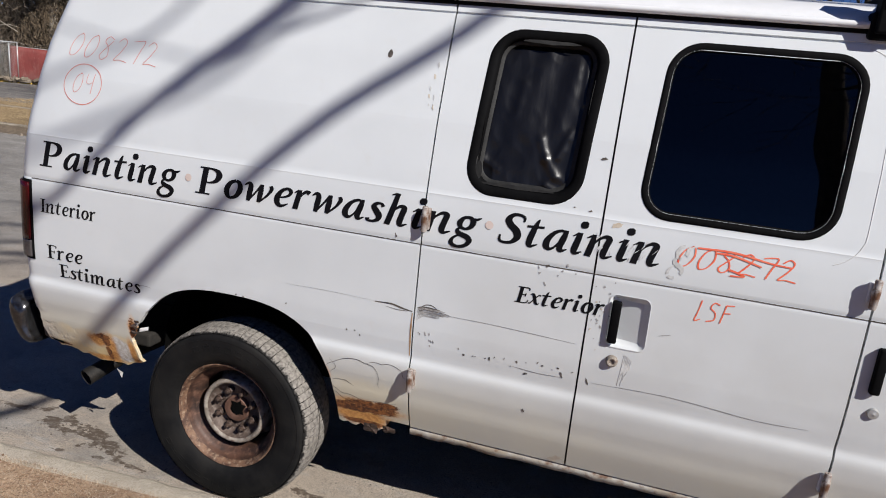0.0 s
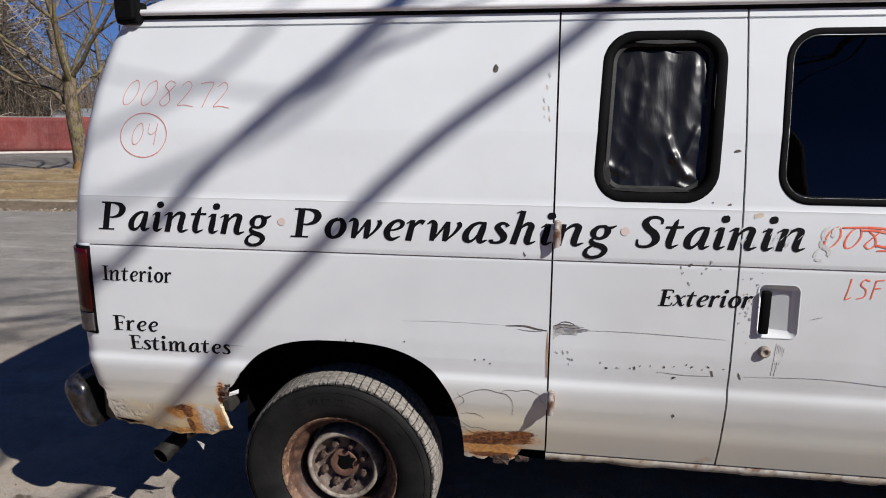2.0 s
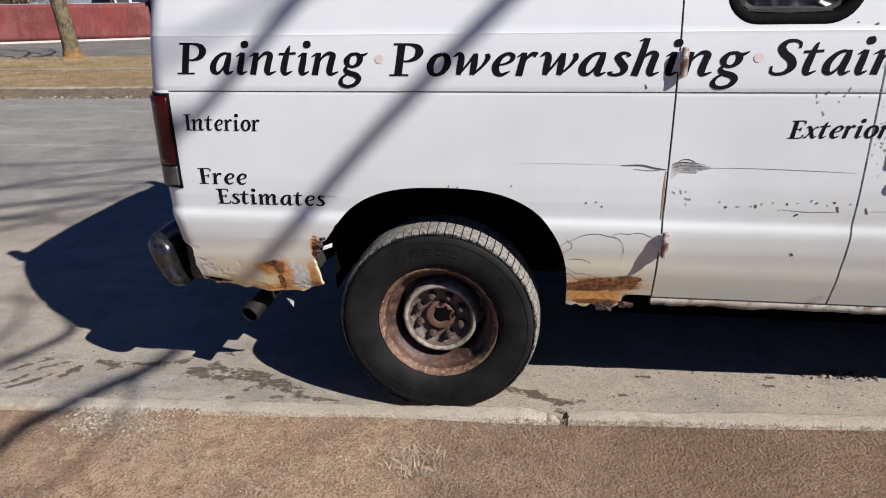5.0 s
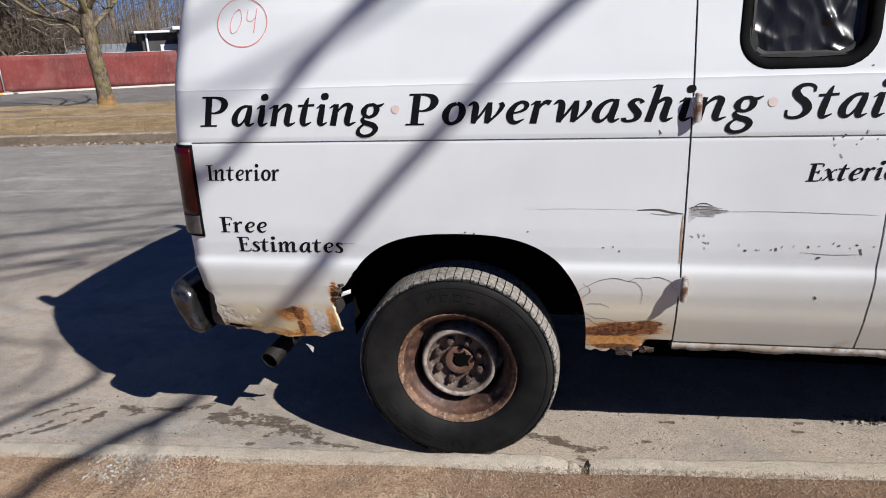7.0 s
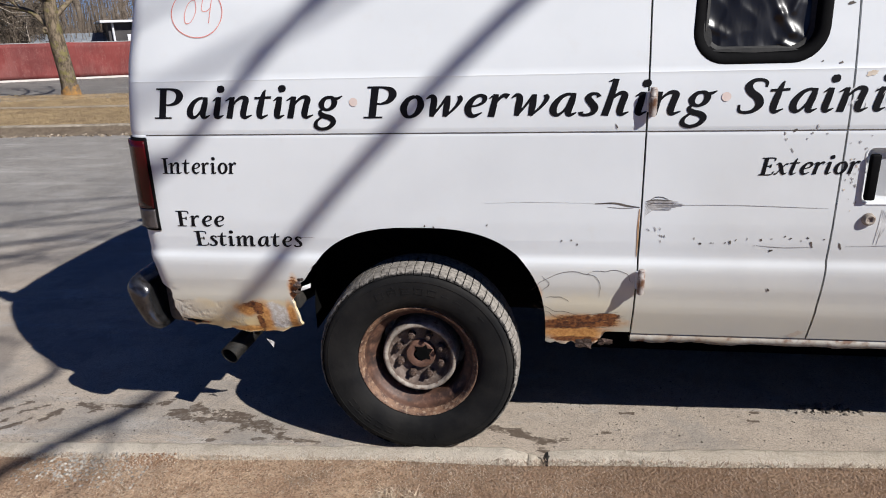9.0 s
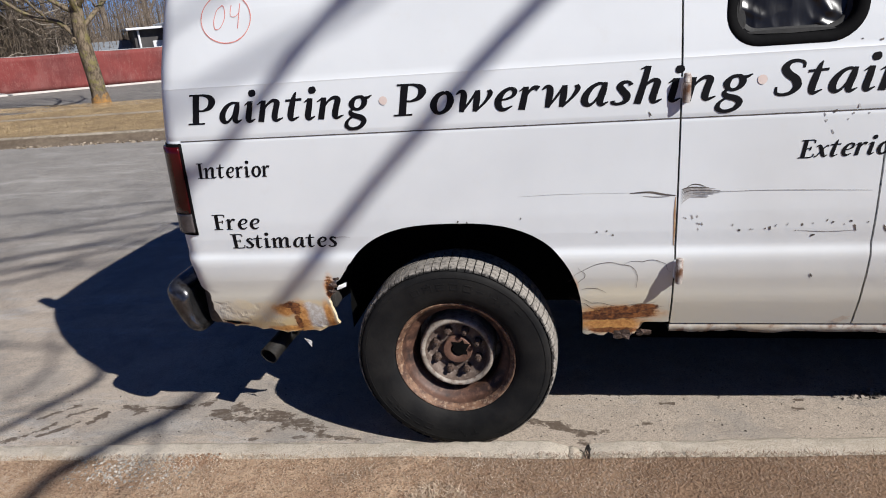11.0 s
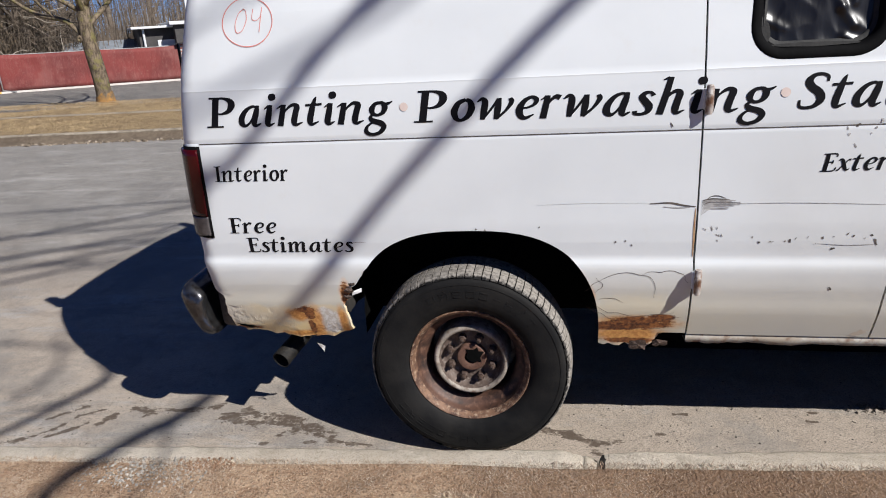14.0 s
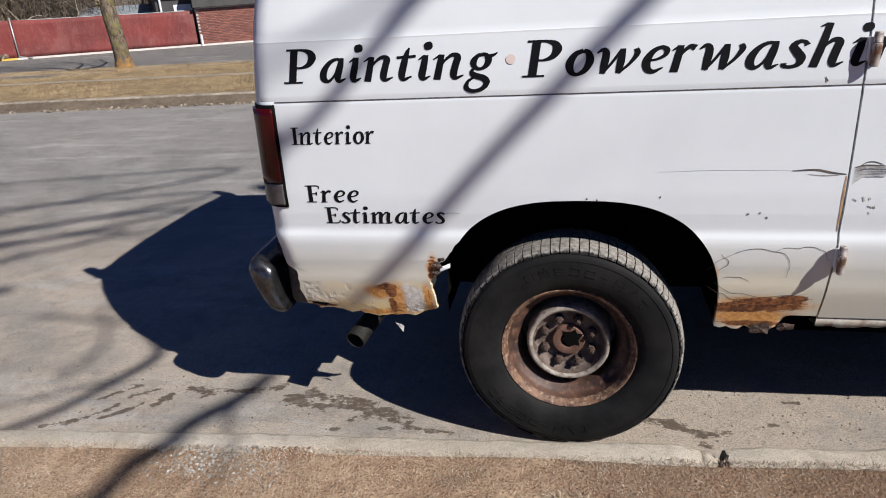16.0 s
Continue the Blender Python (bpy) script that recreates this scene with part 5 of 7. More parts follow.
for c_, adv_, sx_ in (("o", 0.61, 0.93), ("w", 0.93, 1.08), ("s", 0.47, 0.93), ("h", 0.73, 1.05), ("g", 0.66, 0.92), ("n", 0.74, 1.18), ("a", 0.69, 1.0)):
    GLYPHS[c_] = (adv_, [[(x * sx_ - (0.05 if c_ == "n" else 0.0), y, w) for x, y, w in stroke] for stroke in GLYPHS[c_][1]])


def ribbon(pts, n=6, least=0.02):
    """A flat stroke of varying width, with rounded ends."""
    q = spline(pts, n) if len(pts) > 2 else [np.array(pts[0], float) + (np.array(pts[1], float) - np.array(pts[0], float)) * i / 4 for i in range(5)]
    left, right = [], []
    for i, p in enumerate(q):
        d = q[min(i + 1, len(q) - 1)][:2] - q[max(i - 1, 0)][:2]
        d = d / (np.linalg.norm(d) + 1e-9)
        h = max(p[2], least) / 2
        nrm = np.array((-d[1], d[0])) * h
        left.append(p[:2] + nrm)
        right.append(p[:2] - nrm)
    v = [tuple(a) for pair in zip(left, right) for a in pair]
    f = [(2 * i, 2 * i + 1, 2 * i + 3, 2 * i + 2) for i in range(len(q) - 1)]
    return v, f


def write(name, text, x0, x1, z0, size, shear, material, parent, label, feet=False, slope=0.0, wear=None, heavy=1.0, seed=1):
    """Lettering on the van's side from x0 to x1, on a base line z0 with capitals of that size."""
    adv = [GLYPHS[c][0] if c != " " else 0.35 for c in text]
    need = (x1 - x0) / size - shear * 0.7
    wide = need / sum(adv) * 0.97
    gap = (need - wide * sum(adv)) / max(len(text) - 1, 1)
    pieces, at = [], 0.0
    rng = random.Random(seed)
    for c, a in zip(text, adv):
        if c != " ":
            strokes = list(GLYPHS[c][1])
            if feet and c in FEET:
                strokes += [[(fx - 0.13, 0.022, 0.045), (fx + 0.15, 0.022, 0.045)] for fx in FEET[c]]
            for s in strokes:
                v, f = ribbon([(x, y, w * heavy) for x, y, w in s])
                v = [(x * wide, y) for x, y in v]
                lift = 0.0012 + 0.0004 * len(pieces) / 60
                out = []
                for x, y in v:
                    px, pz = x0 + size * (at + x + shear * y), z0 + size * y + slope * (at + x) * size
                    out.append((px, side_y(px, pz) - lift, pz))
                if wear:
                    f = [q for q in f if noise.noise((out[q[0]][0] * 42, out[q[0]][2] * 42, 5.0)) > wear]
                pieces.append((out, f))
        at += a * wide + gap
    return part(name, join(*pieces), material, parent, label)


write("lettering", "Painting", -0.842, -0.200, 1.2495, 0.098, 0.16, M["letter"], van, "black italic word Painting", heavy=1.12, slope=-0.007)
write("lettering", "Powerwashing", -0.131, 0.940, 1.2435, 0.098, 0.16, M["letter"], van, "black italic word Powerwashing", heavy=1.12)
write("lettering", "Stainin", 0.996, 1.512, 1.2450, 0.099, 0.16, M["letter"], van, "black italic word Stainin, scratched at its end", slope=0.006, heavy=1.12)
write("lettering", "g", 1.528, 1.595, 1.258, 0.098, 0.16, M["ghost"], van, "grey glue ghost of a lost letter g", wear=-0.22)
write("lettering", "Interior", -0.846, -0.576, 1.0645, 0.054, 0.03, M["letter"], van, "small black word Interior", True, heavy=1.05)
write("lettering", "Free", -0.822, -0.645, 0.8785, 0.056, 0.0, M["letter"], van, "small black word Free", True, heavy=1.05)
write("lettering", "Estimates", -0.767, -0.376, 0.8065, 0.055, 0.0, M["letter"], van, "small black word Estimates", True, heavy=1.05)
write("lettering", "Exterior", 1.080, 1.366, 1.0595, 0.054, 0.16, M["letter"], van, "small black italic word Exterior", slope=0.02, heavy=1.12)
for dx in (-0.164, 0.967):
    pts = [(dx + 0.0135 * math.cos(a), 1.2945 + 0.0135 * math.sin(a)) for a in np.linspace(0, 2 * math.pi, 25)[:-1]]
    bm = bmesh.new()
    bm.faces.new([bm.verts.new(p) for p in on_side(pts)])
    part("bullet_dot", bm, M["pinkdot"], van, "faded pink vinyl dot")
write("marking", "008272", -0.765, -0.345, 1.680, 0.088, 0.22, M["crayon"], van, "red hand-written figures 008272", heavy=0.42, slope=-0.03)
write("marking", "04", -0.720, -0.612, 1.545, 0.075, 0.10, M["crayon"], van, "red hand-written figures 04", heavy=0.5)
ring = [(-0.671 + 0.086 * math.cos(a) * (1 + 0.03 * math.sin(2 * a)), 1.577 + 0.075 * math.sin(a), 0.0029) for a in np.linspace(0.3, 0.3 + 2 * math.pi, 30)]
rv, rf = ribbon(ring, 2, 0.0)
part("marking", ([(x, side_y(x, z) - 0.0015, z) for x, z in rv], rf), M["crayon"], van, "red hand-drawn ring")
write("marking", "008272", 1.545, 1.885, 1.262, 0.066, 0.15, M["crayon2"], van, "orange-red struck-out figures 008272", heavy=1.0, slope=0.01)
for k, (za, zb) in enumerate(((1.325, 1.312), (1.318, 1.300), (1.270, 1.262))):
    line = [(1.60 + 0.05 * k, za, 0.005), (1.70, (za + zb) / 2 + 0.008, 0.006), (1.80 - 0.03 * k, zb, 0.005), (1.86 - 0.08 * k, zb - 0.004, 0.004)]
    rv, rf = ribbon(line, 6, 0.0)
    part("marking", ([(x, side_y(x, z) - 0.0019, z) for x, z in rv], rf), M["crayon2"], van, "orange-red scribbled stroke")
write("marking", "lzf", 1.625, 1.735, 1.105, 0.062, 0.10, M["crayon2"], van, "orange-red hand-written letters LSF", heavy=0.95, slope=0.06)


# ---- scratches, chips, dents ----
def blot(name, cx, cz, w, h, material, parent, seed, label="", tilt=0.0, n=14, rough=0.5):
    rng = random.Random(seed)
    pts = []
    for i in range(n):
        a = 2 * math.pi * i / n
        r = 1 - rough / 2 + rough * rng.random()
        x, z = w * r * math.cos(a), h * r * math.sin(a)
        pts.append((cx + x - tilt * z, cz + z + tilt * x))
    bm = bmesh.new()
    bm.faces.new([bm.verts.new(p) for p in on_side(pts, 0.001 + 0.0002 * (seed % 4))])
    return part(name, bm, material, parent, label)


def fine_ribbon(pts, w):
    """Ribbon in metres (no minimum width)."""
    q = spline([(x, z, 0) for x, z in pts], 6)
    v, f = [], []
    for i, p in enumerate(q):
        d = q[min(i + 1, len(q) - 1)][:2] - q[max(i - 1, 0)][:2]
        d = d / (np.linalg.norm(d) + 1e-9)
        h = w / 2 * (0.35 + 0.65 * math.sin(math.pi * (i + 0.5) / len(q)))
        v += [(p[0] - d[1] * h, p[1] + d[0] * h), (p[0] + d[1] * h, p[1] - d[0] * h)]
    f = [(2 * i, 2 * i + 1, 2 * i + 3, 2 * i + 2) for i in range(len(q) - 1)]
    return v, f


def line_on(name, pts, w, material, parent, label="", lift=0.0011):
    v, f = fine_ribbon(pts, w)
    return part(name, ([(x, side_y(x, z) - lift, z) for x, z in v], f), material, parent, label)


chips = random.Random(5)
line_on("scratch", [(0.60, 0.968), (0.66, 0.970), (0.70, 0.962), (0.738, 0.957)], 0.006, M["chip"], quarter, "dark crease in the paint")
line_on("scratch", [(0.25, 0.968), (0.40, 0.972), (0.60, 0.970)], 0.0012, M["ghost"], quarter)
line_on("rust_run", [(0.7385, 0.952), (0.7375, 0.90), (0.7385, 0.85), (0.7390, 0.79)], 0.006, M["rustline"], quarter, "thin rust run beside the door seam")
line_on("scratch", [(0.64, 0.958), (0.68, 0.954), (0.72, 0.955)], 0.003, M["scuff"], quarter)
for i in range(10):
    q = chips.uniform
    z0, x1 = 0.981 - 0.0034 * i, 0.80 + 0.075 * (1 - abs(i - 4) / 7) + q(-0.012, 0.012)
    line_on("scuff", [(0.7555, z0 - 0.006 - 0.0015 * i), (0.768 + 0.001 * i, z0 - 0.002), (0.79, z0 + q(-0.001, 0.001)), (x1, z0 - 0.002)], q(0.0026, 0.0050), M["chip"] if i in (0, 3) else M["scuff"], door_a, "grey brushed scrape" if i == 1 else "")
line_on("scuff", [(0.768, 0.980), (0.785, 0.990), (0.805, 0.990), (0.825, 0.982)], 0.0030, M["chip"], door_a)
line_on("scratch", [(0.85, 0.965), (1.0, 0.966), (1.15, 0.962), (1.295, 0.957)], 0.0018, M["scuff"], door_a, "long grey scratch")
line_on("scratch", [(1.10, 0.835), (1.18, 0.829), (1.27, 0.832)], 0.0022, M["scuff"], door_a)
for i in range(15):
    cx = 0.90 + 0.385 * i / 14 + chips.uniform(-0.012, 0.012)
    blot("paint_chip", cx, 0.846 + chips.uniform(-0.012, 0.014) + 0.01 * (i > 8), chips.uniform(0.0012, 0.0034), chips.uniform(0.0015, 0.0048), M["chip"] if i % 3 else M["scuff"], door_a, 40 + i, "", chips.uniform(-0.6, 0.6), 9, 0.8)
for i in range(9):
    blot("paint_chip", 0.762 + chips.uniform(0, 0.06), 0.86 + chips.uniform(-0.02, 0.03), 0.002, chips.uniform(0.002, 0.006), M["scuff"], door_a, 60 + i, "", 0.4, 8, 0.8)
for cx, cz, w, h in ((1.262, 0.842, 0.003, 0.010), (1.345, 0.836, 0.004, 0.010), (1.02, 0.845, 0.003, 0.007), (1.145, 0.818, 0.005, 0.004)):
    blot("paint_chip", cx, cz, w, h, M["chip"], door_a if cx < 1.31 else door_b, int(cx * 991), "", 0.3, 11, 0.9)
blot("bare_patch", 1.278, 0.507, 0.024, 0.010, M["bondo"], door_a, 77, "flaked corner of bare filler", 0.5, 15, 0.8)
blot("rust_hole", -0.855, 0.487, 0.040, 0.007, M["deep_black"], quarter, 78, "black ragged hole rusted through the edge", -0.25, 17, 0.9)
blot("paint_chip", 1.155, 0.683, 0.003, 0.006, M["chip"], door_a, 71, "", 0.5)
for cx, cz, w, h in ((1.29, 1.545, 0.013, 0.004), (1.275, 1.385, 0.005, 0.003), (1.225, 1.39, 0.003, 0.002), (1.17, 1.195, 0.006, 0.004)):
    blot("paint_chip", cx, cz, w, h, M["chip"], door_a, int(cx * 997), "", 0.2, 10, 0.7)
for i in range(7):
    blot("paint_chip", 1.10 + chips.uniform(0, 0.17), 1.15 + chips.uniform(-0.03, 0.07), chips.uniform(0.0015, 0.0035), chips.uniform(0.002, 0.006), M["scuff"], door_a, 80 + i, "", chips.uniform(-0.5, 0.5), 9, 0.9)
for i in range(22):
    blot("paint_chip", 1.328 + abs(chips.gauss(0, 0.03)), 1.07 + chips.uniform(-0.13, 0.13), chips.uniform(0.001, 0.003), chips.uniform(0.0015, 0.0045), M["scuff"] if i % 7 else M["bondo"], door_b, 110 + i, "", chips.uniform(-0.5, 0.5), 9, 0.9)
blot("paint_chip", 1.36, 1.355, 0.016, 0.007, M["bondo"], door_b, 140, "yellowed bare patch", 0.3)
for i in range(6):
    line_on("scratch", [(1.447 + 0.005 * i, 0.955 - 0.003 * i), (1.445 + 0.004 * i, 0.90), (1.440 + 0.003 * i, 0.845 + 0.018 * (i % 3))], 0.0045, M["streak"], door_b)
line_on("scratch", [(1.36, 0.835), (1.6, 0.842), (1.85, 0.825), (2.0, 0.83)], 0.002, M["scuff"], door_b, "long faint scratch")
line_on("scratch", [(1.535, 1.035), (1.552, 1.040), (1.57, 1.045)], 0.0022, M["scuff"], door_b)
# scratches across the worn end of the word
for i in range(26):
    cx, cz = 1.335 + chips.uniform(-0.035, 0.165), 1.25 + chips.uniform(0.0, 0.07)
    a, ln = chips.uniform(0.6, 1.5), chips.uniform(0.008, 0.026)
    line_on("scratch", [(cx, cz), (cx + 0.5 * ln * math.cos(a) + 0.001, cz + 0.5 * ln * math.sin(a)), (cx + ln * math.cos(a), cz + ln * math.sin(a))], chips.uniform(0.0014, 0.0034), M["roof"], door_a if cx < 1.30 else door_b, "", 0.0024)
# cracked filler skin ahead of the wheel
for pts in ([(0.40, 0.66), (0.45, 0.705), (0.52, 0.735), (0.60, 0.725), (0.63, 0.69), (0.625, 0.64)], [(0.585, 0.73), (0.64, 0.742), (0.70, 0.735), (0.735, 0.70)], [(0.43, 0.62), (0.47, 0.585), (0.52, 0.575), (0.60, 0.565), (0.70, 0.585)],
            [(0.41, 0.60), (0.46, 0.57), (0.50, 0.545)], [(0.45, 0.632), (0.50, 0.64), (0.53, 0.62)], [(0.44, 0.72), (0.46, 0.69), (0.44, 0.66)], [(0.50, 0.555), (0.60, 0.53), (0.70, 0.56)], [(0.47, 0.52), (0.56, 0.505), (0.69, 0.52)]):
    pts = [(px + 0.006 * noise.noise((px * 40, pz * 40, 1)), pz + 0.008 * noise.noise((px * 40, pz * 40, 6))) for px, pz in [tuple(q[:2]) for q in spline([(px, pz, 0) for px, pz in pts], 3)]]
    line_on("paint_crack", pts, 0.0017, M["nut"], quarter, "brown crack in the filler")
blot("hole", 0.545, 1.795, 0.009, 0.014, M["chip"], quarter, 160, "small dark hole in the panel")
for i, (cx, cz) in enumerate(((0.257, 0.893), (0.05, 0.888), (0.08, 0.884), (0.55, 0.83), (0.53, 0.845), (0.50, 0.842))):
    blot("paint_chip", cx, cz, 0.0025, 0.003, M["chip"], quarter, 170 + i, "", 0.3, 9, 0.8)
line_on("scratch", [(-0.40, 0.838), (-0.36, 0.843), (-0.33, 0.841)], 0.0022, M["scuff"], quarter)
blot("paint_chip", 0.655, 1.212, 0.0018, 0.008, M["chip"], quarter, 181, "", 0.5)
for i in range(8):
    blot("paint_chip", 0.705 + chips.uniform(-0.02, 0.03), 1.72 + chips.uniform(-0.09, 0.09), chips.uniform(0.002, 0.005), chips.uniform(0.003, 0.008), M["ghost"] if i % 3 else M["bondo"], quarter, 190 + i, "", 0.2, 9, 0.9)

# ---- ground and road ----
random.seed(21)
STREET = 0.066          # the far side of the street runs slightly askew to the van
KERB = 0.024            # and so does the near kerb


def height(v):
    """Height of the ground across the street (v: metres from the near kerb line)."""
    return float(np.interp(v, [-80, 3.2, 9.0, 12, 40, 90], [0, 0, -0.16, -0.1, -0.95, -0.9]))


def tilt(x):
    """Rise of the street along the van, which stands nose low on it."""
    if x < -2.5:
        return -0.085 - 0.068 * (1 - math.exp((x + 2.5) / 2))
    if x > 4.0:
        return 0.136 + 0.068 * (1 - math.exp((4.0 - x) / 2))
    return 0.034 * x


def fade(v):
    t = min(max((v - 2.5) / 5.0, 0.0), 1.0)
    return 1 - t * t * (3 - 2 * t)


def slab(name, u0, u1, vs, zs, material, label, skew=STREET, nu=2, kind="structure", jitter=0.0, lean=False):
    """A strip along the street; vs and zs give its cross-section."""
    v, f = [], []
    us = np.linspace(u0, u1, nu)
    for u in us:
        for a, b in zip(vs, zs):
            j = jitter * noise.noise((u * 1.7, a * 3, 2))
            v.append((u, a + skew * u + j, b + (tilt(u) * fade(a) if lean else 0.0)))
    n = len(vs)
    for i in range(nu - 1):
        for k in range(n - 1):
            f.append((i * n + k, (i + 1) * n + k, (i + 1) * n + k + 1, i * n + k + 1))
    return tagged(part(name, (v, f), material, None, label), label, name, "", kind)


slab("ground", -600, 600, [-600, -30, 9, 30, 60, 600], [-0.25, -0.06, -0.30, -0.75, -1.0, -1.2], M["earth"], "bare brown earth reaching to the horizon", 0.0)
vs = [-0.6, -0.2, 0.5, 1.5, 2.5, 3.2, 4, 5, 6, 7, 8, 8.6, 9.05]
slab("road", -80, 60, vs, [height(v) + (0.0 if v < 8.9 else 0.01) for v in vs], M["road"], "worn pale grey asphalt street", nu=240, lean=True)


def kerb_run(name, u0, u1, v0, v1, z0, z1, material, label, seg, broken=(), skew=STREET, lean=False):
    """Kerb stones end to end, each a thing of its own with worn arrises."""
    u, k = u0, 0
    out = []
    while u < u1 - 0.2:
        n = min(u + seg, u1)
        for b in broken:
            if u < b < n:
                n = b
        bm = bmesh.new()
        nx = max(int((n - u) / (0.02 if broken and -3 < u < 3 else 0.08)), 2)
        rows = []
        for i in range(nx + 1):
            gap = 0.020 if broken and (abs(u - broken[0]) < 0.01 or abs(n - broken[0]) < 0.01) else 0.006
            uu = u + gap + (n - u - 2 * gap) * i / nx
            w = 0.008 * noise.noise((uu * 2.1, 0.4, v0)) + 0.005 * noise.noise((uu * 11, 0.9, v0)) + 0.008 * noise.noise((uu * 37, 0.2, v0))
            zz = z1 + 0.003 * noise.noise((uu * 3, 4.4, 0)) + 0.002 * noise.noise((uu * 26, 1.4, 0))
            end = 0.0
            if broken and min(abs(uu - b) for b in broken) < 0.13:
                q = min(abs(uu - b) for b in broken)
                end = (0.075 * (1 - q / 0.13) ** 2 + 0.012 * max(0, noise.noise((uu * 50, 1, 1)))) * (1.0 if uu < broken[0] else 0.25)
            sect = [(v0, z0), (v0 + w * 0.5, zz - 0.015), (v0 + 0.018 + w, zz - end * 0.3), (v1 - 0.035 + w, zz + 0.002 - end * 0.7), (v1 - 0.010 + w, zz - 0.012 - end), (v1 + w * 0.5 - end, zz - 0.035 - end), (v1 + 0.012, z0)]
            rows.append([bm.verts.new((uu, a + skew * uu, b + (tilt(uu) if lean else 0.0))) for a, b in sect])
        for ra, rb in zip(rows, rows[1:]):
            for j in range(len(ra) - 1):
                bm.faces.new((ra[j], rb[j], rb[j + 1], ra[j + 1]))
        bm.faces.new(rows[0])
        bm.faces.new(rows[-1][::-1])
        ob = part(name, bm, material, None, "", True, 45)
        out.append(tagged(ob, label, "kerb", name + " stones", "structure"))
        u = n
        k += 1
    return out


kerb_run("kerb", -11.552, 12.448, -0.345, -0.140, -0.05, 0.144, M["kerb"], "weathered pale concrete kerb stone", 3.0, (0.448,), KERB, True)
kerb_run("far_kerb", -30.6, 14, 9.0, 9.16, -0.30, -0.015, M["farkerb"], "dirt-stained concrete kerb across the street", 3.0)
# chunk broken out at the kerb joint
stone = bmesh.new()
bmesh.ops.create_icosphere(stone, subdivisions=2, radius=0.024)
for q in stone.verts:
    q.co *= 1 + 0.35 * noise.noise(q.co * 60)
bmesh.ops.scale(stone, vec=(0.70, 1.6, 0.9), verts=stone.verts)
stone_ob = part("stone", stone, M["under"], None)
stone_ob.location = (0.468, -0.190, 0.132)
clump = bmesh.new()
bmesh.ops.create_icosphere(clump, subdivisions=3, radius=1.0)
for q in clump.verts:
    q.co = Vector((q.co.x * 0.040, q.co.y * 0.085, q.co.z * 0.045)) * (1 + 0.3 * noise.noise(q.co * 2.5) + 0.15 * noise.noise(q.co * 7))
clump_ob = part("concrete_rubble", clump, M["kerb"], None, "", True)
clump_ob.location = (0.415, -0.215, 0.098)
tagged(clump_ob, "pale rubble broken from the kerb at its joint", "rubble")
tagged(stone_ob, "dark chunk lodged in the kerb joint", "stone")

vs = [-14, -6, -3, -1.6, -1.0, -0.6, -0.32, -0.262, -0.250]
slab("gutter_dirt", -30, 14, [8.70, 8.80, 8.90, 8.985], [height(8.70) + 0.003, height(8.8) + 0.012, -0.105, -0.038], M["dirt"], "dark dirt lying in the far gutter", nu=80, jitter=0.06)
slab("lawn", -25, 20, vs, [0.20, 0.17, 0.160, 0.156, 0.154, 0.153, 0.152, 0.150, 0.110], M["lawn"], "brown dormant grass verge beside the kerb", KERB, 320, jitter=0.022, lean=True)
slab("far_verge", -30, 14, [9.15, 9.6, 11.45], [-0.02, 0.0, 0.0], M["lawnfar"], "strawy dry grass verge", nu=60, jitter=0.12)
slab("footpath", -30, 14, [11.42, 11.72], [0.006, 0.006], M["path"], "pale concrete footpath half hidden by grass", nu=40, jitter=0.10)
v, f = [], []
for u in np.linspace(-30, 14, 60):
    edge = min(max(15.35 + 0.34 * (u + 11.6), 12.6), 19.0) + 0.12 * noise.noise((u * 1.3, 0, 5))
    for a, z in ((11.75, 0.0), (12.3, 0.004), (edge - 0.4, height(edge) + 0.02), (edge, height(edge) - 0.05)):
        v.append((u, a + STREET * u, z))
f = [(4 * i + k, 4 * i + 4 + k, 4 * i + 5 + k, 4 * i + 1 + k) for i in range(59) for k in range(3)]
tagged(part("back_verge", (v, f), M["lawnfar"]), "strawy dry grass verge", "verge", "", "structure")
slab("parking_lot", -60, 30, [12.4, 15.2, 22, 34, 40], [-0.135, -0.21, -0.40, -0.77, -0.95], M["lot"], "dark asphalt parking lot", nu=20)
apron = slab("driveway", -20.5, -15.0, [8.6, 9.1, 9.4, 12.3], [-0.14, -0.03, 0.014, 0.014], M["apron"], "pale concrete driveway apron", nu=12, jitter=0.05)

# fences and far things stand along this line
F0, F1 = Vector((-30.5, 17.7)), Vector((-17.2, 28.0))
FD = (F1 - F0).normalized()
FN = Vector((FD.y, -FD.x))
FA = math.degrees(math.atan2(FD.y, FD.x))


def fence_at(s, off=0.0):
    p = F0 + FD * s + FN * off
    return p.x, p.y


def ground_z(x, y):
    return height(y - STREET * x)


FL = (F1 - F0).length
fence = tagged(empty("fence", (F0.x, F0.y, 0), FA), "chain-link fence covered with faded red screening", "fence")


def screen_panel(s0, s1, hgt, name="screen_panel"):
    nx, nz = 24, 8
    v, f = [], []
    for i in range(nx + 1):
        s = s0 + (s1 - s0) * i / nx
        x, y = fence_at(s)
        g = ground_z(x, y) + 0.06
        sag = 0.05 * math.sin(math.pi * i / nx) + 0.03 * noise.noise((s * 0.9, 0, 0))
        for j in range(nz + 1):
            t = j / nz
            z = g + t * (hgt - sag)
            v.append((s, 0.06 * noise.noise((s * 1.3, t * 2.2, 4)) + 0.02 * noise.noise((s * 6, t * 5, 1)), z))
    for i in range(nx):
        for j in range(nz):
            a = i * (nz + 1) + j
            f.append((a, a + nz + 1, a + nz + 2, a + 1))
    return thick(part(name, (v, f), M["screen"], fence, "", True), 0.01)


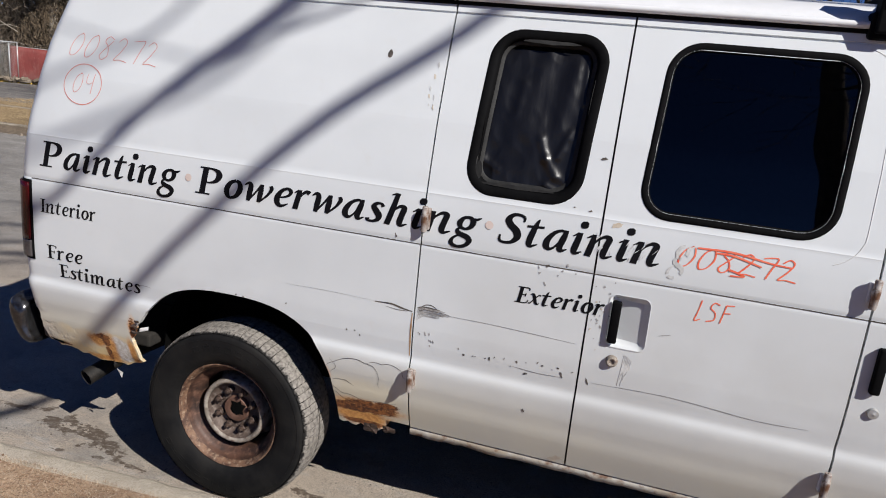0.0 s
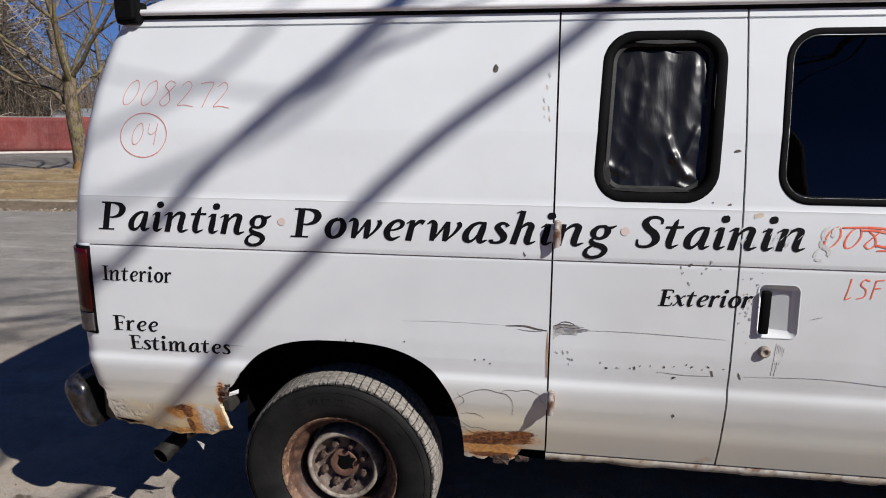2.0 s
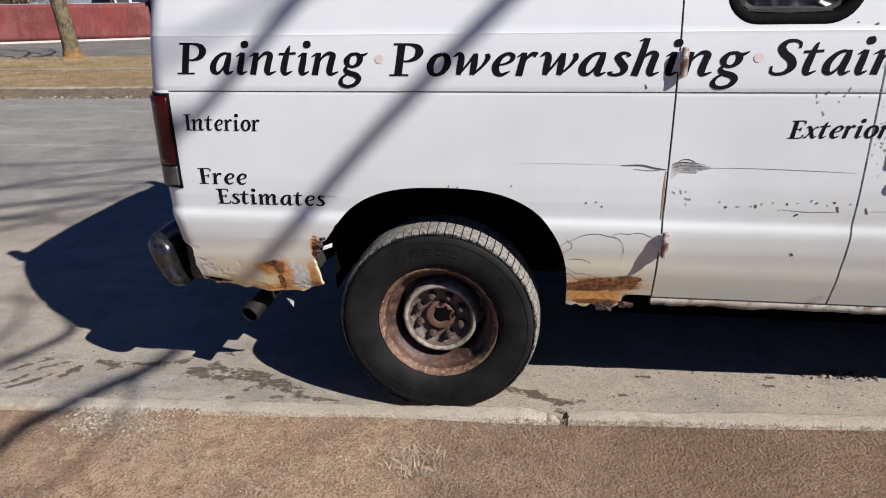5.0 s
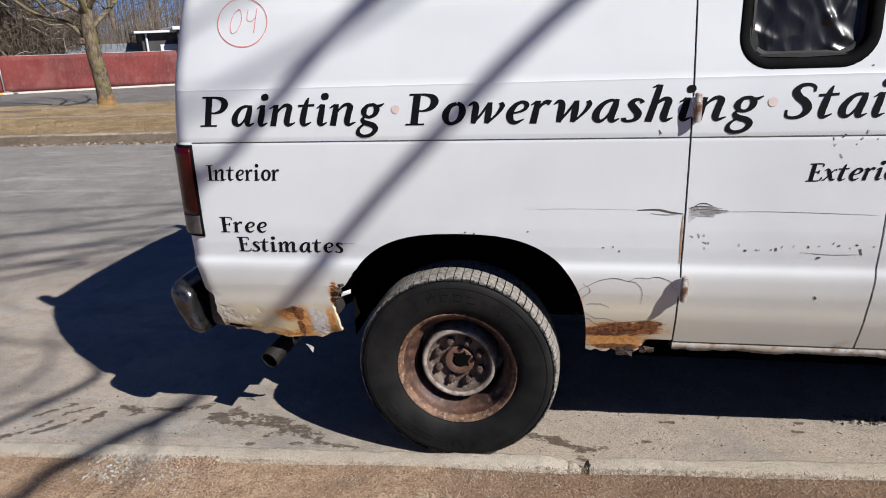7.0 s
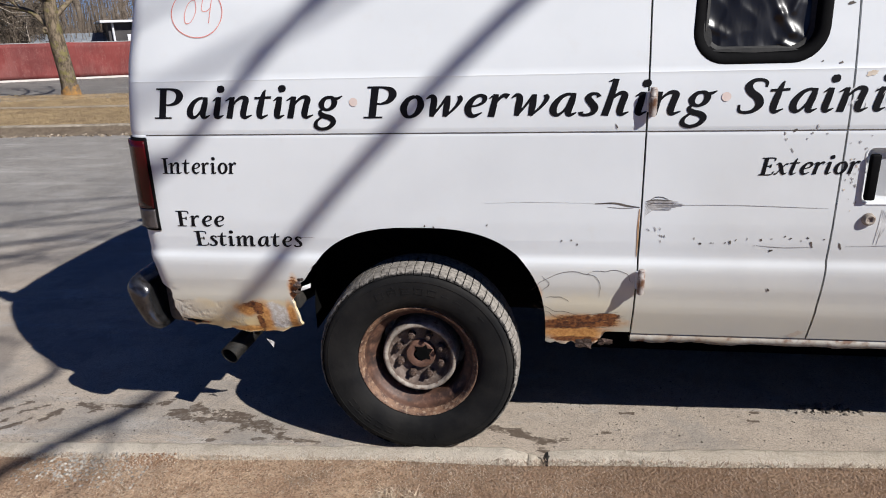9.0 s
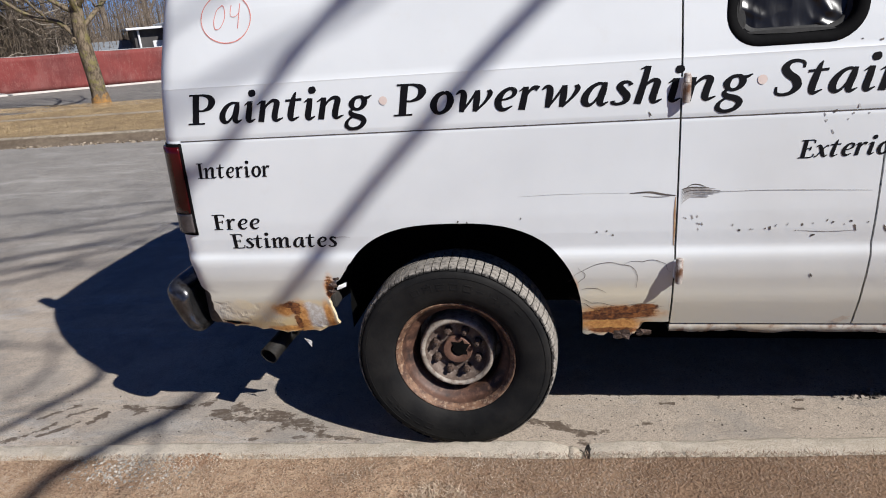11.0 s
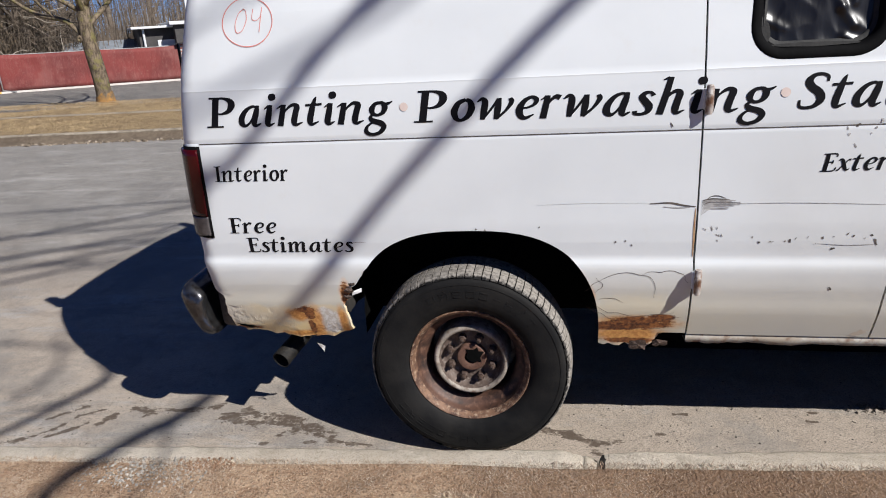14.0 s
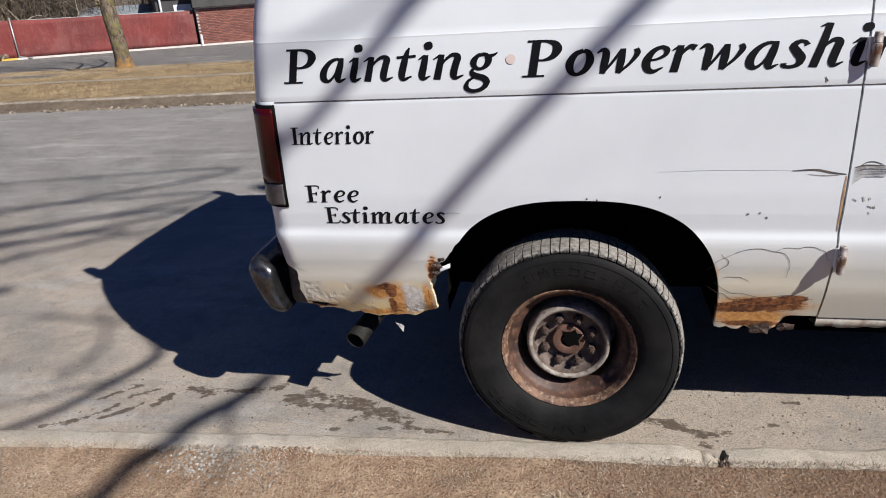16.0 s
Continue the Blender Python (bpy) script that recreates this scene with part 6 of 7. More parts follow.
posts = [6.4, 9.65, 13.2, FL]
for a, b in zip(posts, posts[1:]):
    screen_panel(a - 0.02, b + 0.02, 1.50)
for s in posts:
    sy = -0.09 if s < 10 else 0.09
    x, y = fence_at(s)
    g = ground_z(x, y)
    part("post", tube([(s, sy, g - 0.1), (s, sy, g + 1.62)], [0.03, 0.03], 8), M["galv"], fence, "", True)
    part("post_cap", lathe([(0.034, 0), (0.034, 0.03), (0.001, 0.05)], 8, "z"), M["galv"], fence).location = (s, sy, g + 1.61)
part("top_rail", tube([(s, 0.06, ground_z(*fence_at(s)) + 1.53) for s in np.linspace(6.4, FL, 12)], [0.02] * 12, 6), M["galv"], fence)
for s in (9.65,):
    x, y = fence_at(s, 0.5)
    part("brace_foot", tube([(s, -0.1, ground_z(x, y) + 0.10), (s + 0.5, -0.55, ground_z(x, y) + 0.03)], [0.03, 0.03], 6), M["galv"], fence)
# concrete strip and painted kerb along the fence foot
for nm, s0, s1, mat_, lab in (("concrete_strip", 9.6, FL + 6, "white", "sunlit white concrete strip along the fence"), ("painted_kerb", 0.0, 9.6, "yellow", "yellow painted kerb")):
    v, f = [], []
    for i, s in enumerate(np.linspace(s0, s1, 30)):
        for off, dz in ((0.42, -0.05), (0.40, 0.07), (0.22, 0.08), (0.2, -0.05)):
            x, y = fence_at(s, off)
            v.append((x, y, ground_z(x, y) + dz))
    f = [(4 * i + k, 4 * i + 4 + k, 4 * i + 5 + k, 4 * i + 1 + k) for i in range(29) for k in range(3)]
    tagged(part(nm, (v, f), M[mat_]), lab, "kerb", "", "structure")

# gate leaf and waste skip
gate = tagged(empty("chain_link_gate", (*fence_at(5.3, 0.1), ground_z(*fence_at(5.3, 0.1))), FA + 4), "galvanised chain-link gate standing open", "gate")
for a, b in (((0, 0, 0.1), (0, 0, 1.7)), ((1.4, 0, 0.1), (1.4, 0, 1.7)), ((0, 0, 1.68), (1.4, 0, 1.68)), ((0, 0, 0.12), (1.4, 0, 0.12))):
    part("gate_tube", tube([a, b], [0.025, 0.025], 8), M["galv"], gate, "", True)
wires = []
for i in range(-12, 16):
    a = (max(0, i * 0.12), max(0, -i * 0.12))
    x0_, z0_ = max(0.0, i * 0.11), 0.12 + max(0.0, -i * 0.11)
    ln = min(1.4 - x0_, 1.68 - z0_)
    if ln > 0.05:
        wires.append(tube([(x0_, 0, z0_), (x0_ + ln, 0, z0_ + ln)], [0.004, 0.004], 3, False))
        wires.append(tube([(1.4 - x0_, 0.005, z0_), (1.4 - x0_ - ln, 0.005, z0_ + ln)], [0.004, 0.004], 3, False))
part("wire_mesh", join(*wires), M["galv"], gate)
x, y = fence_at(4.2, -0.5)
skip = tagged(empty("dumpster", (x, y, ground_z(x, y)), FA), "dark green steel dumpster with a white notice", "dumpster")
bm = bmesh.new()
lo = [bm.verts.new(p) for p in ((-1.5, -0.7, 0.1), (1.1, -0.7, 0.1), (1.1, 0.7, 0.1), (-1.5, 0.7, 0.1))]
hi = [bm.verts.new(p) for p in ((-1.6, -0.9, 1.25), (1.2, -0.9, 1.25), (1.2, 0.9, 1.45), (-1.6, 0.9, 1.45))]
bm.faces.new(lo[::-1])
bm.faces.new(hi)
for i in range(4):
    k = (i + 1) % 4
    bm.faces.new((lo[i], lo[k], hi[k], hi[i]))
bmesh.ops.bevel(bm, geom=bm.edges[:], offset=0.03, segments=2, affect="EDGES")
part("bin_body", bm, M["green"], skip)
for rx_ in (-1.3, -0.5, 0.3, 0.95):
    part("rib", box(rx_ - 0.05, rx_ + 0.05, -0.93, -0.72, 0.15, 1.2, 0.01), M["green"], skip)
part("lid", box(-1.6, 1.2, -0.92, 0.92, 1.44, 1.49, 0.02), M["black"], skip)
part("notice", box(0.45, 0.85, -0.935, -0.93, 0.75, 1.12), M["labelwhite"], skip, "white notice with plain bars")
for i in range(3):
    part("notice_bar", box(0.5, 0.8, -0.94, -0.936, 0.82 + 0.09 * i, 0.85 + 0.09 * i), M["green"], skip)

# rubble heap by the fence
rub = []
rr = random.Random(4)
for i in range(110):
    s, off = rr.uniform(5.6, 9.3), rr.uniform(0.15, 0.55)
    x, y = fence_at(s, off)
    g = ground_z(x, y)
    a = rr.uniform(0.04, 0.16)
    v, f = [], []
    m = Euler((rr.uniform(-0.5, 0.5), rr.uniform(-0.5, 0.5), rr.uniform(0, 3))).to_matrix()
    for c in ((-1, -1, -1), (1, -1, -1), (1, 1, -1), (-1, 1, -1), (-1, -1, 1), (1, -1, 1), (1, 1, 1), (-1, 1, 1)):
        p = m @ Vector((c[0] * a, c[1] * a * 0.7, c[2] * a * 0.35))
        v.append((x + p.x, y + p.y, g + 0.1 + p.z + rr.uniform(0, 0.1)))
    rub.append((v, [(0, 3, 2, 1), (4, 5, 6, 7), (0, 1, 5, 4), (1, 2, 6, 5), (2, 3, 7, 6), (3, 0, 4, 7)]))
tagged(part("rubble", join(*rub), M["debris"]), "heap of pale broken rubble and boards by the fence", "rubble", "", "stuff")


# ---- trees ----
def grow(rng, p, d, length, r, depth, wood, twig, spread=0.65, up=0.15, droop=0.0, sides=6):
    """One limb and its offspring, as tubes."""
    n = 5 if depth > 1 else 4
    pts, rad = [Vector(p)], [r]
    dd = Vector(d).normalized()
    for i in range(n):
        dd = (dd + Vector((rng.uniform(-1, 1), rng.uniform(-1, 1), rng.uniform(-0.7, 0.9))) * 0.16 + Vector((0, 0, up * 0.25 - droop))).normalized()
        pts.append(pts[-1] + dd * length / n)
        rad.append(r * (1 - 0.55 * (i + 1) / n))
    (wood if r > 0.03 else twig).append(tube(pts, rad, sides if r > 0.05 else 4 if r > 0.012 else 3, False))
    if depth <= 0:
        return
    k = rng.randint(3, 5) if depth > 1 else rng.randint(3, 6)
    for i in range(k):
        t = rng.uniform(0.30, 1.0) if i else 1.0
        j = min(int(t * n), n - 1)
        q = pts[j].lerp(pts[j + 1], t * n - j)
        axis = Vector((rng.uniform(-1, 1), rng.uniform(-1, 1), rng.uniform(-1, 1))).normalized()
        nd = (dd + axis * spread * (1.3 if i else 0.6)).normalized()
        grow(rng, q, nd, length * rng.uniform(0.5, 0.78), max(rad[j] * rng.uniform(0.42, 0.66), 0.003), depth - 1, wood, twig, spread, up, droop, sides)


def tree(name, base, hgt, r, seed, mat_, label, depth=4, lean=(0, 0), clear=0.3, limbs=7, spread=0.65, vine=0, vine_mat=None):
    rng = random.Random(seed)
    t = tagged(empty(name, base), label, "tree")
    n = 8
    pts, rad = [], []
    for i in range(n + 1):
        s = i / n
        pts.append(Vector((lean[0] * s + 0.10 * hgt * 0.12 * noise.noise((s * 3, seed, 0)), lean[1] * s + 0.012 * hgt * noise.noise((s * 3, seed, 7)), -0.1 + s * hgt)))
        rad.append(r * (1.25 if i == 0 else 1 - 0.75 * s))
    wood, twig = [tube(pts, rad, 12)], []
    for i in range(limbs):
        s = clear + (0.97 - clear) * (i + rng.random() * 0.6) / limbs
        j = min(int(s * n), n - 1)
        q = pts[j].lerp(pts[j + 1], s * n - j)
        a = rng.uniform(0, 2 * math.pi)
        grow(rng, q, (math.cos(a), math.sin(a), rng.uniform(0.35, 1.1)), hgt * rng.uniform(0.26, 0.42) * (1.2 - 0.6 * s), rad[j] * rng.uniform(0.4, 0.6), depth - 1, wood, twig, spread)
    part("trunk", join(*wood), mat_, t, "", True)
    if twig:
        tagged(part("crown", join(*twig), mat_, t), kind="stuff")
    if vine:
        leaves = []
        for i in range(vine):
            s = rng.random() ** 0.8 * 0.92
            j = min(int(s * n), n - 1)
            q = pts[j].lerp(pts[j + 1], s * n - j)
            w = (0.25 + 1.6 * (1 - abs(s - 0.5)) * rng.random()) * hgt / 12
            a = rng.uniform(0, 2 * math.pi)
            c = q + Vector((math.cos(a) * w, math.sin(a) * w, rng.uniform(-0.4, 0.4)))
            u = Vector((rng.gauss(0, 1), rng.gauss(0, 1), rng.gauss(0, 1))).normalized() * rng.uniform(0.05, 0.16)
            b = u.cross(Vector((rng.gauss(0, 1), rng.gauss(0, 1), rng.gauss(0, 1)))).normalized() * rng.uniform(0.03, 0.07)
            leaves.append(([tuple(c - u), tuple(c + b), tuple(c + u), tuple(c - b)], [(0, 1, 2, 3)]))
        tagged(part("foliage", join(*leaves), vine_mat, t, "tangle of brown dead foliage"), kind="stuff")
    return t


# street tree on the far verge
TB = (-11.62, 14.4, -0.19)
rng = random.Random(2)
st = tagged(empty("street_tree", TB), "bare street tree with lichened forked trunk on the verge", "tree")
pts = [(0.05, 0, -0.1), (0.04, 0, 0.25), (0.03, 0, 0.7), (-0.03, 0.0, 1.3), (-0.07, 0, 1.85), (-0.06, 0, 2.2), (-0.04, 0.02, 2.6)]
trunk_tube = (tube(spline(pts, 4), list(np.interp(np.linspace(0, 6, 25), [0, 0.5, 1, 3, 6], [0.28, 0.225, 0.195, 0.185, 0.15])), 14))
vv, ff = tube([(0.065, 0, -0.02), (0.055, 0, 0.10), (0.045, 0, 0.20), (0.04, 0, 0.26)], [0.276, 0.246, 0.226, 0.214], 20, False)
vv = [(x, y, z + (0.22 * noise.noise((x * 9, y * 9, 3)) + 0.3 * (x - 0.1) if z > 0.15 else 0)) for x, y, z in vv]
part("lichen", (vv, ff), M["lichen"], st, "orange lichen band round the foot", True)
wood, twig = [], []
for p, d, ln, r, dep in (((-1.7, 0, 2.54), (-0.85, -0.1, 0.5), 2.6, 0.05, 3), ((-0.9, 0, 2.26), (-0.6, -0.5, 0.8), 2.0, 0.04, 3), ((-0.10, 0, 2.35), (-0.85, 0.1, 0.5), 3.4, 0.065, 4), ((-0.06, 0, 2.5), (-0.2, 0.2, 1.0), 4.2, 0.095, 4), ((-0.02, 0, 2.45), (0.9, -0.1, 0.42), 3.2, 0.065, 4), ((0.0, 0, 2.5), (0.35, 0.1, 1.0), 3.2, 0.06, 4),
                      ((-0.02, 0, 2.3), (0.3, -0.8, 0.9), 3.0, 0.07, 4), ((0.0, 0, 2.0), (0.2, 0.9, 0.7), 2.8, 0.07, 3)):
    grow(rng, p, d, ln, r, dep, wood, twig, 0.6, 0.25)
low = spline([(-0.10, 0, 1.72), (-0.28, 0, 1.86), (-0.65, 0.02, 2.17), (-1.23, 0.0, 2.31), (-1.75, 0, 2.56)], 4)
wood.append(tube(low, list(np.linspace(0.075, 0.045, len(low))), 8))
knob = lathe([(0.001, -0.02), (0.07, 0.0), (0.095, 0.04), (0.07, 0.075), (0.03, 0.06), (0.001, 0.03)], 10, "z")
wood.append(([(x - 0.20, -0.11 - z, y + 1.70) for x, y, z in knob[0]], knob[1]))
part("trunk", join(trunk_tube, *wood), M["bark"], st, "", True)
tagged(part("crown", join(*twig), M["bark2"], st), kind="stuff")

# two old trees standing close behind the fence
def old_tree(base_s, off, stems, seed, material, label, vines=0):
    x, y = fence_at(base_s, off)
    rng = random.Random(seed)
    t = tagged(empty("tree", (x, y, 0), FA), label, "tree")
    wood, twig = [], []
    for pts, r0, r1 in stems:
        q = [Vector((s - base_s, 0.12 * noise.noise((z, seed, 1)), z)) for s, z in [tuple(p[:2]) for p in spline([(a, b, 0) for a, b in pts], 4)]]
        rr = np.linspace(r0, r1, len(q))
        wood.append(tube(q, [a * (1 + 0.12 * noise.noise((i * 0.9, seed, 2))) for i, a in enumerate(rr)], 10))
        for i in range(11):
            j = rng.randint(len(q) // 3, len(q) - 1)
            a = rng.uniform(0, 6.28)
            grow(rng, q[j], (math.cos(a), math.sin(a) * 0.6, rng.uniform(-0.1, 0.9)), rng.uniform(1.4, 3.0), rr[j] * rng.uniform(0.2, 0.42), 3, wood, twig, 0.75)
    part("trunk", join(*wood), material, t, "", True)
    tagged(part("crown", join(*twig), material, t), kind="stuff")
    if vines:
        v = np.random.default_rng(seed)
        z = v.uniform(0.2, 8.5, vines)
        rad = (0.35 + 1.5 * v.random(vines) ** 1.4) * (0.75 + 0.5 * np.sin(z * 2.1 + 1) * np.cos(z * 0.9))
        a = v.uniform(0, 6.28, vines)
        c = np.stack([rad * np.cos(a) * 1.15, rad * np.sin(a), z - 0.35 * rad], 1)
        d = v.normal(0, 1, (vines, 3)) * [0.05, 0.05, 0.13]
        e = v.normal(0, 0.028, (vines, 3))
        V = np.stack([c, c + d, c + d * 0.5 + e], 1).reshape(-1, 3)
        tagged(part("vines", (V.tolist(), np.arange(3 * vines).reshape(-1, 3).tolist()), M["ivy"], t, "hanging mass of brown dead vines"), kind="stuff")
    return t


old_tree(7.7, -3.0, [([(7.75, -0.6), (7.71, 0.5), (7.70, 3.1), (7.66, 5.5), (7.60, 8.5)], 0.24, 0.14), ([(7.68, 4.6), (7.2, 6.0), (6.9, 8.2)], 0.13, 0.06)], 41, M["pale"], "old forked tree wrapped in dead brown vines", 26000)
old_tree(8.92, -3.0, [([(8.9, -0.6), (8.92, 0.6), (9.04, 2.4), (9.1, 3.4), (9.25, 4.6), (9.42, 5.7), (9.9, 6.8), (10.4, 7.8)], 0.26, 0.10), ([(9.0, 2.2), (9.6, 3.0), (10.2, 3.6), (10.8, 4.95), (11.0, 7.0)], 0.15, 0.06), ([(9.42, 5.6), (9.2, 6.8), (9.0, 8.5)], 0.10, 0.04)], 43, M["darkbark"], "dark forked bare tree behind the fence", 5000)

# wood behind the fence
tr = random.Random(77)
k = 0
for s, off, hgt, r, mt, vine in ((-6, -5, 15, 0.30, "bark2", 0), (-1.5, -8, 17, 0.34, "bark2", 2600), (1.5, -6, 14, 0.26, "bark2", 2600), (4.2, -4.5, 15, 0.30, "bark2", 0), (5.2, -10, 18, 0.30, "pale", 3000), (7.5, -6.0, 13, 0.22, "pale", 0),
                                (8.5, -11, 17, 0.3, "bark2", 2800), (10.5, -8, 14, 0.26, "bark2", 2200), (12.5, -14, 15, 0.24, "bark2", 0), (15.5, -17, 14, 0.22, "bark2", 0), (18.5, -22, 15, 0.24, "bark2", 0), (-10, -8, 15, 0.3, "bark2", 2400),
                                (23, -26, 16, 0.25, "bark2", 0), (28, -24, 15, 0.26, "bark2", 0), (33, -22, 16, 0.26, "bark2", 0), (40, -24, 15, 0.26, "bark2", 0)):
    x, y = fence_at(s, off)
    k += 1
    tree("tree", (x, y, ground_z(x, y)), hgt, r, 100 + k, M[mt], "tall bare tree behind the fence" if not vine else "tall tree smothered in brown dead vines behind the fence", 4 if not vine else 3, (tr.uniform(-1, 1), tr.uniform(-1, 1)), 0.2, 8, 0.7, vine * 2, M["ivy"] if k % 3 else M["pine"])

# bare trees beyond the lot, seen over the van's roof
for k, (x, y, hgt, r) in enumerate(((-3.0, 41, 10, 0.20), (1.5, 38, 11, 0.22), (4.6, 36, 12, 0.26), (7.2, 37, 11, 0.24), (10.5, 36, 12, 0.26), (14.5, 38, 11, 0.24))):
    tree("tree", (x, y, ground_z(x, y)), hgt, r, 300 + k, M["farbark"], "bare spreading tree beyond the parking lot", 4, (tr.uniform(-0.6, 0.6), 0), 0.16, 18, 0.85)

# brush along the back of the fence
br = random.Random(6)
pieces = []
for i in range(1500):
    s, off = br.uniform(-12, 20), -br.uniform(3.2, 10)
    x, y = fence_at(s, off)
    g = ground_z(x, y)
    h = br.uniform(1.2, 4.2)
    a, b = br.gauss(0, 0.5), br.gauss(0, 0.5)
    pieces.append(tube([(x, y, g), (x + a * 0.4, y + b * 0.4, g + h * 0.5), (x + a, y + b, g + h)], [0.02, 0.014, 0.005], 3, False))
tagged(part("brush", join(*pieces), M["bark2"]), "thicket of bare brown brush behind the fence", "brush", "", "stuff")


# deeper woodland: stems and twigs too far off to tell apart
wr = np.random.default_rng(9)
V, Fc = [], []
for i in range(5200):
    s, off = wr.uniform(-22, 30), -wr.uniform(7, 34)
    if s > 11 and wr.random() < 0.25:
        continue
    x, y = fence_at(s, off)
    g = ground_z(x, y) - 0.2
    h = wr.uniform(3, 9.5) * (0.8 if s > 11 else 1.0)
    w = wr.uniform(0.02, 0.07)
    lx, ly = wr.normal(0, 0.5, 2)
    o = len(V)
    V += [(x - w * FD.x, y - w * FD.y, g), (x + w * FD.x, y + w * FD.y, g), (x + lx, y + ly, g + h)]
    Fc.append((o, o + 1, o + 2))
    for k in range(7):
        t = wr.uniform(0.15, 0.95)
        p = (x + lx * t, y + ly * t, g + h * t)
        a = wr.uniform(0, 6.28)
        ln = wr.uniform(0.5, 1.8)
        q = (p[0] + math.cos(a) * ln, p[1] + math.sin(a) * ln, p[2] + ln * wr.uniform(0.0, 0.9))
        tw = wr.uniform(0.006, 0.018)
        o = len(V)
        V += [(p[0], p[1], p[2] - tw), (p[0], p[1], p[2] + tw), q]
        Fc.append((o, o + 1, o + 2))
tagged(part("woodland", (V, Fc), M["wood"]), "distant bare brown winter woodland", "woods", "", "stuff")

# thicket behind the fence: a mass of fine twigs
tk = np.random.default_rng(31)
n = 130000
s_, off_ = tk.uniform(-16, 13.2, n), -tk.uniform(3.6, 12, n)
top = 5.2 + 2.2 * np.sin(s_ * 0.9) + 1.4 * np.sin(s_ * 2.3 + 1.0)
top = np.where(s_ > 10.0, 2.6 + 0.5 * np.sin(s_ * 3), top)
z_ = -0.8 + (top + 0.8) * tk.random(n) ** 1.15
px = F0.x + FD.x * s_ + FN.x * off_
py = F0.y + FD.y * s_ + FN.y * off_
c = np.stack([px, py, z_], 1)
d = tk.normal(0, 1, (n, 3)) * [0.22, 0.22, 0.34]
e = tk.normal(0, 0.012, (n, 3))
V = np.stack([c - e, c + e, c + d], 1).reshape(-1, 3)
tagged(part("thicket", (V.tolist(), np.arange(3 * n).reshape(-1, 3).tolist()), M["thicket"]), "dense brown winter thicket behind the fence", "thicket", "", "stuff")

# pale sunlit boughs leaning through the thicket
bo = random.Random(63)
pieces = []
for i in range(420):
    s, off = bo.uniform(-14, 13), -bo.uniform(2.4, 5.5)
    x, y = fence_at(s, off)
    z = bo.uniform(0.6, 7.5)
    a, ln = bo.uniform(0, 6.28), bo.uniform(0.8, 3.2)
    up_ = bo.uniform(-0.3, 1.2)
    q = [Vector((x, y, z))]
    for j in range(4):
        q.append(q[-1] + Vector((math.cos(a) * ln / 4 + bo.gauss(0, 0.08), math.sin(a) * ln / 8 + bo.gauss(0, 0.08), up_ * ln / 5 + bo.gauss(0, 0.08))))
    r = bo.uniform(0.008, 0.030)
    pieces.append(tube(q, [r, r * 0.9, r * 0.75, r * 0.55, r * 0.3], 4, False))
tagged(part("boughs", join(*pieces), M["pale"], None, "", True), "pale bare boughs tangled in the thicket", "branches", "", "stuff")

# ---- buildings beyond the lot ----
def house_block(name, base, rz, w, d, h, roof_h, wall, roof, label):
    """A low house with a pitched roof, door and windows."""
    hs = tagged(empty(name, base, rz), label, "house")
    part("wall", box(0, w, 0, d, 0, h), wall, hs)
    o = 0.35
    v = [(-o, -o, h), (w + o, -o, h), (w + o, d + o, h), (-o, d + o, h), (-o, d / 2, h + roof_h), (w + o, d / 2, h + roof_h)]
    v += [(a, b, c + 0.12) for a, b, c in v]
    f = [(6, 7, 11, 10), (8, 9, 10, 11), (0, 1, 7, 6), (2, 3, 9, 8), (0, 6, 10, 4), (3, 4, 10, 9), (1, 5, 11, 7), (2, 8, 11, 5)]
    part("roof", (v, f), roof, hs)
    for i in range(3):
        x0 = w * (0.12 + 0.3 * i)
        win = part("window", box(x0, x0 + 1.1, -0.05, 0.02, h * 0.35, h * 0.85, 0.01), M["siding"], hs)
        part("glazing", box(x0 + 0.08, x0 + 1.02, -0.06, -0.045, h * 0.35 + 0.08, h * 0.85 - 0.08), M["pane"], win)
    return hs


x, y = fence_at(12.6, -4)
house_block("shed", (x, y, -0.8), FA - 2, 3.4, 4.0, 1.62, 0.36, M["shingle"], M["shingle"], "low shed with a blue-grey roof behind the fence")

# brick shop at the end of the fence
bx0, by0 = fence_at(FL + 0.12, 0.1)
SZ = ground_z(bx0, by0) - 0.05
shop = tagged(empty("brick_building", (bx0, by0, SZ), FA - 3), "flat-roofed red brick building with dark fascia and white gutter edge", "building")
TOP = 1.03 - SZ
part("wall", box(0.02, 9.0, 0.02, 8.0, 0, TOP + 0.6), M["mortar"], shop)
part("fascia", box(-0.10, 9.2, -0.22, 8.2, TOP, TOP + 0.80, 0.02), M["darkwall"], shop, "dark boarded fascia")
part("roof_edge", box(-0.3, 9.5, -0.45, 8.6, TOP + 0.80, TOP + 0.95, 0.03), M["siding"], shop, "white roof edge")
sign = part("sign_board", box(0.5, 2.8, -0.53, -0.46, TOP + 0.75, TOP + 1.9, 0.01), M["siding"], shop, "plain white sign board")
for i in range(3):
    part("sign_bar", box(0.7, 2.3 - 0.3 * i, -0.545, -0.533, TOP + 1.5 - 0.25 * i, TOP + 1.6 - 0.25 * i), M["crayon"], shop)
part("bay_wall", box(-1.6, 0.02, 0.6, 8.0, 0, TOP + 0.72), M["darkwall"], shop)
part("bay_window", box(-0.85, -0.05, 0.56, 0.60, TOP - 0.10, TOP + 0.18, 0.01), M["siding"], shop, "white blind in the bay window")
part("bay_roof", box(-1.9, 0.0, 0.2, 8.4, TOP + 0.70, TOP + 0.80, 0.02), M["siding"], shop, "white eave of the bay")
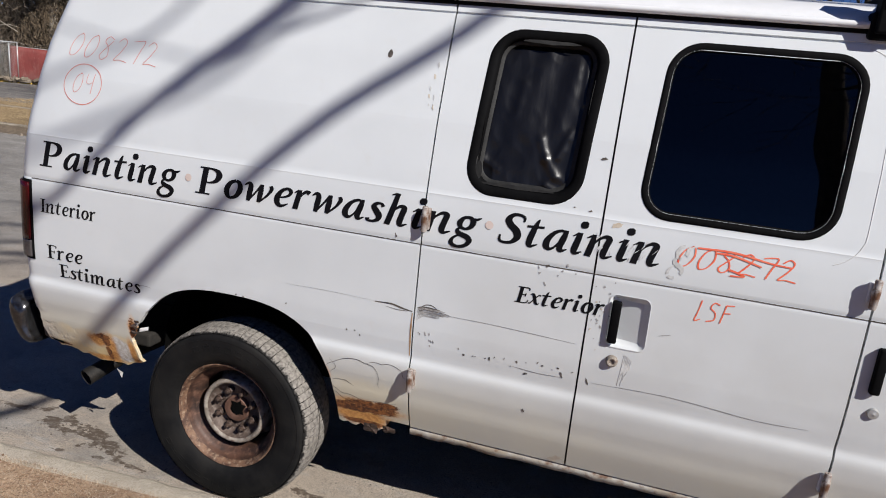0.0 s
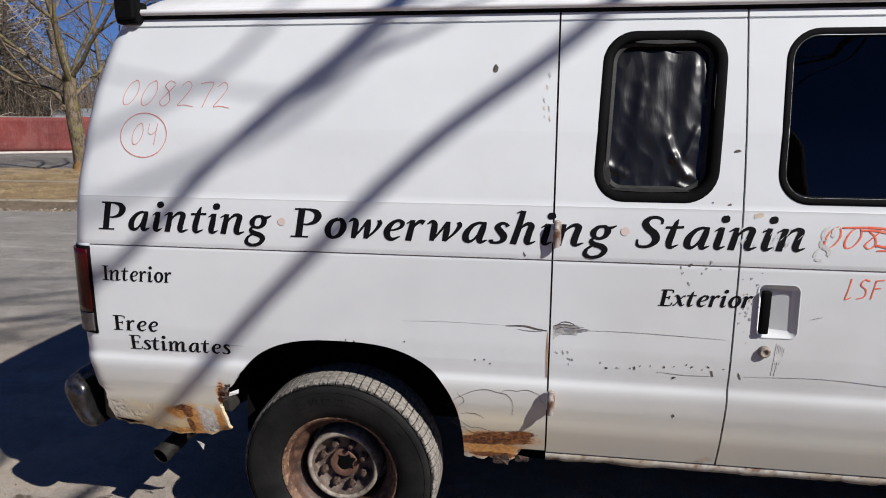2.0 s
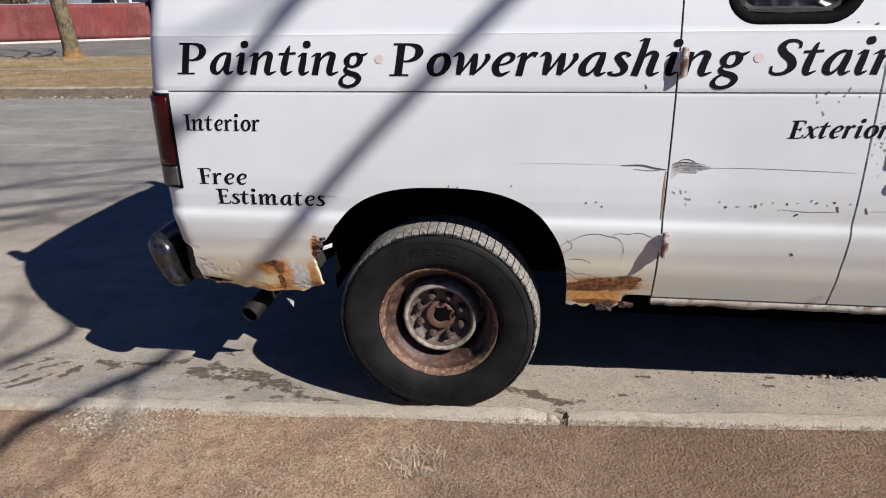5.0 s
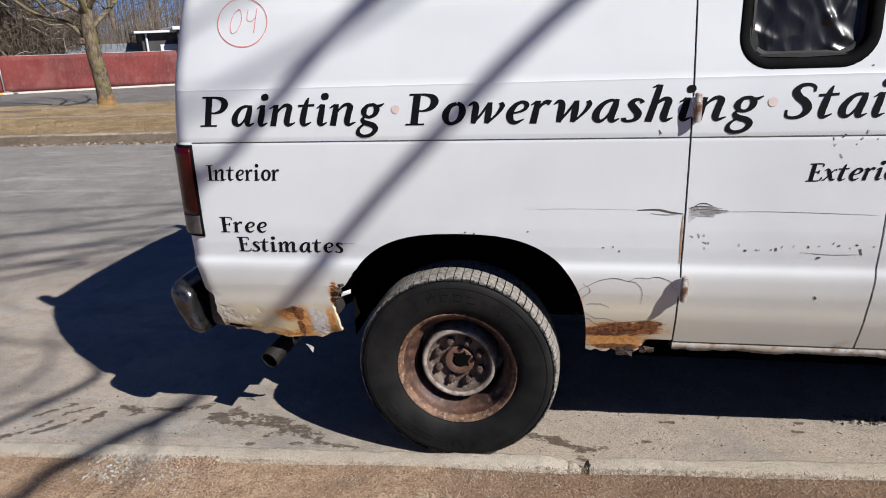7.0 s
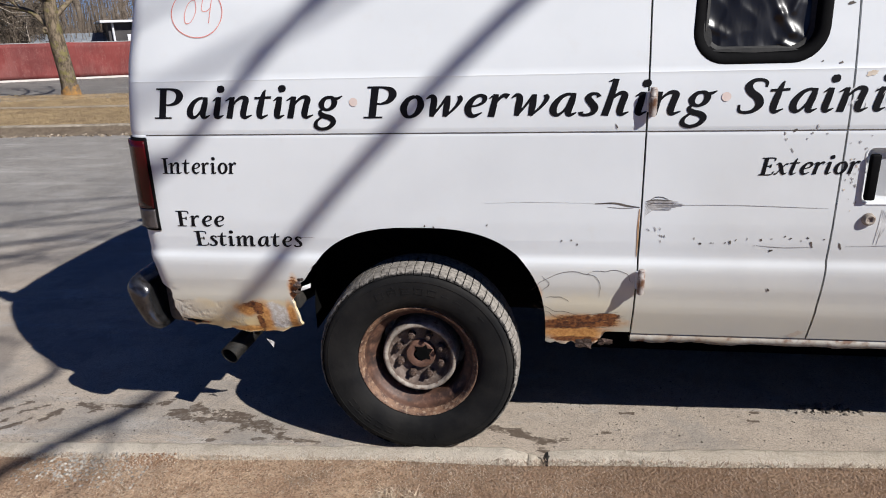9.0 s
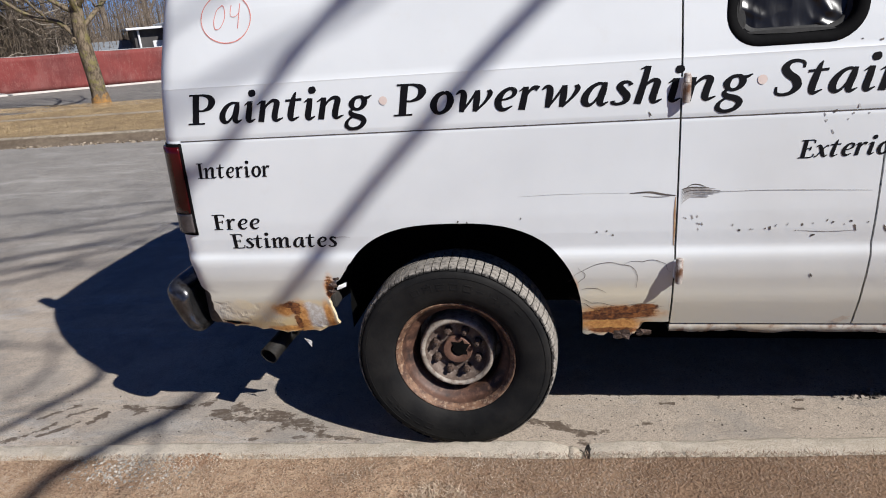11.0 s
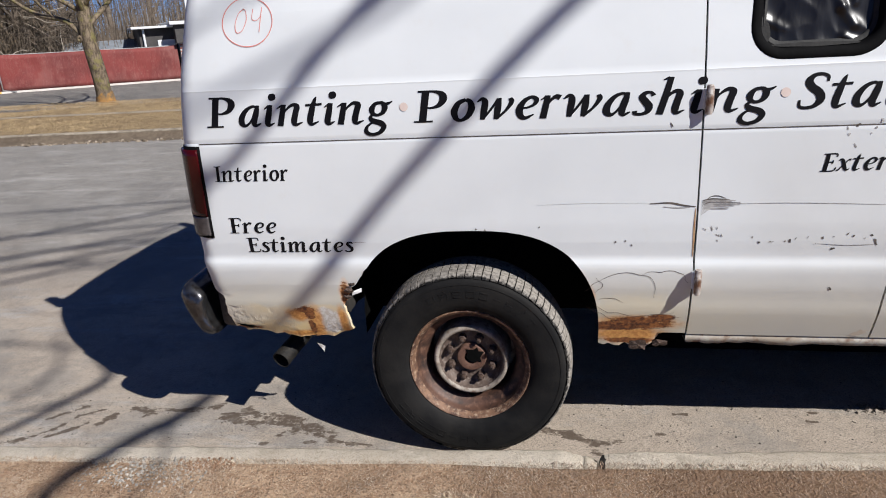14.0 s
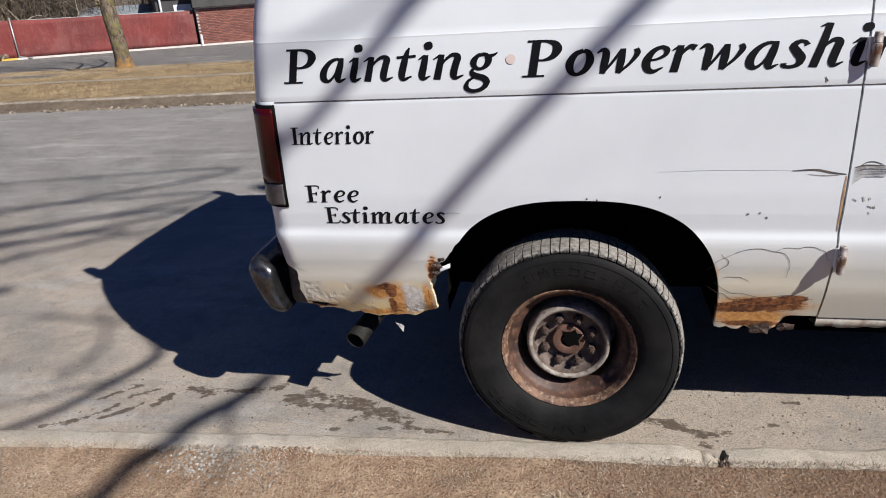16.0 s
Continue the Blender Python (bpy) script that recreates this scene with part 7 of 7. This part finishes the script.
part("downpipe", tube([(-1.4, 0.5, 0), (-1.4, 0.5, TOP + 0.7)], [0.05, 0.05], 8), M["siding"], shop)
part("meter_post", tube([(0.05, -0.35, 0), (0.05, -0.35, 0.55)], [0.05, 0.05], 8), M["siding"], shop, "short white post")
bmesh_brick = bmesh.new()
bmesh.ops.create_cube(bmesh_brick, size=1)
bmesh.ops.scale(bmesh_brick, vec=(0.197, 0.035, 0.059), verts=bmesh_brick.verts)
bmesh.ops.bevel(bmesh_brick, geom=bmesh_brick.edges[:], offset=0.004, segments=1, affect="EDGES")
brick_me = bpy.data.meshes.new("brick")
bmesh_brick.to_mesh(brick_me)
bmesh_brick.free()
brick_me.materials.append(M["brick"])
for j in range(23):
    for i in range(13):
        ob = new("brick", brick_me)
        ob.parent = shop
        ob.location = (0.12 + 0.207 * i + (0.1035 if j % 2 else 0), 0.012, 0.04 + 0.0715 * j)
more = []
for j in range(23):
    for i in range(13, 42):
        xx, zz = 0.12 + 0.207 * i + (0.1035 if j % 2 else 0), 0.04 + 0.0715 * j
        more.append(([(xx - 0.098, 0.0, zz - 0.03), (xx + 0.098, 0.0, zz - 0.03), (xx + 0.098, 0.0, zz + 0.03), (xx - 0.098, 0.0, zz + 0.03)], [(0, 1, 2, 3)]))
tagged(part("far_bricks", join(*more), M["brick"], shop), "", "", "", "stuff")

# overhead cables with their poles
for zz, off in ((4.83, 0.0), (4.98, 0.1), (5.75, 0.2)):
    pts = [(-34 + 50 * j / 24, 15.8 + off + 0.4 * j / 24, zz + 0.0026 * (-22 + 50 * j / 24) ** 2) for j in range(25)]
    tagged(part("overhead_cable", tube(pts, [0.014] * 25, 5), M["cable"]), "thin black overhead cable across the sky", "cable", "overhead cables")
for px, py in ((-34, 15.9), (16, 16.3)):
    pole = tagged(empty("utility_pole", (px, py, -0.2)), "plain brown timber utility pole", "pole")
    part("shaft", tube([(0, 0, -0.3), (0, 0, 8.2)], [0.16, 0.11], 10), M["bark2"], pole, "", True)
    part("crossarm", box(-0.05, 0.05, -0.9, 0.9, 6.6, 6.72, 0.01), M["bark2"], pole)

# ---- the near tree, whose limbs shade the van ----
S = (1.04, -0.65, 1.0)


def lit(p, k):
    """A point k metres higher that shades p."""
    return (p[0] + S[0] * k, p[1] + S[1] * k, p[2] + S[2] * k)


nt = tagged(empty("shade_tree", (8.2, -3.2, 0.15)), "large bare street tree on the near verge", "tree")
wood, twig = [tube([(0, 0, -0.2), (0.02, 0, 1.5), (0, 0.05, 3.2), (-0.1, 0.05, 4.6), (-0.2, 0, 6.0), (-0.3, 0, 10)], [0.36, 0.28, 0.25, 0.22, 0.18, 0.08], 14)], []
rng = random.Random(12)
BASE = Vector((8.2, -3.2, 0.15))


def limb(points, r0, r1, offspring, dep=1, ln=0.9):
    q = [Vector(p) - BASE for p in spline(points, 5)]
    n = len(q)
    wood.append(tube(q, [r0 + (r1 - r0) * i / (n - 1) for i in range(n)], 8, False))
    for i in range(offspring):
        j = rng.randint(n // 4, n - 2)
        d = (q[j + 1] - q[j]).normalized()
        ax = Vector((rng.uniform(-1, 1), rng.uniform(-1, 1), rng.uniform(-0.5, 1))).normalized()
        grow(rng, q[j], (d + ax * 0.8).normalized(), ln * rng.uniform(0.7, 1.4), r1 * rng.uniform(0.25, 0.5), dep, wood, twig, 0.6)


KA, KB = 4.2, 4.4
limb([(8.0, -3.2, 7.2), (6.6, -3.0, 7.6), lit((0.80, 0.2, 2.62), KA), lit((0.30, 0.17, 2.12), KA), lit((0.05, 0.13, 1.87), KA), lit((-0.31, 0.06, 1.58), KA), lit((-0.79, 0.0, 1.12), KA), lit((-1.30, 0.25, 0.70), KA), lit((-1.86, 0.52, 0.0), KA), lit((-1.95, 0.24, 0.0), KA), lit((-2.06, 0.02, 0.0), KA), lit((-2.15, -0.3, 0.13), KA)], 0.032, 0.017, 2, 2, 1.0)
limb([lit((0.95, 0.2, 2.35), KA), lit((0.44, 0.16, 1.99), KA), lit((0.05, 0.12, 1.80), KA), lit((-0.14, 0.09, 1.70), KA)], 0.011, 0.015, 2)
limb([(8.0, -3.2, 7.6), (7.0, -3.0, 8.2), lit((1.60, 0.2, 2.72), KB), lit((1.12, 0.18, 2.20), KB), lit((0.76, 0.13, 1.87), KB), lit((0.33, 0.06, 1.55), KB), lit((-0.11, 0.0, 1.14), KB), lit((-0.37, 0.0, 0.87), KB), lit((-0.66, 0.05, 0.56), KB), lit((-1.0, 0.12, 0.25), KB), lit((-1.30, 0.18, 0.0), KB), lit((-1.40, 0.0, 0.01), KB), lit((-1.31, -0.26, 0.12), KB), lit((-1.37, -0.40, 0.13), KB), lit((-1.40, -0.60, 0.13), KB), lit((-1.7, -1.0, 0.13), KB)], 0.030, 0.027, 2, 2, 0.9)
limb([(7.9, -3.2, 8.5), (6.9, -4.0, 9.6), lit((0.25, 0.2, 2.6), 6.5), lit((-0.30, 0.13, 1.88), 6.5), lit((-0.64, 0.08, 1.67), 6.5), lit((-0.95, 0.05, 1.50), 6.5), lit((-2.27, 0.66, -0.05), 6.5), lit((-2.25, 0.3, -0.05), 6.5)], 0.017, 0.012, 1, 1, 0.8)
limb([(7.9, -3.2, 8.8), lit((0.6, 0.2, 2.3), 7.4), lit((-0.05, 0.08, 1.70), 7.4), lit((-0.385, 0.03, 1.532), 7.4), lit((-0.653, 0.02, 1.416), 7.4), lit((-0.963, 0.02, 1.291), 7.4), lit((-2.2, 0.5, 0.6), 7.4)], 0.024, 0.017, 1, 1, 0.8)
part("trunk", join(*wood), M["bark2"], nt, "", True)
tagged(part("crown", join(*twig), M["bark2"], nt), kind="stuff")

# a second one further back, whose limbs shade the street
BASE = Vector((3.6, -6.4, 0.16))
nt = tagged(empty("shade_tree", BASE), "bare street tree further along the near verge", "tree")
wood, twig = [tube([(0, 0, -0.2), (0.02, 0, 1.5), (0, 0.05, 3.2), (-0.05, 0.05, 5.0), (0, 0, 7.0), (-0.1, 0, 10)], [0.30, 0.23, 0.21, 0.18, 0.13, 0.06], 14)], []
for gx, gy, dx, dy, k in ((-3.3, 1.2, -1.6, -0.7, 6.2), (-3.2, 2.2, -2.2, -0.9, 6.6), (-3.0, 3.1, -2.8, -0.6, 7.4), (-3.4, 0.7, -1.5, -0.5, 6.0), (-3.2, 3.9, -3.2, -0.5, 7.9), (-3.0, 2.7, -2.4, -1.0, 7.0)):
    k += 2.2
    a, b = lit((gx, gy, 0), k), lit((gx + dx, gy + dy, 0), k - 0.4)
    mid = lit((gx + dx * 0.5, gy + dy * 0.5 + 0.15, 0), k - 0.1)
    limb([(3.6, -6.4, k - 1.0), (3.4, -5.2, k - 0.4), a, mid, b], 0.034, 0.012, 6, 2, 1.5)
part("trunk", join(*wood), M["bark2"], nt, "", True)
tagged(part("crown", join(*twig), M["bark2"], nt), kind="stuff")


# ---- grass, grit and litter ----
def blades(n, ulo, uhi, vlo, vhi, z, hmax, width, seed, dense=lambda u, v: True, skew=STREET, sloped=False, material="blade"):
    rng = np.random.default_rng(seed)
    u, v = rng.uniform(ulo, uhi, n), rng.uniform(vlo, vhi, n)
    keep = np.array([dense(a, b) for a, b in zip(u, v)])
    u, v = u[keep], v[keep]
    n = len(u)
    h = hmax * (0.3 + 0.7 * rng.random(n))
    a = rng.uniform(0, 2 * np.pi, n)
    lean = rng.uniform(0.4, 1.8, n) * h
    b = rng.uniform(0, 2 * np.pi, n)
    x, y = u, v + skew * u
    zz = z(v) if callable(z) else np.full(n, z)
    if sloped:
        zz = zz + np.array([tilt(q) for q in u])
    w = width * (0.5 + rng.random(n))
    V = np.empty((n, 3, 3))
    V[:, 0] = np.stack([x - np.cos(a) * w, y - np.sin(a) * w, zz], 1)
    V[:, 1] = np.stack([x + np.cos(a) * w, y + np.sin(a) * w, zz], 1)
    V[:, 2] = np.stack([x + np.cos(b) * lean, y + np.sin(b) * lean, zz + h], 1)
    me = bpy.data.meshes.new("grass")
    me.vertices.add(3 * n)
    me.vertices.foreach_set("co", V.reshape(-1))
    me.loops.add(3 * n)
    me.loops.foreach_set("vertex_index", np.arange(3 * n, dtype=np.int32))
    me.polygons.add(n)
    me.polygons.foreach_set("loop_start", np.arange(0, 3 * n, 3, dtype=np.int32))
    me.polygons.foreach_set("loop_total", np.full(n, 3, dtype=np.int32))
    me.update()
    me.validate()
    me.materials.append(M[material])
    return me


def patchy(u, v):
    return noise.noise((u * 2.2, v * 2.2, 0)) + 0.6 * noise.noise((u * 8, v * 8, 3)) > -0.35 * (1 if v < -0.4 else 2)


near_z = lambda v: np.interp(v, [-14, -6, -3, -1.6, -1.0, -0.6, -0.32, -0.25], [0.20, 0.17, 0.160, 0.156, 0.154, 0.153, 0.152, 0.150]) - 0.002
g = part("lawn_grass", blades(330000, -2.9, 2.6, -1.25, -0.262, near_z, 0.012, 0.0007, 1, patchy, KERB, True), None)
tagged(g, "short brown dead grass blades", "grass", "", "stuff")
g = part("lawn_edge_grass", blades(6000, -3.2, 2.6, -0.275, -0.240, near_z, 0.016, 0.0012, 2, patchy, KERB, True), None)
tagged(g, "dead grass creeping over the kerb", "grass", "", "stuff")
g = part("verge_grass", blades(150000, -22, -3, 9.15, 15.3, lambda v: np.interp(v, [9.15, 9.6, 13, 15.2], [-0.02, 0.0, 0.01, -0.1]), 0.045, 0.0028, 3, lambda u, v: not (11.42 + 0.12 * noise.noise((u * 0.8, 1, 1)) < v < 11.70 + 0.14 * noise.noise((u * 0.9, 5, 1))) and not (-20.6 < u < -14.9) and noise.noise((u * 0.9, v * 0.9, 2)) > -0.42, material="straw"), None)
tagged(g, "pale dry grass of the far verge", "grass", "", "stuff")


def grit(name, n, box_, size, zf, mat_, seed, label, near=True, heap=False):
    rng = random.Random(seed)
    out = []
    for i in range(n):
        u, v = rng.uniform(box_[0], box_[1]), rng.uniform(box_[2], box_[3])
        if heap:
            u = min(max(rng.gauss((box_[0] + box_[1]) / 2, (box_[1] - box_[0]) / 4), box_[0]), box_[1])
            v = min(max(rng.gauss((box_[2] + box_[3]) / 2, (box_[3] - box_[2]) / 4), box_[2]), box_[3])
        x, y = u, v + (KERB if near else STREET) * u
        z = zf(v) + (tilt(u) if near else 0.0)
        s = size * (0.3 + rng.random() ** 3 * 1.6)
        m = Euler((rng.uniform(-0.4, 0.4), rng.uniform(-0.4, 0.4), rng.uniform(0, 6))).to_matrix()
        v8 = []
        for c in ((-1, -1, -0.5), (1, -0.8, -0.5), (0.8, 1, -0.5), (-1, 0.7, -0.5), (-0.5, -0.5, 0.6), (0.6, -0.4, 0.5), (0.2, 0.6, 0.6)):
            p = m @ Vector(c) * s
            v8.append((x + p.x, y + p.y, z + p.z + s * 0.4))
        out.append((v8, [(0, 1, 5, 4), (1, 2, 6, 5), (2, 3, 6), (3, 0, 4), (3, 4, 6), (4, 5, 6)]))
    return tagged(part(name, join(*out), mat_), label, "grit", "", "stuff")


grit("road_grit", 2600, (-3, 2.8, -0.14, 0.55), 0.0022, lambda v: 0.0, M["speck"], 5, "scattered grit on the road surface")
grit("gutter_litter", 1500, (-14, -2, 8.62, 9.02), 0.020, height, M["debris"], 6, "dead leaves and litter along the far gutter", False)
grit("kerb_gravel", 1300, (-1.34, -0.88, -0.42, -0.235), 0.0030, lambda v: 0.151, M["gravel"], 11, "patch of loose grey gravel at the kerb's back edge", heap=True)
grit("mud_clods", 190, (1.40, 1.66, 0.27, 0.35), 0.006, lambda v: 0.0, M["speck"], 7, "small dark clods on the road beside the van", heap=True)
grit("soil_patch", 700, (-1.01, -0.80, -0.315, -0.235), 0.0030, lambda v: 0.151, M["soil"], 12, "patch of orange-brown soil at the lawn's edge", heap=True)
tuft = part("grass_tuft", blades(900, -0.10, 0.09, -0.56, -0.40, near_z, 0.030, 0.0016, 9, lambda u, v: math.hypot(u / 0.09, (v + 0.48) / 0.08) < 1, KERB, True), None)
tagged(tuft, "pale straw tuft standing in the dead lawn", "grass", "", "stuff")
